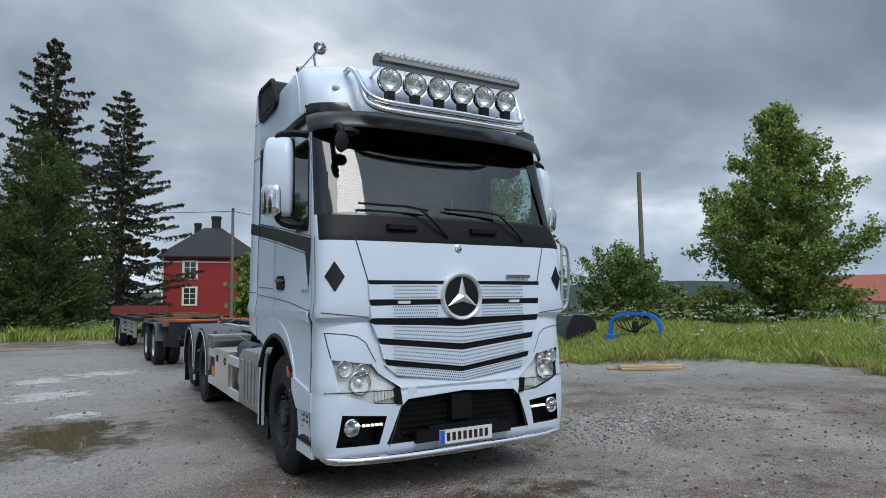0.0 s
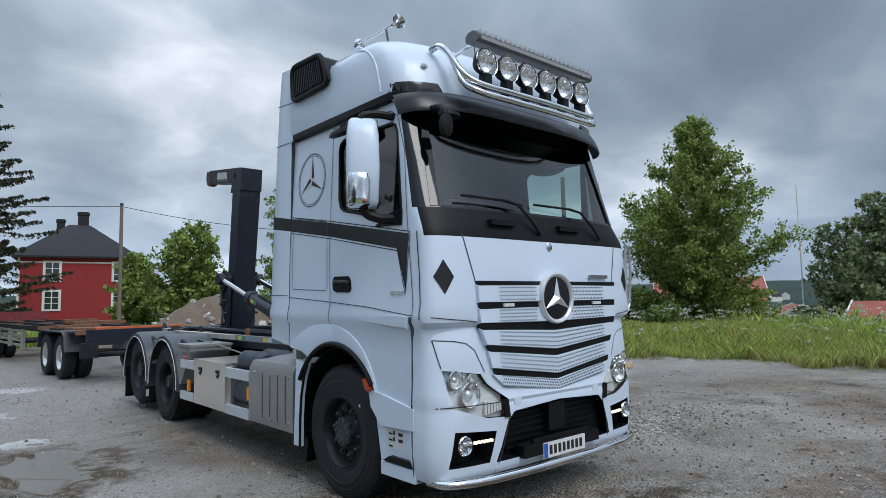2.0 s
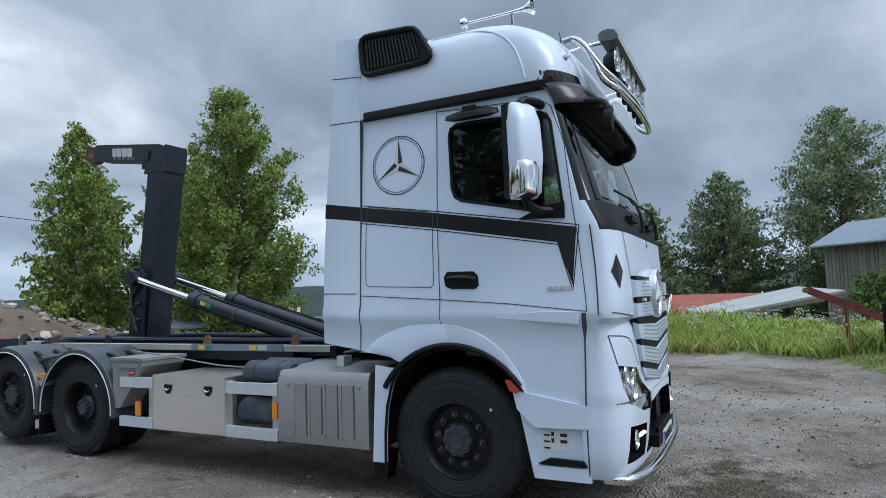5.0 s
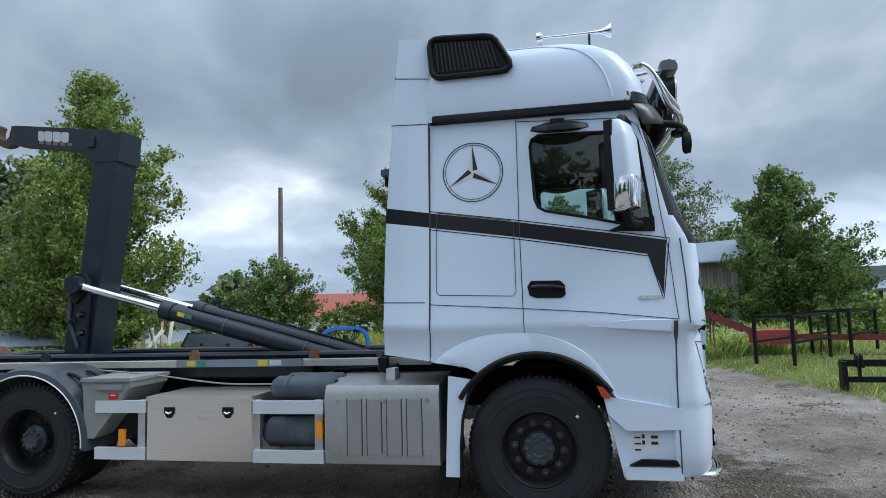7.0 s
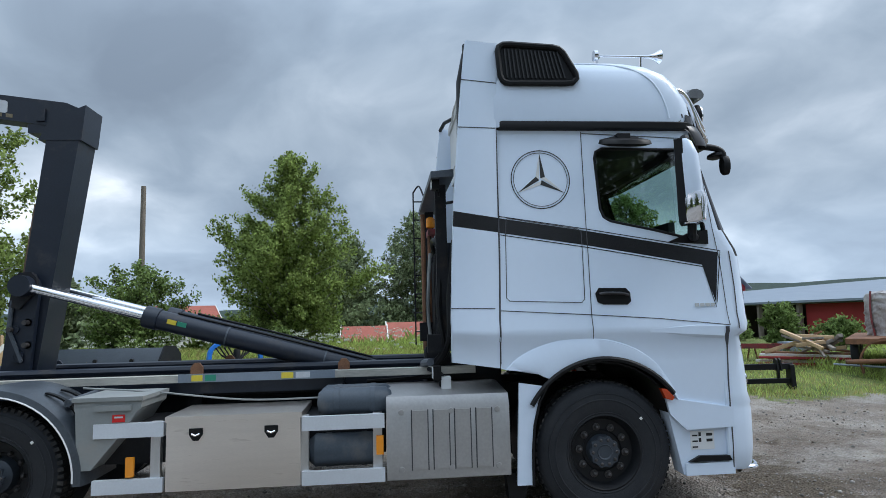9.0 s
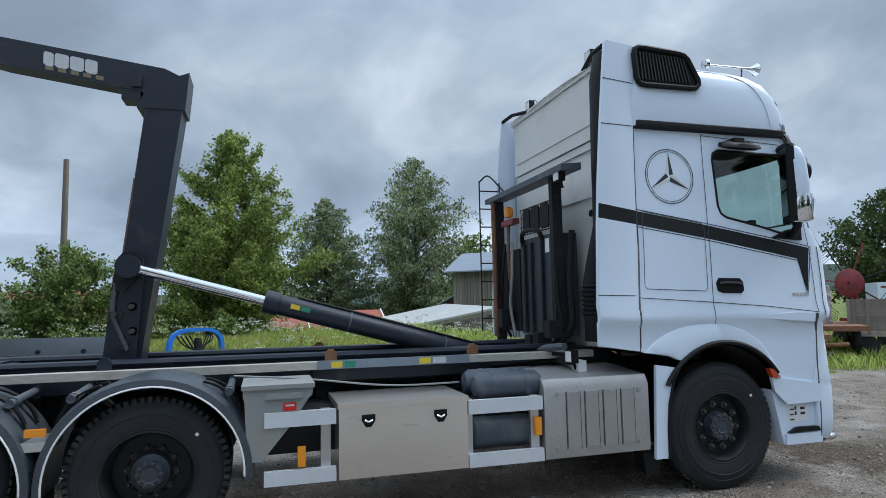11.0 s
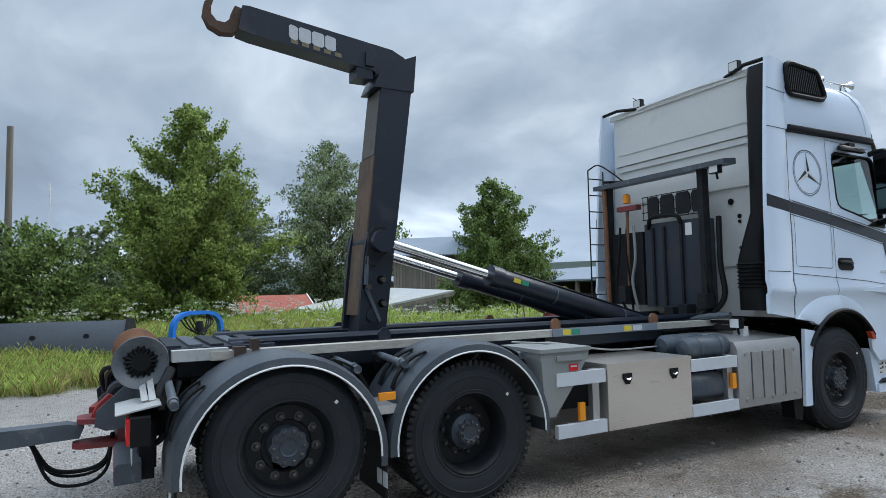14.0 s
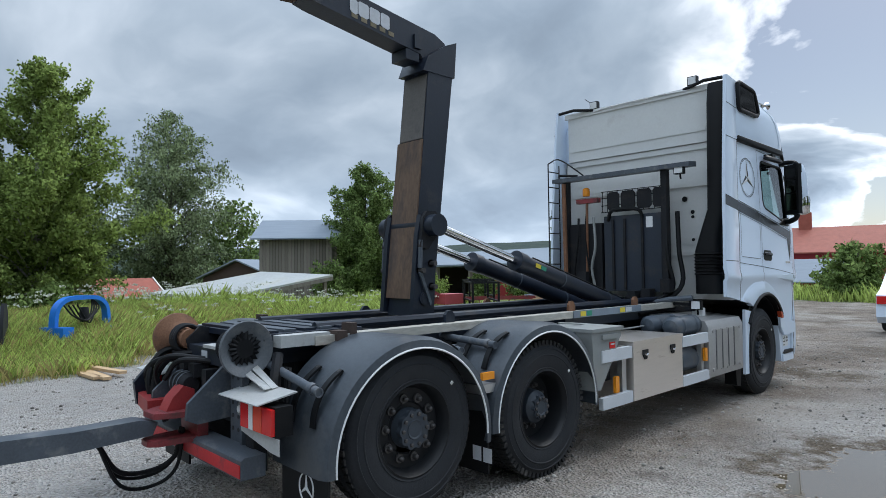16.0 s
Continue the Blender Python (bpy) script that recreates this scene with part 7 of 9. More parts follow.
for pts, r, mm in (([(-0.2, 1.2, 2.25), (-0.15, 1.24, 2.36), (0.2, 1.24, 2.37), (0.3, 1.2, 2.24)], 0.024, black), ([(-0.5, 1.2, 2.2), (-0.56, 1.25, 1.7), (-0.6, 1.22, 1.35), (-0.4, 1.3, 1.18)], 0.026, black), ([(-0.62, 1.10, 2.3), (-0.66, 1.16, 1.8), (-0.70, 1.18, 1.4), (-0.5, 1.3, 1.15)], 0.030, black),
                   ([(0.6, 1.22, 2.55), (0.62, 1.26, 2.0), (0.55, 1.26, 1.5), (0.6, 1.2, 1.25)], 0.014, black), ([(0.75, 1.22, 2.3), (0.74, 1.26, 2.0), (0.8, 1.26, 1.5), (0.7, 1.2, 1.25)], 0.016, black), ([(0.50, 1.24, 2.3), (0.46, 1.27, 1.9), (0.52, 1.27, 1.6), (0.47, 1.24, 1.25)], 0.018, grey_plastic),
                   ([(-0.9, 1.36, 1.24), (-0.6, 1.40, 1.21), (-0.3, 1.36, 1.14), (0.1, 1.3, 1.10)], 0.032, plate_grey), ([(-0.70, 1.25, 1.12), (-0.55, 1.5, 1.08), (-0.5, 1.9, 1.06)], 0.02, black)):
    bm = nb()
    tube(bm, smooth_path(pts, 5), r, 8)
    part("hose", bm, mm, truck)
for x, z, hgt in ((-0.30, 1.22, 0.12), (-0.10, 1.22, 0.09), (0.62, 1.36, 0.2), (-0.56, 1.30, 0.16)):
    bm = nb()
    box(bm, x - 0.06, x + 0.06, 1.22, 1.36, z, z + hgt, 0.015)
    part("valve_block", bm, chassis, truck)
bm = nb()
box(bm, -0.98, -0.86, 1.20, 1.28, 1.02, 1.12, 0.01)
part("junction_box", bm, plate_white, truck)
bm = nb()
lathe(bm, [(0.048, 0), (0.05, 0.05), (0.046, 0.10), (0.025, 0.115), (0.001, 0.12)], (0.62, 1.22, 2.60), "z", 20)
part("beacon", bm, amber, truck, "amber beacon lamp")
bm = nb()
box(bm, 0.42, 0.76, 1.18, 1.26, 2.50, 2.56, 0.012)
part("beacon_plate", bm, red_paint, truck)
bm = nb()
tube(bm, [(0.60, 1.24, 2.52), (0.61, 1.24, 1.35)], 0.018, 8)
tube(bm, [(0.95, 1.28, 2.8), (0.93, 1.28, 1.25)], 0.03, 8)
part("rusty_rod", bm, rust, truck)
# ladder on the far side
bm = nb()
for y in (1.12, 1.38):
    tube(bm, [(1.14, y, 1.30), (1.14, y, 3.10)], 0.009, 6)
for k in range(8):
    tube(bm, [(1.14, 1.12, 1.45 + 0.22 * k), (1.14, 1.38, 1.45 + 0.22 * k)], 0.008, 6)
tube(bm, smooth_path([(1.14, 1.38, 3.1), (1.0, 1.32, 3.15), (0.75, 1.28, 2.98), (0.6, 1.25, 2.85)], 5), 0.010, 6)
part("ladder", bm, chassis, truck)
# work lamps
for x, y, z in ((-0.776, 0.90, 3.875), (0.664, 0.88, 3.855), (-0.74, 1.26, 2.72), (-0.93, 1.30, 1.08)):
    bm = nb()
    box(bm, x - 0.06, x + 0.06, y - 0.02, y + 0.045, z + 0.02, z + 0.13, 0.012)
    tube(bm, [(x, y, z + 0.04), (x, y - 0.02, z - 0.04)], 0.012, 6)
    wl_ = part("work_lamp", bm, black, truck, "square work lamp")
    bm = nb()
    box(bm, x - 0.05, x + 0.05, y + 0.045, y + 0.050, z + 0.03, z + 0.12, 0.0)
    part("lamp_glass", bm, plate_white, wl_)
for s in (-1, 1):
    bm = nb()
    tube(bm, [(s * 0.66, 0.93, 3.86), (s * 0.95, 1.0, 3.90), (s * 1.18, 1.03, 3.88)], 0.022, 8)
    part("fairing_stay", bm, black, truck)
    bm = nb()
    tube(bm, [(s * 0.95, 0.93, 2.95), (s * 1.2, 1.05, 2.97)], 0.018, 8)
    part("fairing_stay", bm, black, truck)
bm = nb()
box(bm, -0.34, -0.25, 1.2005, 1.2035, 2.12, 2.26)
part("paper_label", bm, plate_white, ot)
for x, z, r in ((-0.62, 2.47, 0.035), (-0.72, 2.30, 0.025), (-0.72, 2.24, 0.02), (-0.72, 1.95, 0.02)):
    bm = nb()
    lathe(bm, [(r, 0), (r, 0.006), (0.001, 0.007)], (x, 0.885, z), "y", 16)
    part("plug", bm, black, cab)
bm = nb()
box(bm, -0.9, -0.2, 1.25, 1.33, 1.08, 1.13, 0.012)
tube(bm, [(-0.9, 1.30, 1.16), (-0.3, 1.45, 1.17)], 0.02, 8)
box(bm, -0.55, 0.55, 0.7, 1.3, 0.95, 1.20, 0.03)
part("cab_mount", bm, chassis, truck)

# ---- tail ----
old_rust = mat("old_rust", (0.052, 0.034, 0.027), 0.8, var=0.4, scale=12, bump=0.2)
for s in (-1, 1):
    bm = nb()
    lathe(bm, [(0.075, 0.012), (0.085, 0.015), (0.125, 0.045), (0.162, 0.072), (0.170, 0.076), (0.174, 0.070), (0.172, 0.05), (0.12, 0.015), (0.085, -0.01), (0.07, -0.05), (0.07, -0.20), (0.001, -0.20)], (s * 0.50, 6.78, 1.13), "x", 44, flip=s)
    rol = part("rear_roller", bm, dish_mat if s < 0 else rust, truck, "scuffed steel dish roller at the tail" if s < 0 else "rusty dish roller at the tail", 40)
    bm = nb()
    seg = 36
    ring = []
    for k in range(seg):
        a = 2 * math.pi * k / seg
        r = 0.108 if k % 2 == 0 else 0.088
        ring.append((0.040 if k % 2 == 0 else 0.024, r * (1 + 0.06 * math.sin(5 * a)), a))
    outer = [bm.verts.new((s * (0.50 + d_), 6.78 + r * math.cos(a), 1.13 + r * math.sin(a))) for d_, r, a in ring]
    inner_ = [bm.verts.new((s * 0.545, 6.78 + 0.058 * math.cos(a), 1.13 + 0.058 * math.sin(a))) for _, _, a in ring]
    for k in range(seg):
        m_ = (k + 1) % seg
        bm.faces.new((outer[k], outer[m_], inner_[m_], inner_[k]))
    bm.faces.new(inner_)
    part("hub_cover", bm, black if s < 0 else rust, rol, "", 20)
    for k in range(3):
        bm = nb()
        tube(bm, [(s * 0.36 + s * 0.035 * k, 6.78 + 0.095 * math.cos(a), 1.13 + 0.095 * math.sin(a)) for a in (2 * math.pi * q / 20 for q in range(21))], 0.014, 6, caps=False)
        part("coil", bm, chassis, rol)
    bm = nb()
    prism(bm, [(6.35, 1.16), (6.72, 1.22), (6.82, 1.13), (6.78, 0.95), (6.40, 0.95)], "x", s * 0.28, s * 0.31, 0.006)
    part("roller_plate", bm, chassis, truck)
    bm = nb()
    prism(bm, [(6.74, 1.00), (6.82, 1.00), (7.04, 0.80), (7.05, 0.70), (6.98, 0.665), (6.74, 0.68)], "x", s * 0.285, s * 0.315, 0.008)
    part("cheek", bm, plate_grey, truck, "blue-grey steel cheek plate")
    # perforated bracket
    bm = nb()
    box(bm, min(s * 0.34, s * 0.50), max(s * 0.34, s * 0.50), 6.765, 6.78, 0.50, 1.03, 0.004)
    br = part("tail_bracket", bm, plate_grey, truck, "perforated steel bracket")
    for k in range(10):
        bm = nb()
        lathe(bm, [(0.014, 0.0), (0.014, 0.002), (0.001, 0.002)], (s * (0.375 + 0.075 * (k % 2)), 6.78, 0.62 + 0.08 * (k // 2)), "y", 12, flip=1)
        part("hole", bm, ink, br)
    bm = nb()
    box(bm, min(s * 0.515, s * 0.535), max(s * 0.515, s * 0.535), 6.75, 6.80, 0.52, 0.95, 0.004)
    part("upright", bm, plate_grey, truck)
    # tail lamp with its cover
    bm = nb()
    box(bm, min(s * 0.66, s * 1.045), max(s * 0.66, s * 1.045), 6.74, 6.85, 0.690, 0.855, 0.02)
    tl = part("tail_lamp", bm, black, truck, "rear lamp cluster under a metal cover")
    for x0, x1, mm in ((0.67, 0.765, red_lens), (0.77, 0.82, plate_white), (0.825, 0.925, mat("orange_red_lens", (0.70, 0.06, 0.02), 0.2, var=0.1)), (0.93, 1.04, red_lens)):
        bm = nb()
        box(bm, min(s * x0, s * x1), max(s * x0, s * x1), 6.848, 6.872, 0.70, 0.845, 0.010)
        part("lens", bm, mm, tl)
    bm = nb()
    prism(bm, [(6.68, 0.915), (6.70, 0.915), (6.93, 0.872), (6.93, 0.866), (6.68, 0.908)], "x", s * 0.50, s * 0.99)
    part("lamp_cover", bm, pale_sheet, tl, "pale bent sheet cover")
    bm = nb()
    prism(bm, [(s * 0.62, 0.685), (s * 1.07, 0.685), (s * 1.07, 0.595), (s * 0.98, 0.60), (s * 0.62, 0.66)], "y", 6.838, 6.844)
    part("lamp_back_sheet", bm, pale_sheet, tl)
    bm = nb()
    box(bm, min(s * 0.545, s * 0.60), max(s * 0.545, s * 0.60), 6.78, 6.83, 0.74, 0.81, 0.012)
    rl = part("reversing_lamp", bm, grey_plastic, truck)
    bm = nb()
    lathe(bm, [(0.024, 0), (0.022, 0.008), (0.001, 0.012)], (s * 0.572, 6.83, 0.775), "y", 16)
    part("lamp_glass", bm, plate_white, rl)
    for k in range(2):
        bm = nb()
        y0 = 6.71 + 0.045 * k
        loft(bm, [[(s * 0.56, y0, 1.02 - 0.03 * k), (s * 0.56, y0 + 0.035, 1.0 - 0.03 * k), (s * 0.565, y0 + 0.035, 1.005 - 0.03 * k), (s * 0.565, y0, 1.025 - 0.03 * k)],
                  [(s * 0.80, y0 - 0.01, 0.915), (s * 0.80, y0 + 0.03, 0.91), (s * 0.805, y0 + 0.03, 0.915), (s * 0.805, y0 - 0.01, 0.92)]])
        part("bent_sheet", bm, pale_sheet, truck)
    for k in range(3):
        bm = nb()
        tube(bm, smooth_path([(s * (0.60 + 0.04 * k), 6.55, 1.0), (s * (0.66 + 0.05 * k), 6.62, 0.80), (s * (0.70 + 0.03 * k), 6.66, 0.66), (s * 0.60, 6.70, 0.60)], 5), 0.020 - 0.004 * k, 7)
        part("hose", bm, black, truck)
    bm = nb()
    tube(bm, [(s * 0.62, 6.60, 1.08), (s * 0.70, 6.66, 0.98), (s * 0.72, 6.68, 0.84)], 0.035, 8)
    part("strut", bm, chassis, truck)
bm = nb()
prism(bm, [(6.78, 0.42), (6.93, 0.42), (6.93, 0.53), (6.91, 0.545), (6.78, 0.545)], "x", -0.80, 0.80, 0.008)
un = part("underrun_bar", bm, plate_grey, truck, "grey underrun bar with red strip")
bm = nb()
box(bm, -0.79, 0.79, 6.931, 6.936, 0.432, 0.505)
part("red_strip", bm, mat("scuffed_red", (0.50, 0.02, 0.025), 0.5, var=0.15, scale=6, dirt=(0.10, 0.08, 0.08), dirt_amount=0.25, dirt_scale=9), un)
for x in (-0.62, 0.62):
    bm = nb()
    box(bm, x - 0.05, x + 0.05, 6.70, 6.79, 0.40, 0.75, 0.008)
    part("bar_hanger", bm, chassis, un)
# deck at the tail: plates, pale end beam, rusty stops
bm = nb()
box(bm, -0.55, 0.55, 5.9, 6.66, 1.165, 1.205, 0.008)
deck = part("tail_deck", bm, steel_dark, truck, "dark slotted tail deck")
for k in range(5):
    bm = nb()
    box(bm, -0.5 + 0.02 * (k % 2), 0.5, 5.97 + 0.14 * k, 6.06 + 0.14 * k, 1.206, 1.222, 0.004)
    part("deck_slat", bm, plate_grey if k % 2 else steel_dark, deck)
for x0, x1, y0, y1, z0, z1, mm, nm in ((-0.66, -0.555, 6.24, 6.60, 1.125, 1.20, pale_sheet, "end_beam"), (0.555, 0.66, 6.24, 6.60, 1.125, 1.20, pale_sheet, "end_beam"), (-0.68, -0.57, 6.04, 6.09, 1.13, 1.25, old_rust, "rear_stop"), (-0.70, -0.60, 6.13, 6.21, 1.12, 1.205, old_rust, "rear_stop"),
                                       (0.57, 0.68, 6.04, 6.09, 1.13, 1.25, old_rust, "rear_stop"), (-0.30, 0.30, 6.62, 6.80, 0.99, 1.10, steel_dark, "cross_box"), (-0.45, 0.45, 6.55, 6.72, 0.62, 1.0, chassis, "rear_beam"), (-0.28, -0.05, 6.72, 6.84, 1.105, 1.125, pale_sheet, "cover_plate")):
    bm = nb()
    box(bm, x0, x1, y0, y1, z0, z1, 0.008)
    part(nm, bm, mm, truck)
bm = nb()
box(bm, -0.03, 0.06, 6.801, 6.804, 1.03, 1.075)
part("deck_label", bm, decal_white, truck)
# coupling jaw
bm = nb()
prism(bm, [(-0.15, 6.86), (-0.14, 7.05), (-0.08, 7.16), (0.08, 7.17), (0.16, 7.06), (0.17, 6.86)], "z", 0.685, 0.72, 0.010)
prism(bm, [(-0.13, 6.86), (-0.10, 7.14), (-0.05, 7.19), (0.05, 7.19), (0.10, 7.14), (0.13, 6.86)], "z", 0.515, 0.55, 0.010)
prism(bm, [(6.84, 0.50), (6.90, 0.50), (6.92, 0.73), (6.84, 0.76)], "x", -0.14, 0.14, 0.010)
coup = part("coupling", bm, red_paint, truck, "red worn drawbar coupling")
bm = nb()
prism(bm, [(6.90, 0.72), (7.08, 0.72), (7.04, 0.80), (6.97, 0.87), (6.90, 0.84)], "x", -0.065, 0.065, 0.012)
part("lock_head", bm, mat("bright_worn_red", (0.32, 0.035, 0.035), 0.5, var=0.2, scale=9), coup)
bm = nb()
prism(bm, [(0.20, 6.95), (0.22, 7.10), (0.60, 7.04), (0.62, 6.97)], "z", 0.66, 0.75, 0.012)
part("red_block", bm, mat("bright_worn_red_b", (0.32, 0.03, 0.03), 0.5, var=0.2, scale=9), truck)
bm = nb()
lathe(bm, [(0.001, 0.14), (0.06, 0.14), (0.075, 0.10), (0.075, -0.08), (0.055, -0.11), (0.001, -0.11)], (0.10, 6.90, 0.86), "x", 18)
cyl = part("coupling_cylinder", bm, chassis, coup)
for k in range(3):
    bm = nb()
    lathe(bm, [(0.080, 0.008), (0.084, 0.0), (0.080, -0.008)], (0.04 + 0.06 * k, 6.90, 0.86), "x", 18)
    part("band", bm, plate_grey, cyl)
for x, y, z, w_, h_ in ((0.02, 6.84, 0.95, 0.10, 0.09), (0.18, 6.84, 0.97, 0.08, 0.10), (0.30, 6.84, 0.90, 0.07, 0.14), (-0.14, 6.82, 0.92, 0.07, 0.10), (0.42, 6.80, 1.0, 0.10, 0.08)):
    bm = nb()
    box(bm, x - w_ / 2, x + w_ / 2, y - 0.05, y + 0.05, z - h_ / 2, z + h_ / 2, 0.012)
    part("valve_block", bm, chassis, truck)
for k, pts in enumerate(([(0.2, 6.7, 1.05), (0.34, 6.92, 1.0), (0.40, 7.0, 0.80), (0.30, 6.95, 0.58)], [(-0.1, 6.75, 1.0), (0.05, 6.95, 1.02), (0.24, 6.98, 0.88)], [(0.45, 6.7, 1.06), (0.52, 6.90, 1.03), (0.50, 7.0, 0.85), (0.46, 6.96, 0.62)], [(0.0, 6.8, 1.02), (0.16, 6.98, 1.04), (0.30, 7.02, 0.94), (0.36, 6.96, 0.76)], [(0.38, 6.75, 1.0), (0.46, 6.95, 0.98), (0.60, 6.98, 0.86), (0.56, 6.9, 0.66)])):
    bm = nb()
    tube(bm, smooth_path(pts, 5), 0.018 if k % 2 else 0.024, 8)
    part("hose", bm, black, truck)
bm = nb()
prism(bm, [(6.72, 1.02), (6.90, 1.0), (7.06, 0.82), (7.04, 0.66), (6.98, 0.66), (6.96, 0.80), (6.86, 0.93), (6.72, 0.95)], "x", 0.62, 0.66, 0.010)
part("hose_guard", bm, steel_dark, truck)
for k, (x, sag) in enumerate(((0.06, 0.27), (0.10, 0.31), (0.03, 0.36))):
    bm = nb()
    tube(bm, smooth_path([(x * 0.6, 6.94, 0.58), (x, 6.98, 0.60 - sag * 0.75), (x + 0.02, 7.12, 0.60 - sag), (x, 7.32, 0.60 - sag * 0.85), (0.05, 7.44, 0.56)], 6), 0.012 if k else 0.016, 8)
    part("air_hose", bm, black, truck)


# ---- trailer behind ----
trailer = thing("drawbar_trailer", "long dark empty drawbar trailer coupled behind the truck", "trailer")
trailer.matrix_basis = Matrix.Translation((0, 8.0, 0)) @ Matrix.Rotation(radians(3.0), 4, "Z") @ Matrix.Translation((0, -8.0, 0))
bm = nb()
prism(bm, [(7.12, 0.655), (7.22, 0.685), (7.6, 0.685), (10.2, 0.83), (10.2, 0.66), (7.6, 0.565), (7.15, 0.58)], "x", -0.075, 0.075, 0.01)
for s in (-1, 1):
    prism(bm, [(s * 0.06, 8.3), (s * 0.14, 8.3), (s * 0.50, 10.2), (s * 0.40, 10.2)], "z", 0.70, 0.86, 0.008)
part("drawbar", bm, plate_grey, trailer, "dark steel drawbar")
for s in (-1, 1):
    bm = nb()
    box(bm, min(s * 0.35, s * 0.50), max(s * 0.35, s * 0.50), 9.8, 24.6, 0.88, 1.12, 0.012)
    part("main_beam", bm, chassis, trailer)
    bm = nb()
    box(bm, min(s * 1.05, s * 1.18), max(s * 1.05, s * 1.18), 14.5, 24.6, 1.02, 1.12, 0.01)
    part("side_beam", bm, chassis, trailer)
for k in range(7):
    bm = nb()
    y = 10.4 + 2.3 * k
    box(bm, -1.15, 1.15, y - 0.08, y + 0.08, 1.0, 1.10, 0.01)
    part("cross_beam", bm, chassis if k % 2 else rust, trailer)


def trailer_wheel(y, s):
    w = new("wheel")
    w.parent = trailer
    w.location = (0, y, 0.48)
    bm = nb()
    r = 0.48
    for x in (1.19, 0.86):
        lathe(bm, [(0.27, -0.03), (0.33, 0.0), (0.42, -0.005), (r - 0.01, -0.03), (r, -0.06), (r, -0.22), (r - 0.03, -0.26), (0.27, -0.26)], (s * x, 0, 0), "x", 36, flip=s)
    part("tyre", bm, rubber, w)
    bm = nb()
    lathe(bm, [(0.28, -0.02), (0.26, -0.04), (0.24, -0.12), (0.14, -0.13), (0.12, -0.04), (0.08, -0.02), (0.001, -0.02)], (s * 1.19, 0, 0), "x", 28, flip=s)
    part("rim", bm, alu, w)


for s in (-1, 1):
    for y in (11.65, 13.0, 20.3, 21.7):
        trailer_wheel(y, s)
    for y0, y1 in ((11.0, 13.65), (19.65, 22.3)):
        bm = nb()
        prof = [(y0, 0.62), (y0 + 0.12, 0.98), (y0 + 0.35, 1.06), (y1 - 0.35, 1.06), (y1 - 0.12, 0.98), (y1, 0.62), (y1 - 0.03, 0.62), (y1 - 0.15, 0.95), (y1 - 0.36, 1.03), (y0 + 0.36, 1.03), (y0 + 0.15, 0.95), (y0 + 0.03, 0.62)]
        prism(bm, prof, "x", s * 0.62, s * 1.22, 0.0)
        part("fender", bm, fender_mat, trailer)
    bm = nb()
    for z in (0.55, 0.68, 0.81, 0.94):
        box(bm, min(s * 1.16, s * 1.20), max(s * 1.16, s * 1.20), 15.6, 19.4, z, z + 0.06, 0.004)
    for y in (15.6, 17.4, 19.3):
        box(bm, min(s * 1.12, s * 1.21), max(s * 1.12, s * 1.21), y, y + 0.09, 0.50, 1.02, 0.004)
    part("side_guard", bm, alu, trailer, "grey side guard rails")
for q, nm in (((-0.20, 1.1, 14.6, 15.1, 1.10, 1.2), "deck_plate"), ((-1.15, -0.3, 10.6, 11.4, 1.10, 1.14), "deck_plate"), ((-1.15, 1.15, 24.5, 24.6, 1.0, 1.45), "tail_board"), ((-1.1, -0.2, 12.2, 12.5, 1.10, 1.17), "deck_plate"), ((0.1, 1.0, 16.9, 17.4, 1.10, 1.22), "deck_plate")):
    bm = nb()
    box(bm, *q, 0.01)
    part(nm, bm, red_paint if nm == "tail_board" else rust, trailer)
bm = nb()
box(bm, -0.9, 0.9, 9.9, 10.15, 1.12, 1.16, 0.008)
part("orange_bar", bm, mat("orange_paint", (0.62, 0.13, 0.04), 0.5, var=0.2), trailer)
for s in (-1, 1):
    bm = nb()
    box(bm, min(s * 0.9, s * 1.2), max(s * 0.9, s * 1.2), 9.7, 9.9, 0.55, 0.85, 0.02)
    part("marker_box", bm, chassis, trailer)
bm = nb()
box(bm, -1.1, 1.1, 9.75, 9.86, 0.80, 1.12, 0.01)
part("front_beam", bm, steel_dark, trailer)
for y in (11.65, 13.0, 20.3, 21.7):
    bm = nb()
    tube(bm, [(-1.0, y, 0.48), (1.0, y, 0.48)], 0.06, 8)
    part("axle", bm, chassis, trailer)


# ---- round the yard ----
def gz(x, y):
    return ground_z(x, y)


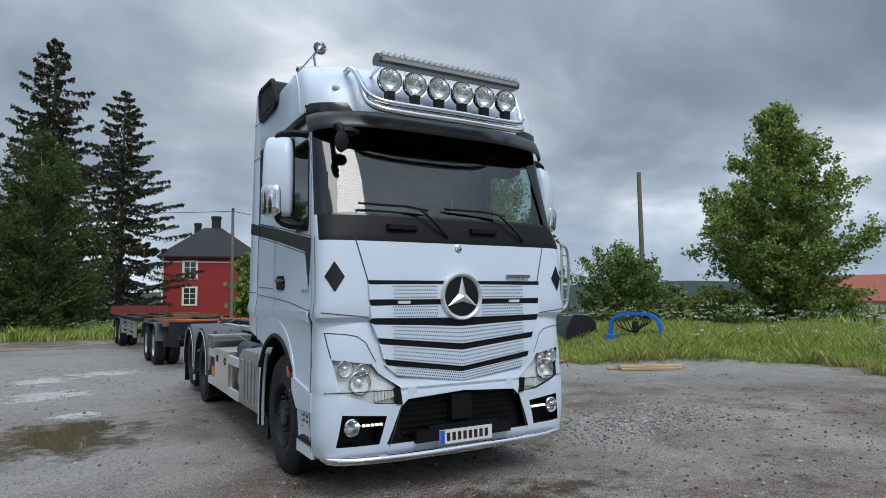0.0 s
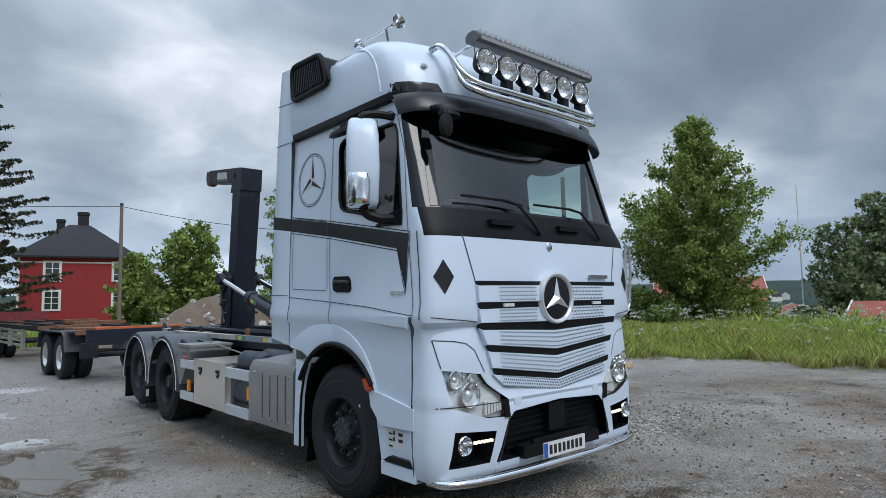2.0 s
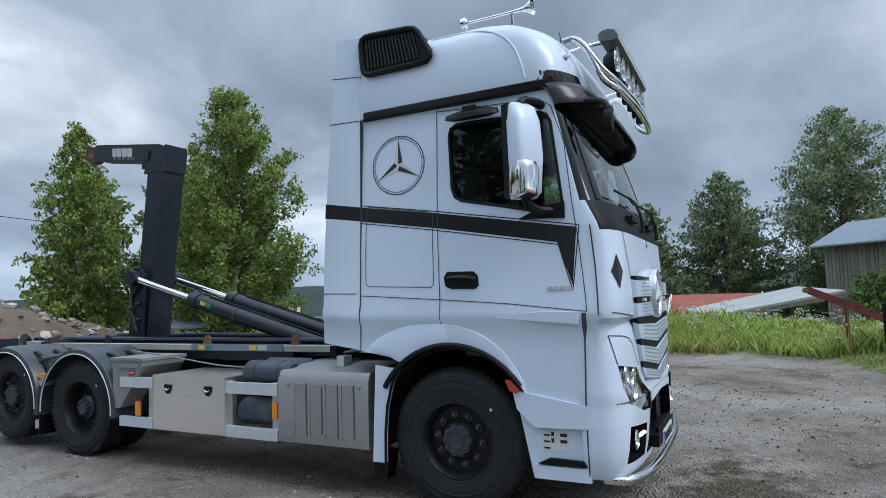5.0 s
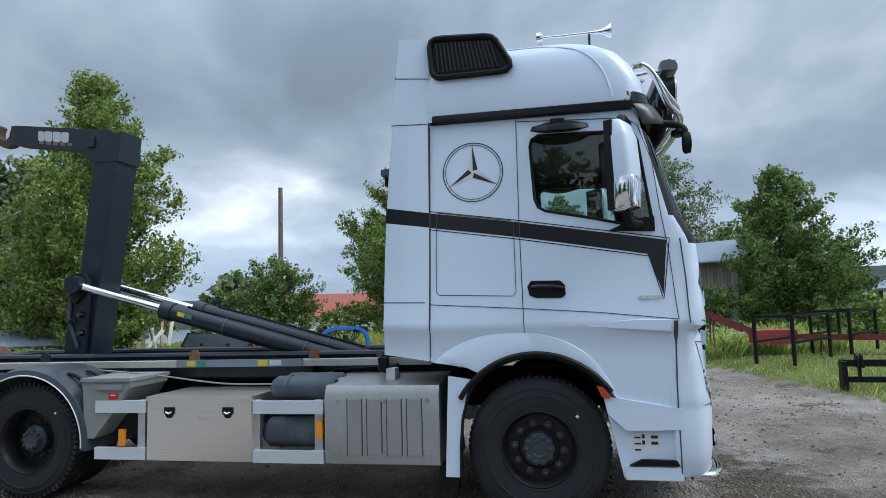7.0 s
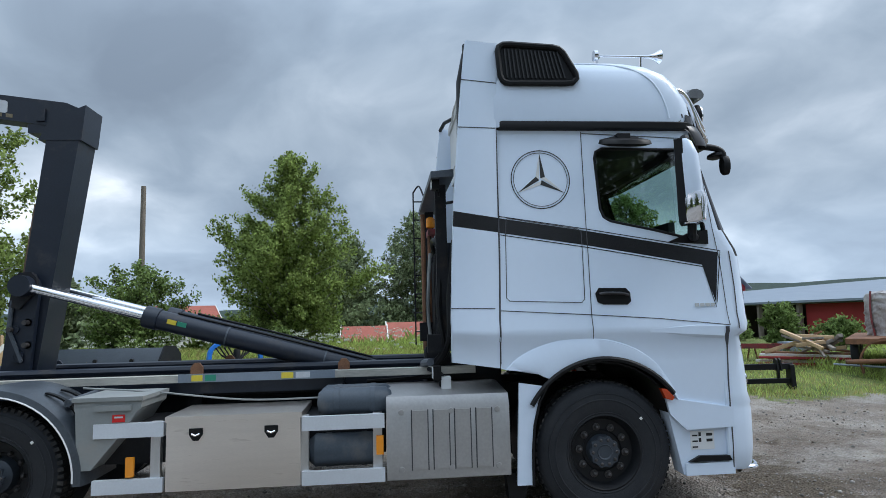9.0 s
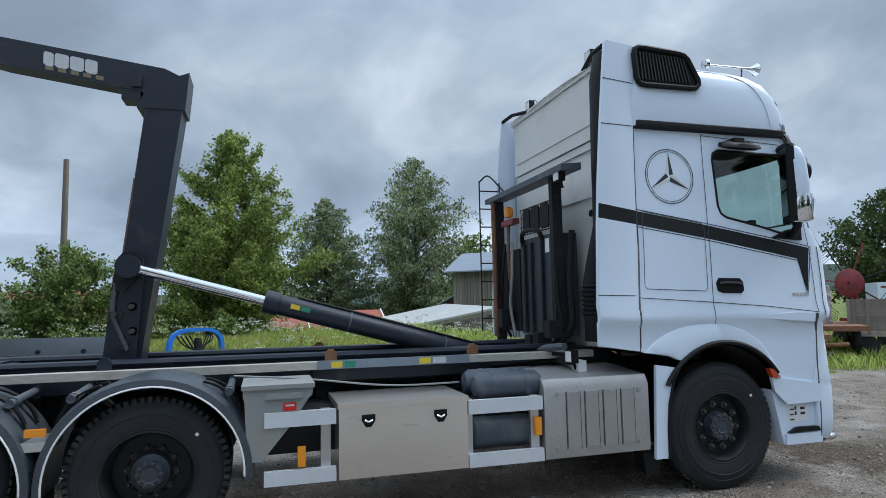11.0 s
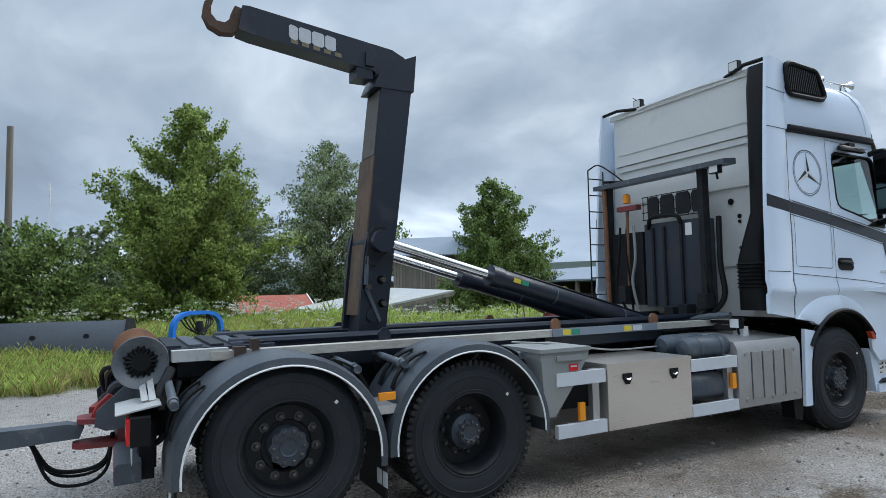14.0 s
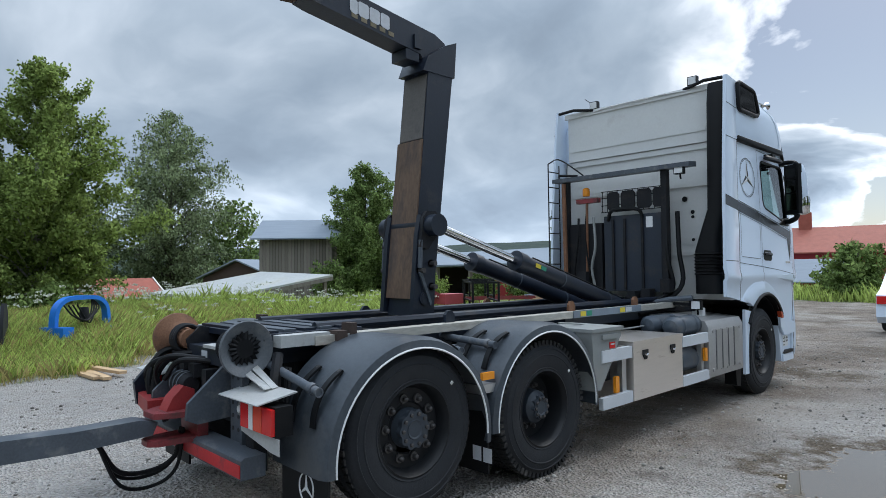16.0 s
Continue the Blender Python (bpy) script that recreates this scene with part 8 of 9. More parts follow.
def gable_house(name, label, at, turn, w, d, eave, ridge, wall_m, roof_m, wins=(), over=0.3, floor=-0.5, wind=0.0):
    """A plain house: walls, two roof slopes along its length w, windows (x, z, width, height) on its front (-y)."""
    h = thing(name, label, "house" if "house" in name else "shed", at=at, turn=turn)
    bm = nb()
    prism(bm, [(-d / 2, floor), (d / 2, floor), (d / 2, eave), (0, ridge), (-d / 2, eave)], "x", -w / 2, w / 2)
    part("wall", bm, wall_m, h)
    sl = (ridge - eave) / (d / 2)
    for s in (-1, 1):
        bm = nb()
        prism(bm, [(0, ridge + 0.05), (s * (d / 2 + over), eave - sl * over + 0.05), (s * (d / 2 + over), eave - sl * over + 0.13), (0, ridge + 0.14)], "x", -w / 2 - over, w / 2 + over)
        part("roof", bm, roof_m, h)
    if roof_m == roof_tile and w < 12 and at[2] < 0:
        for e in (-1, 1):
            for s in (-1, 1):
                bm = nb()
                x0 = e * (w / 2 + over)
                prism(bm, [(0, ridge + 0.02), (s * (d / 2 + over), eave - sl * over + 0.02), (s * (d / 2 + over), eave - sl * over + 0.19), (0, ridge + 0.20)], "x", x0, x0 + e * 0.06)
                part("verge_board", bm, trim_white, h)
    for x, z, ww, hh in wins:
        bm = nb()
        box(bm, x - ww / 2 - 0.12, x + ww / 2 + 0.12, -d / 2 - 0.06, -d / 2 + 0.02, z - hh / 2 - 0.12, z + hh / 2 + 0.12, 0.01)
        wdw = part("window", bm, trim_white, h)
        for i in (-1, 1):
            bm = nb()
            box(bm, x + i * ww / 4 - ww / 4 + 0.03, x + i * ww / 4 + ww / 4 - 0.03, -d / 2 - 0.068, -d / 2 - 0.061, z - hh / 2, z + hh / 2 - 0.5)
            part("pane", bm, dark_pane, wdw)
            bm = nb()
            box(bm, x + i * ww / 4 - ww / 4 + 0.03, x + i * ww / 4 + ww / 4 - 0.03, -d / 2 - 0.068, -d / 2 - 0.061, z + hh / 2 - 0.44, z + hh / 2)
            part("pane", bm, dark_pane, wdw)
    return h


dark_pane = mat("window_pane", (0.03, 0.035, 0.04), 0.08, var=0.2, scale=1, spec=0.8)

# red house with a hipped roof
hs = thing("red_house", "two-storey red wooden house with dark hipped roof", "house", at=(8.6, 64.0, 0.55), turn=-10.5)
W, D, E_ = 9.2, 9.0, 5.55
bm = nb()
box(bm, -W / 2, W / 2, -D / 2, D / 2, -0.3, E_)
part("wall", bm, falu_red, hs)
bm = nb()
lo = [(-W / 2 - 0.45, -D / 2 - 0.45, E_ - 0.08), (W / 2 + 0.45, -D / 2 - 0.45, E_ - 0.08), (W / 2 + 0.45, D / 2 + 0.45, E_ - 0.08), (-W / 2 - 0.45, D / 2 + 0.45, E_ - 0.08)]
hi = [(-0.9, -0.6, E_ + 3.4), (0.9, -0.6, E_ + 3.4), (0.9, 0.6, E_ + 3.4), (-0.9, 0.6, E_ + 3.4)]
loft(bm, [lo, [(x, y, z + 0.16) for x, y, z in lo], hi])
hr = part("roof", bm, roof_black, hs, "dark hipped roof")
for x, y, w, z1 in ((0.3, 0.0, 0.95, 4.75), (-1.6, 1.2, 0.7, 4.1)):
    bm = nb()
    box(bm, x - w / 2, x + w / 2, y - 0.35, y + 0.35, E_ + 2.0, E_ + z1, 0.02)
    box(bm, x - w / 2 - 0.06, x + w / 2 + 0.06, y - 0.41, y + 0.41, E_ + z1 - 0.3, E_ + z1 - 0.1, 0.02)
    part("chimney", bm, roof_black, hr)
for x in (-2.0, 3.4):
    for z in (4.25, 1.65):
        bm = nb()
        box(bm, x - 0.72, x + 0.72, -D / 2 - 0.07, -D / 2 + 0.02, z - 0.95, z + 0.95, 0.02)
        wdw = part("window", bm, trim_white, hs, "white-framed window")
        for i in (-1, 1):
            for k, (a, b) in enumerate(((-0.78, -0.28), (-0.22, 0.24), (0.30, 0.78))):
                bm = nb()
                box(bm, x + i * 0.28 - 0.235, x + i * 0.28 + 0.235, -D / 2 - 0.08, -D / 2 - 0.071, z + a, z + b)
                part("pane", bm, dark_pane, wdw)
bm = nb()
box(bm, -W / 2, W / 2, -D / 2 - 0.03, -D / 2 - 0.002, 5.0, 5.12)
for x in (-W / 2, W / 2 - 0.18):
    box(bm, x, x + 0.18, -D / 2 - 0.035, -D / 2 - 0.003, 0.2, 5.5)
for k in range(5):
    y = -D / 2 + 0.4 + 1.7 * k
    box(bm, -W / 2 - 0.05, -W / 2 - 0.003, y, y + 0.9, 3.3, 5.2)
    box(bm, -W / 2 - 0.05, -W / 2 - 0.003, y, y + 0.9, 0.6, 2.6)
part("white_boards", bm, trim_white, hs)


def pole(x, y, top, r, label, material, arm=False):
    p = thing("utility_pole" if r > 0.06 else "flagpole", label, "pole", at=(x, y, gz(x, y) - 0.1))
    bm = nb()
    h = top - gz(x, y) + 0.1
    tube(bm, [(0, 0, 0), (0.01, 0, h * 0.5), (0, 0, h)], [r, r * 0.88, r * 0.75], 10)
    part("shaft", bm, material, p)
    if arm:
        bm = nb()
        box(bm, -0.06, 0.06, -0.06, 0.06, h - 0.02, h + 0.10, 0.01)
        part("cap", bm, chassis, p)
    return p


pole(14.1, 9.4, 6.03, 0.10, "bare weathered wooden pole in the grass", pole_wood)
pole(3.55, 27.2, 6.35, 0.10, "slim wooden utility pole near the red house", pole_wood, True)
pole(41.1, 10.7, 8.9, 0.05, "thin pale flagpole in front of the lake", trim_white)
for (a, b, sag) in (((3.55, 27.2, 6.3), (-18, 38, 7.0), 0.35), ((3.55, 27.2, 6.3), (16, 19, 5.2), 0.6)):
    a, b = Vector(a), Vector(b)
    bm = nb()
    tube(bm, [a.lerp(b, k / 14) - Vector((0, 0, sag * 4 * (k / 14) * (1 - k / 14))) for k in range(15)], 0.014, 5)
    wire = part("wire", bm, black)
    tagged(wire, "black overhead wire between poles", "wire")

# heap of rubble and soil
heap = thing("rubble_heap", "heap of soil, stones and building rubble", "rubble heap", at=(6.6, 20.6, 0))
bm = nb()
NX = 34
verts, faces = [], []
for j in range(NX + 1):
    for i in range(NX + 1):
        u, v = 2 * i / NX - 1, 2 * j / NX - 1
        r = min(1.0, math.hypot(u, v))
        z = 2.0 * max(0.0, math.cos(r * math.pi / 2)) ** 0.9 * (0.75 + 0.5 * noise.noise((u * 1.6 + 4, v * 1.6, 0))) + 0.35 * noise.noise((u * 6, v * 6, 1)) * (1 - r) + 0.22 * noise.noise((u * 14, v * 14, 2)) * (1 - r) - 0.05
        verts.append((u * 5.4, v * 3.0, z))
faces = [(j * (NX + 1) + i, j * (NX + 1) + i + 1, (j + 1) * (NX + 1) + i + 1, (j + 1) * (NX + 1) + i) for j in range(NX) for i in range(NX)]
bm.free()
raw("soil", verts, faces, soil_mat, heap)
rr = random.Random(5)


def stone_mesh(seed, n=6):
    q = random.Random(seed)
    b = nb()
    bmesh.ops.create_icosphere(b, subdivisions=1, radius=1.0)
    for v in b.verts:
        v.co = Vector((v.co.x * q.uniform(0.7, 1.2), v.co.y * q.uniform(0.6, 1.1), v.co.z * q.uniform(0.35, 0.8)))
    return b


kinds = []
for k in range(4):
    st = part("stone", stone_mesh(k), stone_mat if k else mat("pale_rubble", (0.42, 0.40, 0.37), 0.9, var=0.3, scale=3, rnd=0.3), heap, "", 20)
    kinds.append(st)
for k in range(290):
    u, v = rr.gauss(0, 0.42), rr.gauss(0, 0.42)
    i, j = int((u + 1) / 2 * NX), int((v + 1) / 2 * NX)
    if not (0 < i < NX and 0 < j < NX):
        continue
    z = verts[j * (NX + 1) + i][2]
    sc = rr.uniform(0.06, 0.22)
    m = Matrix.LocRotScale((u * 5.4, v * 3.0, z + 0.02), Euler((rr.uniform(-0.7, 0.7), rr.uniform(-0.7, 0.7), rr.uniform(0, 6))), (sc * rr.uniform(0.8, 2.0), sc, sc))
    if k < 4:
        kinds[k].matrix_basis = m
    else:
        share(kinds[k % 4], m, heap)

# grey wooden shed with its low lean-to roof
shed = thing("wooden_shed", "weathered grey board shed with a tin roof", "shed", at=(21.65, -6.87, 0.0), turn=-131)
bm = nb()
prism(bm, [(-1.6, -1.5), (1.6, -1.5), (1.6, 3.2), (0.3, 4.0), (-1.6, 3.2)], "x", -1.6, 1.6)
part("wall", bm, mat("shed_core", (0.06, 0.052, 0.045), 0.9), shed)
bmb = nb()
box(bmb, -0.062, 0.062, -0.012, 0.012, 0.0, 1.0)
bd = part("board", bmb, old_wood, shed)
first = True
for k in range(23):
    for side in (0, 1, 2):
        u = -1.54 + 0.14 * k
        m = Matrix.Diagonal((1, 1, 4.7 - 0.05 * (k % 3), 1))
        if side == 0:
            m = Matrix.Translation((u, -1.615, -1.5)) @ m
        else:
            m = Matrix.Translation(((1.615 if side == 1 else -1.615), u, -1.5)) @ Matrix.Rotation(radians(90), 4, "Z") @ m
        if first:
            bd.matrix_basis = m
            first = False
        else:
            share(bd, m, shed)
for ya, za, yb, zb in ((0.3, 4.03, -2.0, 3.06), (0.3, 4.03, 2.0, 2.96)):
    bm = nb()
    prism(bm, [(ya, za), (yb, zb), (yb, zb + 0.06), (ya, za + 0.07)], "x", -1.95, 1.95)
    part("roof", bm, tin, shed, "pale tin roof")

lean = thing("lean_to", "low open lean-to with a pale sheet roof", "lean-to")
LQ = [(20.86, 0.31, 0.80), (16.92, -0.73, 0.66), (15.5, -4.5, 1.42), (19.2, -3.5, 1.57)]
bm = nb()
loft(bm, [LQ, [(x, y, z + 0.07) for x, y, z in LQ]])
part("roof", bm, mat("pale_sheet", (0.44, 0.45, 0.44), 0.55, metal=0.1, var=0.15, scale=0.8, dirt=(0.45, 0.42, 0.32), dirt_amount=0.3, dirt_scale=0.6), lean, "pale corrugated roof")
for x, y, z in ((20.6, 0.1, 0.8), (17.1, -0.85, 0.68), (16.4, -2.6, 1.0), (15.75, -4.3, 1.36), (19.1, -3.3, 1.5)):
    bm = nb()
    box(bm, x - 0.06, x + 0.06, y - 0.06, y + 0.06, gz(x, y) - 0.2, z, 0.01)
    part("post", bm, pole_wood, lean)
bm = nb()
loft(bm, [[(16.95, -0.73, 0.52), (16.90, -0.73, 0.52), (16.90, -0.73, 0.66), (16.95, -0.73, 0.66)], [(15.53, -4.5, 1.28), (15.48, -4.5, 1.28), (15.48, -4.5, 1.42), (15.53, -4.5, 1.42)]])
loft(bm, [[(20.86, 0.31, 0.66), (20.86, 0.34, 0.66), (20.86, 0.34, 0.80), (20.86, 0.31, 0.80)], [(16.92, -0.73, 0.52), (16.92, -0.70, 0.52), (16.92, -0.70, 0.66), (16.92, -0.73, 0.66)]])
part("fascia", bm, old_wood, lean)
gable_house("storage_shed", "low shed with a grey sheet roof beyond", (33.4, -11.4, -1.3), -60, 7, 5, 2.6, 3.6, mat("brown_boards", (0.07, 0.045, 0.035), 0.8), tin)
# small red-roofed houses below the bank
gable_house("small_house", "low red house with red tiled roof below the bank", (28.9, -0.4, -2.35), 92, 3.6, 3.6, 2.75, 3.6, falu_red, roof_tile)
gable_house("small_house", "small red cabin with red tiled roof below the bank", (27.5, 2.9, -2.0), 92, 1.8, 2.4, 2.5, 3.1, falu_red, roof_tile)
gable_house("small_house", "small white house with red tiled roof by the lake", (46.5, 13.0, -4.0), 25, 6.5, 6, 3.3, 4.7, trim_white, roof_tile)
gable_house("small_house", "white house with red tiled roof below the bank", (48.0, 20.5, -3.2), -62, 8, 7, 4.4, 6.2, trim_white, roof_tile)
for k in range(26):
    a = radians(38 + 46 * rr.random())
    d = rr.uniform(820, 1050)
    x, y = d * math.sin(a), d * math.cos(a)
    gable_house("far_house", "pale house on the far shore", (x, y, gz(x, y)), rr.uniform(0, 180), 14, 10, 6, 10, trim_white if k % 3 else falu_red, roof_tile if k % 2 else roof_black, floor=-6)

# farm side: barn, red cabin, long red building
barn = thing("long_barn", "low red barn with open front and wide grey sheet roof", "barn")
BE, BR = ((27.2, -15.0, 1.80), (15.2, -17.6, 1.86)), ((33.0, -18.6, 2.50), (20.5, -24.8, 2.95))
bm = nb()
q = [BE[0], BE[1], BR[1], BR[0]]
loft(bm, [q, [(x, y, z + 0.10) for x, y, z in q]])
part("roof", bm, tin, barn, "wide grey sheet roof")
bm = nb()
q = [BR[0], BR[1], (28.0, -31.5, 1.2), (39.0, -25.5, 1.2)]
loft(bm, [q, [(x, y, z + 0.10) for x, y, z in q]])
part("roof", bm, tin, barn)
# the inner wall's dark colour stands for the shade behind the open front
for (x0, y0), (x1, y1), nm in (((20.0, -17.1), (15.9, -18.0), "front_wall"), ((15.9, -18.0), (21.0, -24.6), "gable_wall"), ((28.0, -17.0), (21.0, -20.5), "inner_wall")):
    d = Vector((y1 - y0, x0 - x1, 0)).normalized() * 0.08
    bm = nb()
    loft(bm, [[(x0, y0, z), (x1, y1, z), (x1 + d.x, y1 + d.y, z), (x0 + d.x, y0 + d.y, z)] for z in (-1.5, 1.78)])
    part(nm, bm, falu_red if nm != "inner_wall" else mat("dark_boards", (0.05, 0.035, 0.03), 0.9), barn)
for x, y in ((26.8, -15.3), (24.6, -15.8), (22.3, -16.3), (20.1, -16.8)):
    bm = nb()
    box(bm, x - 0.09, x + 0.09, y - 0.09, y + 0.09, -1.5, 1.82, 0.01)
    part("post", bm, pole_wood, barn)
gable_house("red_cabin", "small red cabin with a tin roof", (37.0, -23.2, 0.75), 20, 1.9, 1.6, 2.5, 3.1, falu_red, tin)
for k, (x, y, tp, w) in enumerate(((17.0, -10.6, 1.35, 2.4), (19.5, -13.2, 1.0, 2.4), (15.2, -12.6, 1.75, 1.5), (13.6, -13.6, 1.2, 1.8))):
    broadleaf(x, y, tp, w, "green bush before the low barn", birch_leaf if k == 0 else bush_leaf, bark, 80 + k, 6000, 0.07, category="bush", stems=4, base=0.03, peak=0.45)
lb_ = gable_house("long_red_house", "long red building with a red tiled roof", (2.0, -42.0, 0.0), 193, 26, 8, 2.5, 4.2, falu_red, roof_tile)
bm = nb()
box(bm, -8.2, -7.4, -0.4, 0.4, 3.5, 5.4, 0.03)
part("chimney", bm, roof_tile, lb_)
gable_house("low_shed", "low shed with a rusty tin roof", (9.0, -33.0, 0.0), 193, 7, 4, 0.75, 1.9, falu_red, tin)
broadleaf(3.4, -25.5, 2.5, 4.6, "round green bush on the grass", bush_leaf, bark, 41, 7000, 0.13, category="bush", stems=4, base=0.02)
broadleaf(18.7, -28.2, 7.0, 7.0, "leafy tree beyond the farm machines", dark_birch, bark, 42, 26000, 0.11, base=0.22, thin=0.6)

# blue hydraulic grab frame lying in the grass
blue = thing("blue_implement", "blue steel implement frame with black hydraulic hoses in the grass", "implement", at=(9.3, 5.35, gz(9.3, 5.35)), turn=-58)
bm = nb()
prof = smooth_path([(-0.62, 0, 0.0), (-0.62, 0, 0.35), (-0.56, 0, 0.58), (-0.36, 0, 0.72), (0.0, 0, 0.745), (0.36, 0, 0.72), (0.56, 0, 0.58), (0.62, 0, 0.35), (0.62, 0, 0.0)], 5)
loops = []
for i, p in enumerate(prof):
    d = (prof[min(i + 1, len(prof) - 1)] - prof[max(i - 1, 0)]).normalized()
    nn = Vector((d.z, 0, -d.x))
    loops.append([p + nn * a + Vector((0, b, 0)) for a, b in ((-0.04, -0.07), (0.04, -0.07), (0.04, 0.07), (-0.04, 0.07))])
loft(bm, loops)
part("arch", bm, blue_paint, blue, "blue painted arch")
bm = nb()
box(bm, -0.70, -0.46, -0.30, 0.26, 0.0, 0.22, 0.02)
part("foot", bm, blue_paint, blue)
bm = nb()
box(bm, 0.50, 0.70, -0.22, 0.20, 0.0, 0.16, 0.02)
part("foot", bm, blue_paint, blue)
for k in range(4):
    bm = nb()
    tube(bm, smooth_path([(-0.5 + 0.1 * k, -0.1, 0.62), (-0.35 + 0.12 * k, -0.16, 0.42 - 0.05 * k), (0.05 * k, -0.14, 0.30 + 0.03 * k), (0.2 + 0.06 * k, -0.05, 0.55), (0.25, 0, 0.72)], 5), 0.016, 6)
    part("hose", bm, black, blue)
bm = nb()
lathe(bm, [(0.001, 0.14), (0.07, 0.14), (0.09, 0.0), (0.07, -0.14), (0.001, -0.14)], (0.02, -0.05, 0.42), "z", 14)
part("rotator", bm, chassis, blue)

# grey loader bucket
bk = thing("loader_bucket", "dark grey steel loader bucket lying in the grass", "bucket", at=(9.05, 8.2, gz(9.05, 8.2) - 0.03), turn=-103)
bm = nb()
prism(bm, [(-0.45, 0.0), (0.45, 0.0), (0.40, 0.42), (0.18, 0.60), (-0.20, 0.62), (-0.42, 0.30)], "x", -1.55, 1.55, 0.025)
part("body", bm, mat("grey_steel", (0.060, 0.074, 0.094), 0.5, var=0.2, scale=3, dirt=(0.10, 0.10, 0.10), dirt_amount=0.15), bk)
for x in (-0.9, 0.0, 0.9):
    bm = nb()
    lathe(bm, [(0.001, 0.06), (0.05, 0.06), (0.05, -0.06), (0.001, -0.06)], (x, -0.36, 0.34), "y", 12)
    part("lug", bm, chassis, bk)
for s in (-1, 1):
    bm = nb()
    prism(bm, [(-0.47, -0.02), (0.47, -0.02), (0.42, 0.45), (0.19, 0.64), (-0.22, 0.66), (-0.44, 0.32)], "x", s * 1.55, s * 1.60, 0.008)
    part("side_plate", bm, chassis, bk)

# planks on the gravel
pk = random.Random(9)
for cx, cy, tn, cnt in ((7.9, 3.75, -20, 4), (6.95, 5.7, 5, 3)):
    for k in range(cnt):
        t_ = thing("plank", "fresh sawn plank lying on the gravel", "plank", group="loose planks", at=(cx + pk.uniform(-0.15, 0.15), cy - 0.13 * k + 0.2, gz(cx, cy) + 0.01 + (0.046 if k == 2 else 0.0)), turn=tn + pk.uniform(-7, 7))
        bm = nb()
        box(bm, -0.75, 0.65 + pk.uniform(-0.2, 0.2), -0.06, 0.06, 0.0, 0.045, 0.004)
        part("board", bm, new_wood, t_)

# black steel racks and quick hitch
def rack_frame(x, y, turn, label, w=1.6, h=0.85, d=0.6):
    t_ = thing("steel_rack", label, "rack", group="black racks", at=(x, y, gz(x, y)), turn=turn)
    for a in (-w / 2, w / 2):
        for b in (-d / 2, d / 2):
            bm = nb()
            box(bm, a - 0.03, a + 0.03, b - 0.03, b + 0.03, 0, h, 0.004)
            part("leg", bm, black, t_)
    for z in (h * 0.45, h - 0.03):
        for b in (-d / 2, d / 2):
            bm = nb()
            box(bm, -w / 2, w / 2, b - 0.025, b + 0.025, z - 0.025, z + 0.025, 0.004)
            part("rail", bm, black, t_)
    for a in (-w / 2, w / 2):
        bm = nb()
        box(bm, a - 0.025, a + 0.025, -d / 2, d / 2, h - 0.055, h - 0.005, 0.004)
        part("rail", bm, black, t_)
    return t_


rack_frame(8.56, -5.17, -39, "black steel rack standing in the grass", 2.05, 1.02, 0.75)
rack_frame(10.3, -6.9, -39, "black steel rack standing in the grass", 1.9, 1.0, 0.8)
qh = thing("hitch_frame", "black steel quick-hitch frame on the grass", "implement", at=(5.32, -5.42, gz(5.32, -5.42)), turn=-95)
for z, hh in ((0.12, 0.09), (0.38, 0.11)):
    bm = nb()
    box(bm, -0.62, 0.62, -0.05, 0.05, z, z + hh, 0.008)
    part("bar", bm, black, qh)
for x in (-0.60, 0.60):
    bm = nb()
    prism(bm, [(-0.11, 0.0), (0.11, 0.0), (0.08, 0.46), (0.0, 0.50), (-0.08, 0.46)], "x", x - 0.04, x + 0.04, 0.006)
    part("plate", bm, black, qh)
for x in (-0.36, 0.36):
    bm = nb()
    prism(bm, [(-0.09, 0.36), (0.09, 0.36), (0.05, 0.56), (0.0, 0.60), (-0.05, 0.56)], "x", x - 0.05, x - 0.02, 0.004)
    prism(bm, [(-0.09, 0.36), (0.09, 0.36), (0.05, 0.56), (0.0, 0.60), (-0.05, 0.56)], "x", x + 0.02, x + 0.05, 0.004)
    box(bm, x - 0.02, x + 0.02, -0.03, 0.03, 0.18, 0.40)
    part("hook_lug", bm, black, qh)
bm = nb()
box(bm, 0.44, 0.55, 0.051, 0.055, 0.41, 0.45)
part("label", bm, decal_white, qh)
# red conveyor
cv = thing("red_conveyor", "long red painted conveyor with a raised end in the grass", "conveyor", at=(10.1, -4.8, gz(10.1, -4.8)))
CONV = [(0.36, 1.59, 1.22), (0.0, 0.0, 0.46), (-0.25, -0.5, 0.40), (-0.7, -4.2, 0.32)]
for name, i0, wd, hh in (("raised_chute", 0, 0.17, 0.17), ("chute", 2, 0.14, 0.12)):
    a, b = Vector(CONV[i0]), Vector(CONV[i0 + 1])
    bm = nb()
    loft(bm, [[p + Vector((x, 0, z)) for x, z in ((-wd, 0), (wd, 0), (wd, hh), (wd - 0.02, hh), (wd - 0.02, 0.03), (-wd + 0.02, 0.03), (-wd + 0.02, hh), (-wd, hh))] for p in (a, b)])
    part(name, bm, red_paint, cv)
bm = nb()
box(bm, -0.42, 0.22, -0.85, 0.05, 0.30, 0.62, 0.03)
part("drive_box", bm, mat("pinkish_red_paint", (0.38, 0.06, 0.07), 0.5, var=0.2, scale=6), cv, "faded red drive box")
bm = nb()
lathe(bm, [(0.001, 0.22), (0.06, 0.22), (0.06, -0.22), (0.001, -0.22)], (0.37, 1.62, 1.30), "x", 14)
part("end_roller", bm, rust, cv)
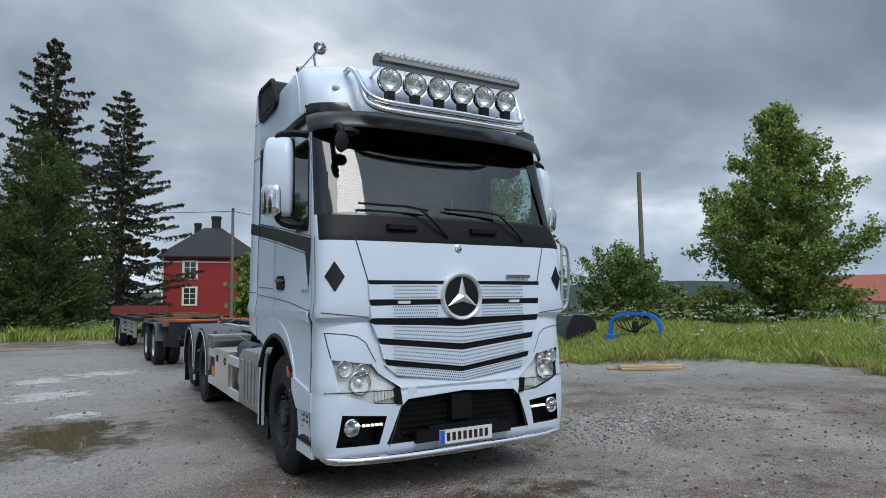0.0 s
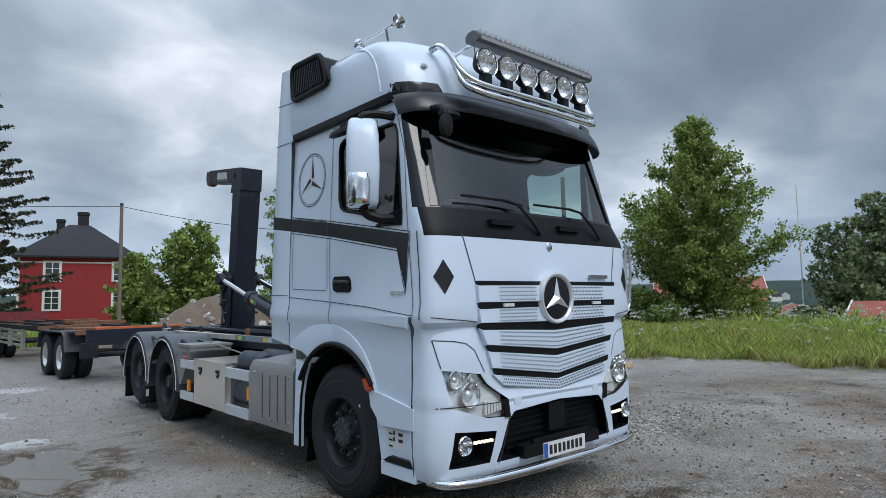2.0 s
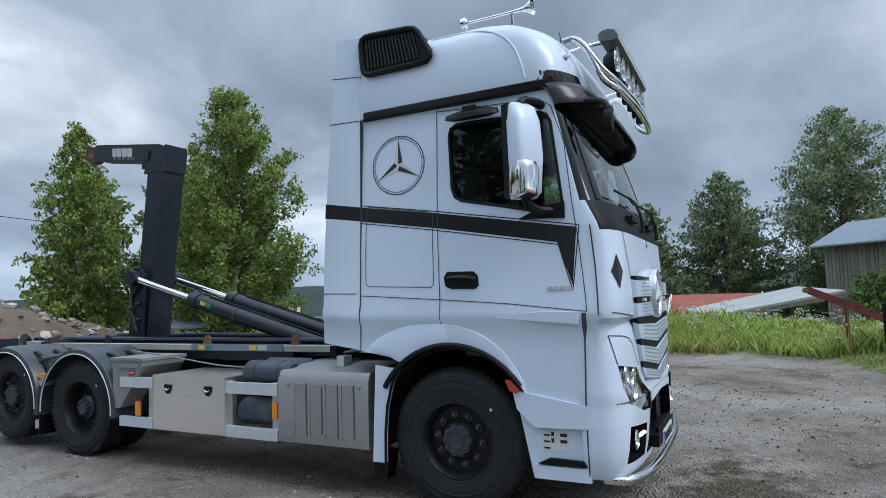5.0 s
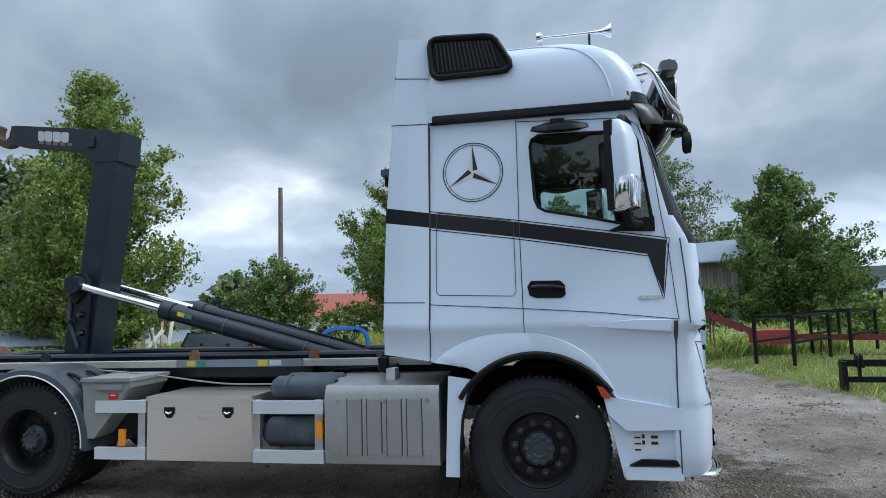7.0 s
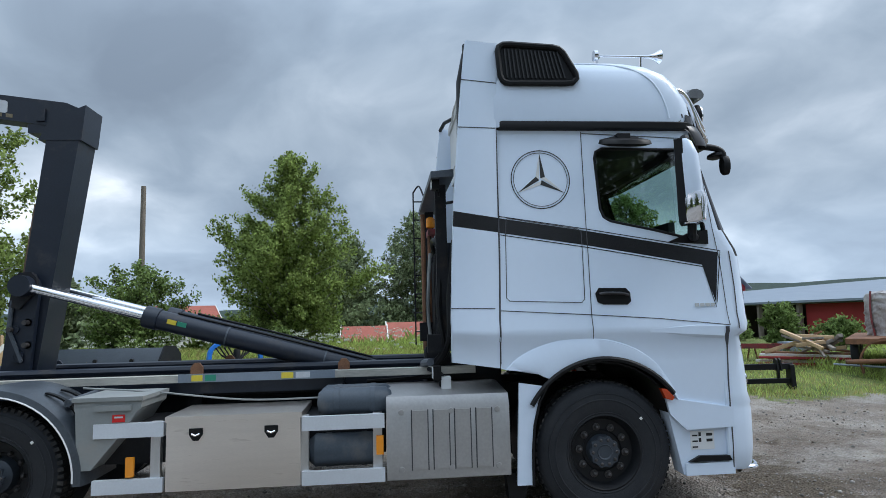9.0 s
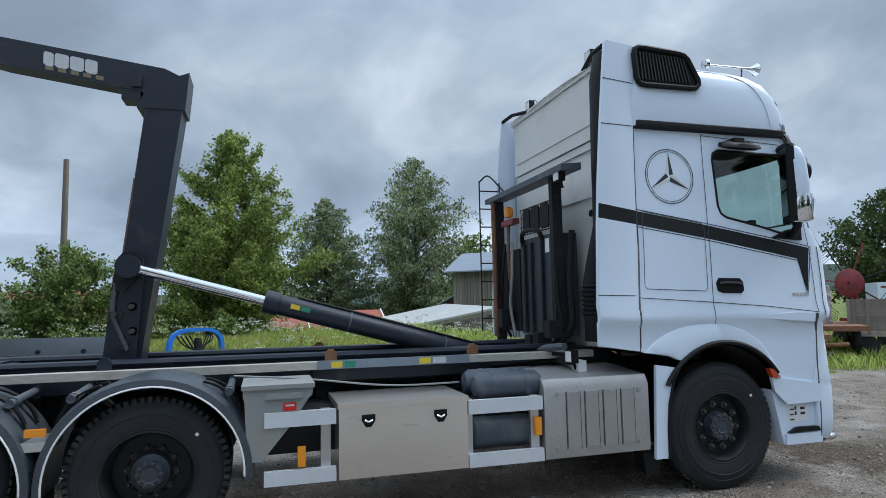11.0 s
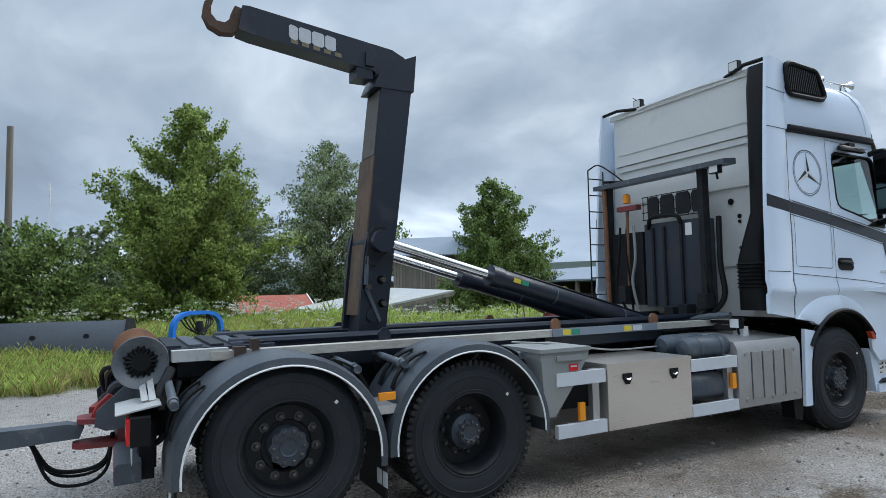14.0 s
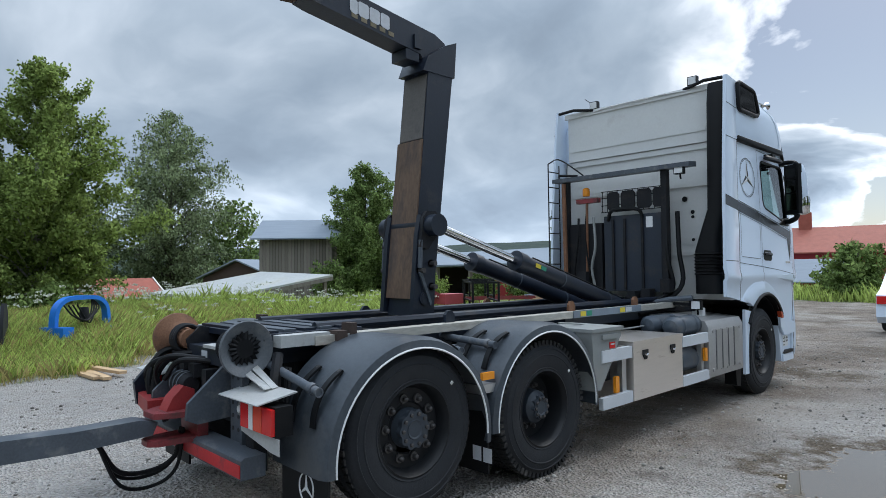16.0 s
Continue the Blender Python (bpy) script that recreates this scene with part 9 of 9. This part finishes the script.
for y, z in ((0.9, 0.9), (-3.2, 0.34), (-1.4, 0.38)):
    for sx in (-1, 1):
        bm = nb()
        x = 0.2 if y > 0 else -0.4
        tube(bm, [(x + sx * 0.28, y, -0.08), (x + sx * 0.12, y, z)], 0.022, 6)
        part("leg", bm, rust, cv)
bm = nb()
box(bm, -1.1, -0.3, -4.9, -4.0, 0.10, 0.48, 0.03)
part("hopper", bm, tin, cv, "grey sheet hopper")

# flatbed wagon with filled bags, timber wagon, hay tedder
def wagon(x, y, turn, label, ln=3.6):
    w_ = thing("farm_wagon", label, "wagon", at=(x, y, gz(x, y)), turn=turn)
    bm = nb()
    box(bm, -ln / 2, ln / 2, -0.95, 0.95, 0.62, 0.74, 0.01)
    part("deck", bm, rust, w_, "rusty deck")
    bm = nb()
    box(bm, -ln / 2 - 1.2, -ln / 2, -0.06, 0.06, 0.5, 0.6, 0.01)
    part("tow_bar", bm, rust, w_)
    for sx in (-0.6, 0.6):
        for sy in (-0.85, 0.85):
            bm = nb()
            lathe(bm, [(0.001, -0.08), (0.2, -0.09), (0.33, -0.07), (0.34, 0.0), (0.33, 0.07), (0.2, 0.09), (0.001, 0.08)], (sx, sy, 0.34), "y", 22)
            part("wheel", bm, rubber, w_)
    return w_


wagon(7.1, -10.0, -42, "rusty flat farm wagon carrying white bags")


def big_bag(x, y, z, turn, seed, label):
    t_ = thing("filled_bag", label, "bag", at=(x, y, z), turn=turn)
    bm = nb()
    loops = []
    for k in range(40):
        f = k / 39
        r = 0.41 * (1 + 0.09 * math.sin(f * math.pi) - 0.05 * f) * (1 if f < 0.95 else 0.90 - 3 * (f - 0.95))
        lp = []
        for i in range(64):
            a = 2 * math.pi * i / 64
            c, s = math.cos(a), math.sin(a)
            g = (abs(c) ** 5 + abs(s) ** 5) ** (-0.2)
            fold = noise.noise((c * 1.6 + seed, s * 1.6, f * 9 + 0.8 * noise.noise((c * 2, s * 2, f * 2 + seed))))
            rad = r * g + 0.03 * noise.noise((c * 2 + seed, s * 2, f * 3)) + 0.05 * abs(fold) + 0.012 * noise.noise((c * 6, s * 6 + seed, f * 20))
            lp.append((rad * c, rad * s, 1.02 * f + 0.05 * noise.noise((c * 1.3, s * 1.3, seed)) * f))
        loops.append(lp)
    loft(bm, loops)
    part("sack", bm, bag_mat, t_, "", 60)
    for m_, way, u in ((red_paint, 0, 0.0), (black, 1, -0.24)):
        bm = nb()
        pts = [(u + 0.05 * f, 0.445 + 0.05 * math.sin(f * math.pi) - 0.02 * f, 1.03 * f) if way == 0 else (-0.455 - 0.05 * math.sin(f * math.pi) + 0.02 * f, -u - 0.03 * f, 1.02 * f) for f in (0, 0.2, 0.4, 0.6, 0.8, 1.0)]
        loft(bm, [[(px - (0.03 if way == 0 else 0.004), py - (0.004 if way == 0 else 0.03), pz), (px + (0.03 if way == 0 else 0.004), py - (0.004 if way == 0 else 0.03), pz), (px + (0.03 if way == 0 else 0.004), py + (0.004 if way == 0 else 0.03), pz), (px - (0.03 if way == 0 else 0.004), py + (0.004 if way == 0 else 0.03), pz)] for px, py, pz in pts])
        part("strap", bm, m_, t_, "faded red strap" if way == 0 else "dark strap")
    return t_


big_bag(7.16, -9.92, gz(7.1, -10) + 0.74, -6, 1, "creased white bulk bag with red and dark straps on the wagon")

# weathered cart box beside the wagon
cart = thing("cart_box", "weathered grey plank box on a low farm cart", "cart", at=(6.05, -11.4, gz(6.05, -11.4)), turn=45)
for sy in (-0.5, 0.5):
    for k in range(4):
        bm = nb()
        box(bm, -0.9, 0.9, sy - 0.014, sy + 0.014, 0.66 + 0.205 * k, 0.66 + 0.205 * k + 0.19, 0.004)
        part("plank", bm, old_wood, cart)
    for x in (-0.84, -0.1, 0.55, 0.84):
        bm = nb()
        o = math.copysign(0.035, sy)
        box(bm, x - 0.04, x + 0.04, sy + o - 0.018, sy + o + 0.018, 0.60, 1.47, 0.004)
        part("stake", bm, old_wood, cart)
for sx in (-0.9, 0.9):
    for k in range(4):
        bm = nb()
        box(bm, sx - 0.014, sx + 0.014, -0.48, 0.48, 0.66 + 0.205 * k, 0.66 + 0.205 * k + 0.19, 0.004)
        part("plank", bm, old_wood, cart)
bm = nb()
box(bm, -0.95, 0.95, -0.55, 0.55, 0.54, 0.65, 0.006)
part("floor", bm, old_wood, cart)
for sx in (-0.6, 0.6):
    for sy in (-0.42, 0.42):
        bm = nb()
        lathe(bm, [(0.001, -0.07), (0.17, -0.08), (0.27, -0.06), (0.28, 0.0), (0.27, 0.06), (0.17, 0.08), (0.001, 0.07)], (sx, sy, 0.28), "y", 20)
        part("wheel", bm, rubber, cart)
for sx in (-0.6, 0.6):
    bm = nb()
    box(bm, sx - 0.05, sx + 0.05, -0.36, 0.36, 0.24, 0.55, 0.006)
    part("axle_block", bm, chassis, cart)

# rusty arched implement in front of the wagon
arm = thing("rusty_implement", "rusty implement with bowed flat arms and a drawbar", "implement", at=(5.75, -8.45, gz(5.75, -8.45)), turn=45)
for y0, hgt in ((0.0, 0.86), (-0.22, 0.80)):
    bm = nb()
    bow = smooth_path([(0.42, y0, 0.12), (0.45, y0, 0.45), (0.28, y0, 0.72), (0.0, y0, hgt), (-0.24, y0, 0.74), (-0.40, y0, 0.40), (-0.42, y0, 0.0)], 5)
    loops = []
    for i, q in enumerate(bow):
        d = (bow[min(i + 1, len(bow) - 1)] - bow[max(i - 1, 0)]).normalized()
        nn = Vector((d.z, 0, -d.x))
        loops.append([q + nn * a_ + Vector((0, b_, 0)) for a_, b_ in ((-0.012, -0.04), (0.012, -0.04), (0.012, 0.04), (-0.012, 0.04))])
    loft(bm, loops)
    part("bowed_arm", bm, rust, arm)
bm = nb()
tube(bm, [(0.7, 0.06, 0.36), (-0.75, 0.10, 0.44)], 0.05, 10)
part("drawbar", bm, rust, arm)
bm = nb()
tube(bm, [(0.95, -0.1, 0.30), (-0.45, 0.0, 0.24)], 0.022, 8)
part("rod", bm, tin, arm, "bare steel rod")
bm = nb()
tube(bm, [(-0.1, 0.1, 0.40), (-0.1, 0.12, 0.0)], 0.025, 8)
part("prop", bm, rust, arm)

# long white trailer far behind the machines
wt = thing("white_trailer", "long white trailer with a dark red line along its top", "trailer", at=(10.45, -20.3, gz(10.45, -20.3)), turn=50)
bm = nb()
box(bm, -2.6, 2.6, -1.0, 1.0, 0.75, 2.05, 0.08)
part("body", bm, white, wt)
bm = nb()
box(bm, -2.5, 2.5, 1.0, 1.006, 1.84, 1.91)
part("line", bm, red_paint, wt, "dark red line")
for sx in (-0.5, 0.5):
    for sy in (-0.8, 0.8):
        bm = nb()
        lathe(bm, [(0.001, -0.09), (0.22, -0.1), (0.36, -0.08), (0.38, 0.0), (0.36, 0.08), (0.22, 0.1), (0.001, 0.09)], (sx, sy, 0.38), "y", 20)
        part("wheel", bm, rubber, wt)
for sx in (-0.5, 0.5):
    bm = nb()
    box(bm, sx - 0.06, sx + 0.06, -0.7, 0.7, 0.33, 0.76, 0.006)
    part("axle", bm, chassis, wt)
# tedder
td = thing("hay_tedder", "red hay tedder with a wheel of thin tines", "hay tedder", at=(7.45, -11.75, gz(7.45, -11.75)), turn=192)
bm = nb()
lathe(bm, [(0.04, -0.05), (0.36, -0.03), (0.40, 0.0), (0.36, 0.03), (0.04, 0.05)], (0, 0, 1.85), "y", 26)
part("disc", bm, red_paint, td)
for k in range(7):
    a = 2 * math.pi * k / 7 + 0.3
    bm = nb()
    e = Vector((1.15 * math.cos(a), 0.05, 1.85 + 1.15 * math.sin(a)))
    tube(bm, [(0, 0, 1.85), e], 0.022, 6)
    if k % 2 == 0:
        for j in range(5):
            tube(bm, [e * (1 - 0.06 * j) + Vector((0, 0, 1.85 * 0.06 * j)), e * (1 - 0.06 * j) + Vector((-0.45 * math.sin(a) * 0.8, 0.1, 1.85 * 0.06 * j + 0.45 * math.cos(a) * 0.8))], 0.008, 4)
    part("tine_arm", bm, red_paint if k % 2 else chassis, td)
bm = nb()
tube(bm, [(0, 0.1, 1.85), (0.1, 0.3, 0.9), (0.2, 0.6, 0.3)], 0.06, 8)
box(bm, -0.5, 0.7, 0.3, 0.42, 0.75, 0.87, 0.01)
part("frame", bm, red_paint, td)
for x in (-0.5, 0.7):
    bm = nb()
    lathe(bm, [(0.001, -0.06), (0.16, -0.07), (0.27, -0.05), (0.27, 0.05), (0.16, 0.07), (0.001, 0.06)], (x, 0.36, 0.29), "y", 20)
    part("wheel", bm, rubber, td)
# heap of boards and broken sticks
for k in range(6):
    t_ = thing("waste_timber", "dark red and white board at the foot of a timber pile", "timber", group="timber pile", at=(8.05 + 0.10 * (k % 3), -8.35 - 0.12 * (k % 3), gz(8.1, -8.4) + 0.02 + 0.05 * k), turn=-135 + pk.uniform(-8, 8))
    bm = nb()
    box(bm, -1.0 + pk.uniform(-0.2, 0.2), 0.9, -0.07, 0.07, 0.0, 0.05, 0.004)
    part("timber", bm, trim_white if k % 3 == 1 else (rust if k % 3 else falu_red), t_)
for k in range(22):
    t_ = thing("waste_timber", "broken piece of old timber on a pile in the grass", "timber", group="timber pile", at=(8.05 + pk.uniform(-0.5, 0.4), -8.45 + pk.uniform(-0.5, 0.4), gz(8.1, -8.4) + 0.36 + 0.016 * k), turn=pk.uniform(-180, 0))
    bm = nb()
    hl, th = pk.uniform(0.22, 0.62), pk.uniform(0.02, 0.045)
    box(bm, -hl, hl, -th * 1.3, th * 1.3, -th, th, 0.004, Matrix.Rotation(radians(pk.uniform(-32, 32)), 4, "Y"))
    part("timber", bm, new_wood if k % 3 == 0 else (rust if k % 5 == 1 else old_wood), t_)

# pale car parked at the far end of the yard
car = thing("parked_car", "white car parked at the edge of the yard", "car", at=(-1.55, -10.9, 0.0), turn=90)
bm = nb()
body = [(-2.1, 0.35), (-2.15, 0.6), (-2.05, 0.85), (-1.2, 0.98), (-0.55, 1.42), (0.9, 1.46), (1.7, 1.02), (2.1, 0.9), (2.15, 0.4), (2.0, 0.25), (-2.0, 0.25)]
prism(bm, body, "y", -0.86, 0.86, 0.07, segs=3, limit=20)
part("body", bm, white, car)
for s in (-1, 1):
    bm = nb()
    prism(bm, [(-1.0, 1.0), (-0.5, 1.36), (0.85, 1.39), (1.4, 1.03)], "y", s * 0.861, s * 0.868)
    part("side_window", bm, dark_pane, car)
    for x in (-1.35, 1.35):
        bm = nb()
        lathe(bm, [(0.001, -0.10), (0.2, -0.11), (0.31, -0.08), (0.33, 0.0), (0.31, 0.08), (0.2, 0.11), (0.001, 0.10)], (x, s * 0.78, 0.33), "y", 24)
        part("wheel", bm, rubber, car)
for s in (-1, 1):
    bm = nb()
    box(bm, 2.08, 2.16, s * 0.7 - 0.14, s * 0.7 + 0.14, 0.70, 0.88, 0.02)
    part("lamp", bm, red_lens, car)

# pale sheet shelter and leaning boards behind the truck's tail
tarp = thing("sheet_shelter", "low shelter roofed with a pale sheet", "shelter", at=(8.3, 13.4, gz(8.3, 13.4)), turn=-50)
for s in (-1, 1):
    bm = nb()
    prism(bm, [(0.0, 1.0), (s * 0.9, 0.62), (s * 0.9, 0.66), (0.0, 1.05)], "x", -1.3, 1.3)
    part("sheet", bm, tin, tarp)
    bm = nb()
    for x in (-1.2, 1.2):
        tube(bm, [(x, s * 0.85, 0.0), (x, s * 0.85, 0.64)], 0.03, 6)
    part("post", bm, pole_wood, tarp)
for k in range(7):
    t_ = thing("leaning_board", "pale board leaning in the grass", "board", group="leaning boards", at=(8.6 + 0.16 * k, 10.6 + pk.uniform(-0.3, 0.3), gz(8.8, 10.6)), turn=pk.uniform(-40, 40))
    bm = nb()
    box(bm, -0.05, 0.05, -0.012, 0.012, -0.05, 1.0, 0.003, Matrix.Rotation(radians(pk.uniform(-40, 40)), 4, "Y"))
    part("board", bm, new_wood if k % 2 else trim_white, t_)

# more trees and thickets round the yard
for k, (x, y, tp, w, lf, n) in enumerate(((8.3, 31.8, 6.1, 6.0, birch_leaf, 12000), (6.4, 35.0, 4.6, 4.2, birch_leaf, 7000), (14.5, 27.0, 8.2, 6.0, bush_leaf, 9000), (18.0, 22.0, 6.5, 6.0, bush_leaf, 8000),
                                          (13.6, 19.5, 7.4, 5.2, pale_leaf, 16000), (19.0, 14.0, 3.2, 4.0, pale_leaf, 7000), (17.5, 11.5, 2.0, 3.4, pale_leaf, 6000),
                                          (22.0, 7.5, 1.4, 3.0, bush_leaf, 4000), (41.5, -12.5, 7.0, 8.0, bush_leaf, 8000), (37.5, 4.1, 7.2, 7.6, pale_leaf, 20000), (-21, 33, 10, 9, birch_leaf, 9000), (41.0, 8.0, 6.0, 5.5, pale_leaf, 12000),
                                          (25.0, -12.0, 4.0, 5.0, bush_leaf, 6000), (44.0, -13.0, 1.6, 6.0, dark_birch, 7000), (46.0, -8.0, 1.9, 6.5, dark_birch, 7000), (45.0, -3.0, 1.5, 6.0, dark_birch, 7000), (47.0, 2.0, 1.2, 6.0, dark_birch, 6000), (38.0, -17.5, 2.5, 6.0, dark_birch, 6000))):
    broadleaf(x, y, tp, w, "green thicket of young trees beyond the yard", lf, bark, 60 + k, n, 0.17 if math.hypot(x, y) > 22 else 0.13, base=0.02, stems=3, category="tree")

# unseen trees, added to darken the door-glass reflections and the cab's side
for k, (x, y, tp, w) in enumerate(((-15, 24, 10.5, 8), (-19, 16, 9.5, 7.5), (-21, 8, 11, 8), (-22, 0, 9.5, 8), (-21, -8, 10.5, 8), (-17, -16, 9, 7.5))):
    broadleaf(x, y, tp, w, "unseen leafy tree darkening the open side of the yard", dark_birch, bark, 120 + k, 9000, 0.22, base=0.02)

for k, (x, y, tp, w, n) in enumerate(((13.6, 7.0, 1.5, 2.2, 6000), (13.2, 5.2, 1.3, 1.8, 4500), (17.6, 4.4, 1.5, 2.4, 5000), (17.4, -5.6, 2.0, 2.0, 4000))):
    broadleaf(x, y, tp, w, "low green undergrowth below the birches", bush_leaf if k % 2 else birch_leaf, bark, 140 + k, n, 0.075, category="bush", stems=4, base=0.03, peak=0.5)

# ---- grass, flowers, stones ----


def blades(name, n, xr, yr, hmin, hmax, material, label, need=0.5, wide=0.012, seed=1):
    g = np.random.default_rng(seed)
    vs, fs = [], []
    while len(fs) < n:
        x, y = g.uniform(*xr), g.uniform(*yr)
        if is_grass(x, y) + 0.35 * noise.noise((x * 1.4, y * 1.4, 9.0)) < need:
            continue
        h = g.uniform(hmin, hmax) * (0.7 + 0.6 * (noise.noise((x * 0.7, y * 0.7, 12.0)) + 0.5))
        z = gz(x, y) - 0.02
        a = g.uniform(0, 6.283)
        lx, ly = g.normal(0, 0.3) * h, g.normal(0, 0.3) * h
        wx, wy = wide * math.cos(a), wide * math.sin(a)
        b = len(vs)
        vs += [(x - wx, y - wy, z), (x + wx, y + wy, z), (x + wx * 0.7 + lx * 0.4, y + wy * 0.7 + ly * 0.4, z + h * 0.6), (x + lx, y + ly, z + h)]
        fs.append((b, b + 1, b + 2, b + 3))
    ob = raw(name, vs, fs, material)
    tagged(ob, label, "grass", kind="stuff")
    return ob


blades("grass", 190000, (5.8, 14.5), (-1.5, 11.0), 0.06, 0.32, grass_leaf, "long green verge grass", wide=0.0032, seed=1)
blades("grass", 15000, (3.0, 14.0), (-10.5, -1.0), 0.03, 0.14, grass_leaf, "short patchy verge grass", need=0.7, wide=0.005, seed=2)
blades("grass", 20000, (10.2, 15.0), (-7.0, -0.5), 0.15, 0.42, grass_leaf, "long green verge grass", need=0.7, seed=7)
blades("dry_grass", 12000, (3.0, 12.0), (-10.0, -2.0), 0.02, 0.10, dry_grass, "short dry yellow grass", need=0.3, wide=0.004, seed=8)
blades("dry_grass", 17000, (4.5, 13.0), (-1.5, 9.0), 0.06, 0.36, dry_grass, "dry yellow grass stalks", need=0.25, wide=0.003, seed=3)
blades("grass", 9000, (4.6, 9.5), (-13.0, -8.2), 0.06, 0.34, grass_leaf, "rough green grass round the wagon", need=-1.0, wide=0.006, seed=9)
blades("far_grass", 22000, (-14.0, 6.0), (24.0, 32.0), 0.25, 0.6, grass_leaf, "long green grass beside the yard", wide=0.025, seed=4)
blades("far_grass", 14000, (14.0, 24.0), (-8.0, 8.0), 0.25, 0.6, grass_leaf, "long green grass on the bank", wide=0.025, seed=5)
blades("far_grass", 12000, (-4.0, 14.0), (-32.0, -14.0), 0.3, 0.7, grass_leaf, "long green grass beyond the yard", wide=0.03, seed=6)


def umbels(n, xr, yr, seed):
    g = random.Random(seed)
    pts = []
    for _ in range(n):
        x, y = g.uniform(*xr), g.uniform(*yr)
        if is_grass(x, y) < 0.8:
            continue
        z = gz(x, y) + g.uniform(0.35, 0.75)
        for _ in range(9):
            pts.append((x + g.gauss(0, 0.05), y + g.gauss(0, 0.05), z + g.gauss(0, 0.012)))
    fo = leaf_mesh("wild_flowers", pts, 0.045, flower, None, seed, aspect=1.0)
    tagged(fo, "white wild umbel flowers among the grass", "flowers", kind="stuff")


umbels(480, (9.8, 16.5), (-5.0, 10.0), 1)
umbels(500, (-14.0, 2.0), (26.0, 31.0), 2)

# loose stones and chippings on the yard
g = random.Random(77)
base = stone_mesh(3)
base.verts.ensure_lookup_table()
sv = [v.co.copy() for v in base.verts]
sf = [[v.index for v in f.verts] for f in base.faces]
base.free()
OCT = [Vector(p) for p in ((1, 0.1, 0), (-0.9, 0, 0.1), (0.1, 0.8, 0), (0, -0.85, 0.05), (0.1, 0, 0.6), (0, 0.1, -0.5))]
OCT_F = [(0, 2, 4), (2, 1, 4), (1, 3, 4), (3, 0, 4), (2, 0, 5), (1, 2, 5), (3, 1, 5), (0, 3, 5)]


def strew(name, label, count, place, size, material, shape, faces_):
    """Small stones strewn over the yard, as one mesh."""
    vs, fs = [], []
    for k in range(count):
        x, y = place(k)
        if is_grass(x, y) > 0.6 or math.hypot((x + 3.0) / 0.6, (y - 2.8) / 0.9) < 1.0:
            continue
        s = size()
        rz, o, z = g.uniform(0, 6.28), len(vs), gz(x, y) + s * 0.25
        c, sn = math.cos(rz), math.sin(rz)
        vs += [(x + s * (p.x * c - p.y * sn), y + s * (p.x * sn + p.y * c), z + s * p.z) for p in shape]
        fs += [tuple(i + o for i in f) for f in faces_]
    tagged(raw(name, vs, fs, material), label, "stones", kind="stuff")


def chip_mat(name, col, var):
    m = mat(name, col, 0.9, var=0.3, scale=30)
    nd, lk = m.node_tree.nodes, m.node_tree.links
    p = nd["Principled BSDF"]
    geo, mr, vm = nd.new("ShaderNodeNewGeometry"), nd.new("ShaderNodeMapRange"), nd.new("ShaderNodeVectorMath")
    mr.inputs[3].default_value, mr.inputs[4].default_value = 1 - var, 1 + var
    vm.operation = "SCALE"
    vm.inputs[0].default_value = col
    lk.new(geo.outputs["Random Per Island"], mr.inputs[0])
    lk.new(mr.outputs[0], vm.inputs["Scale"])
    lk.new(vm.outputs[0], p.inputs["Base Color"])
    return m


stone_chip = chip_mat("chippings", (0.30, 0.28, 0.255), 0.65)
strew("chippings", "loose stone chippings on the gravel", 9000, lambda k: (g.uniform(-8, 9), g.uniform(-6, 12)) if k % 3 else (3.2 + g.gauss(0, 0.9), -0.2 + g.gauss(0, 0.45)), lambda: 0.006 + 0.022 * g.random() ** 3, stone_chip, sv, sf)
strew("grit", "fine grey grit scattered on the yard", 60000, lambda k: (g.gauss(-1.5, 4.5), g.uniform(-9, 14)), lambda: 0.004 + 0.009 * g.random() ** 2, stone_chip, OCT, OCT_F)
strew("clods", "dark clods of earth on the yard", 1500, lambda k: (g.gauss(4.5, 2.4), g.gauss(-2.5, 2.2)), lambda: 0.005 + 0.016 * g.random() ** 3, chip_mat("earth_clods", (0.13, 0.10, 0.075), 0.4), sv, sf)
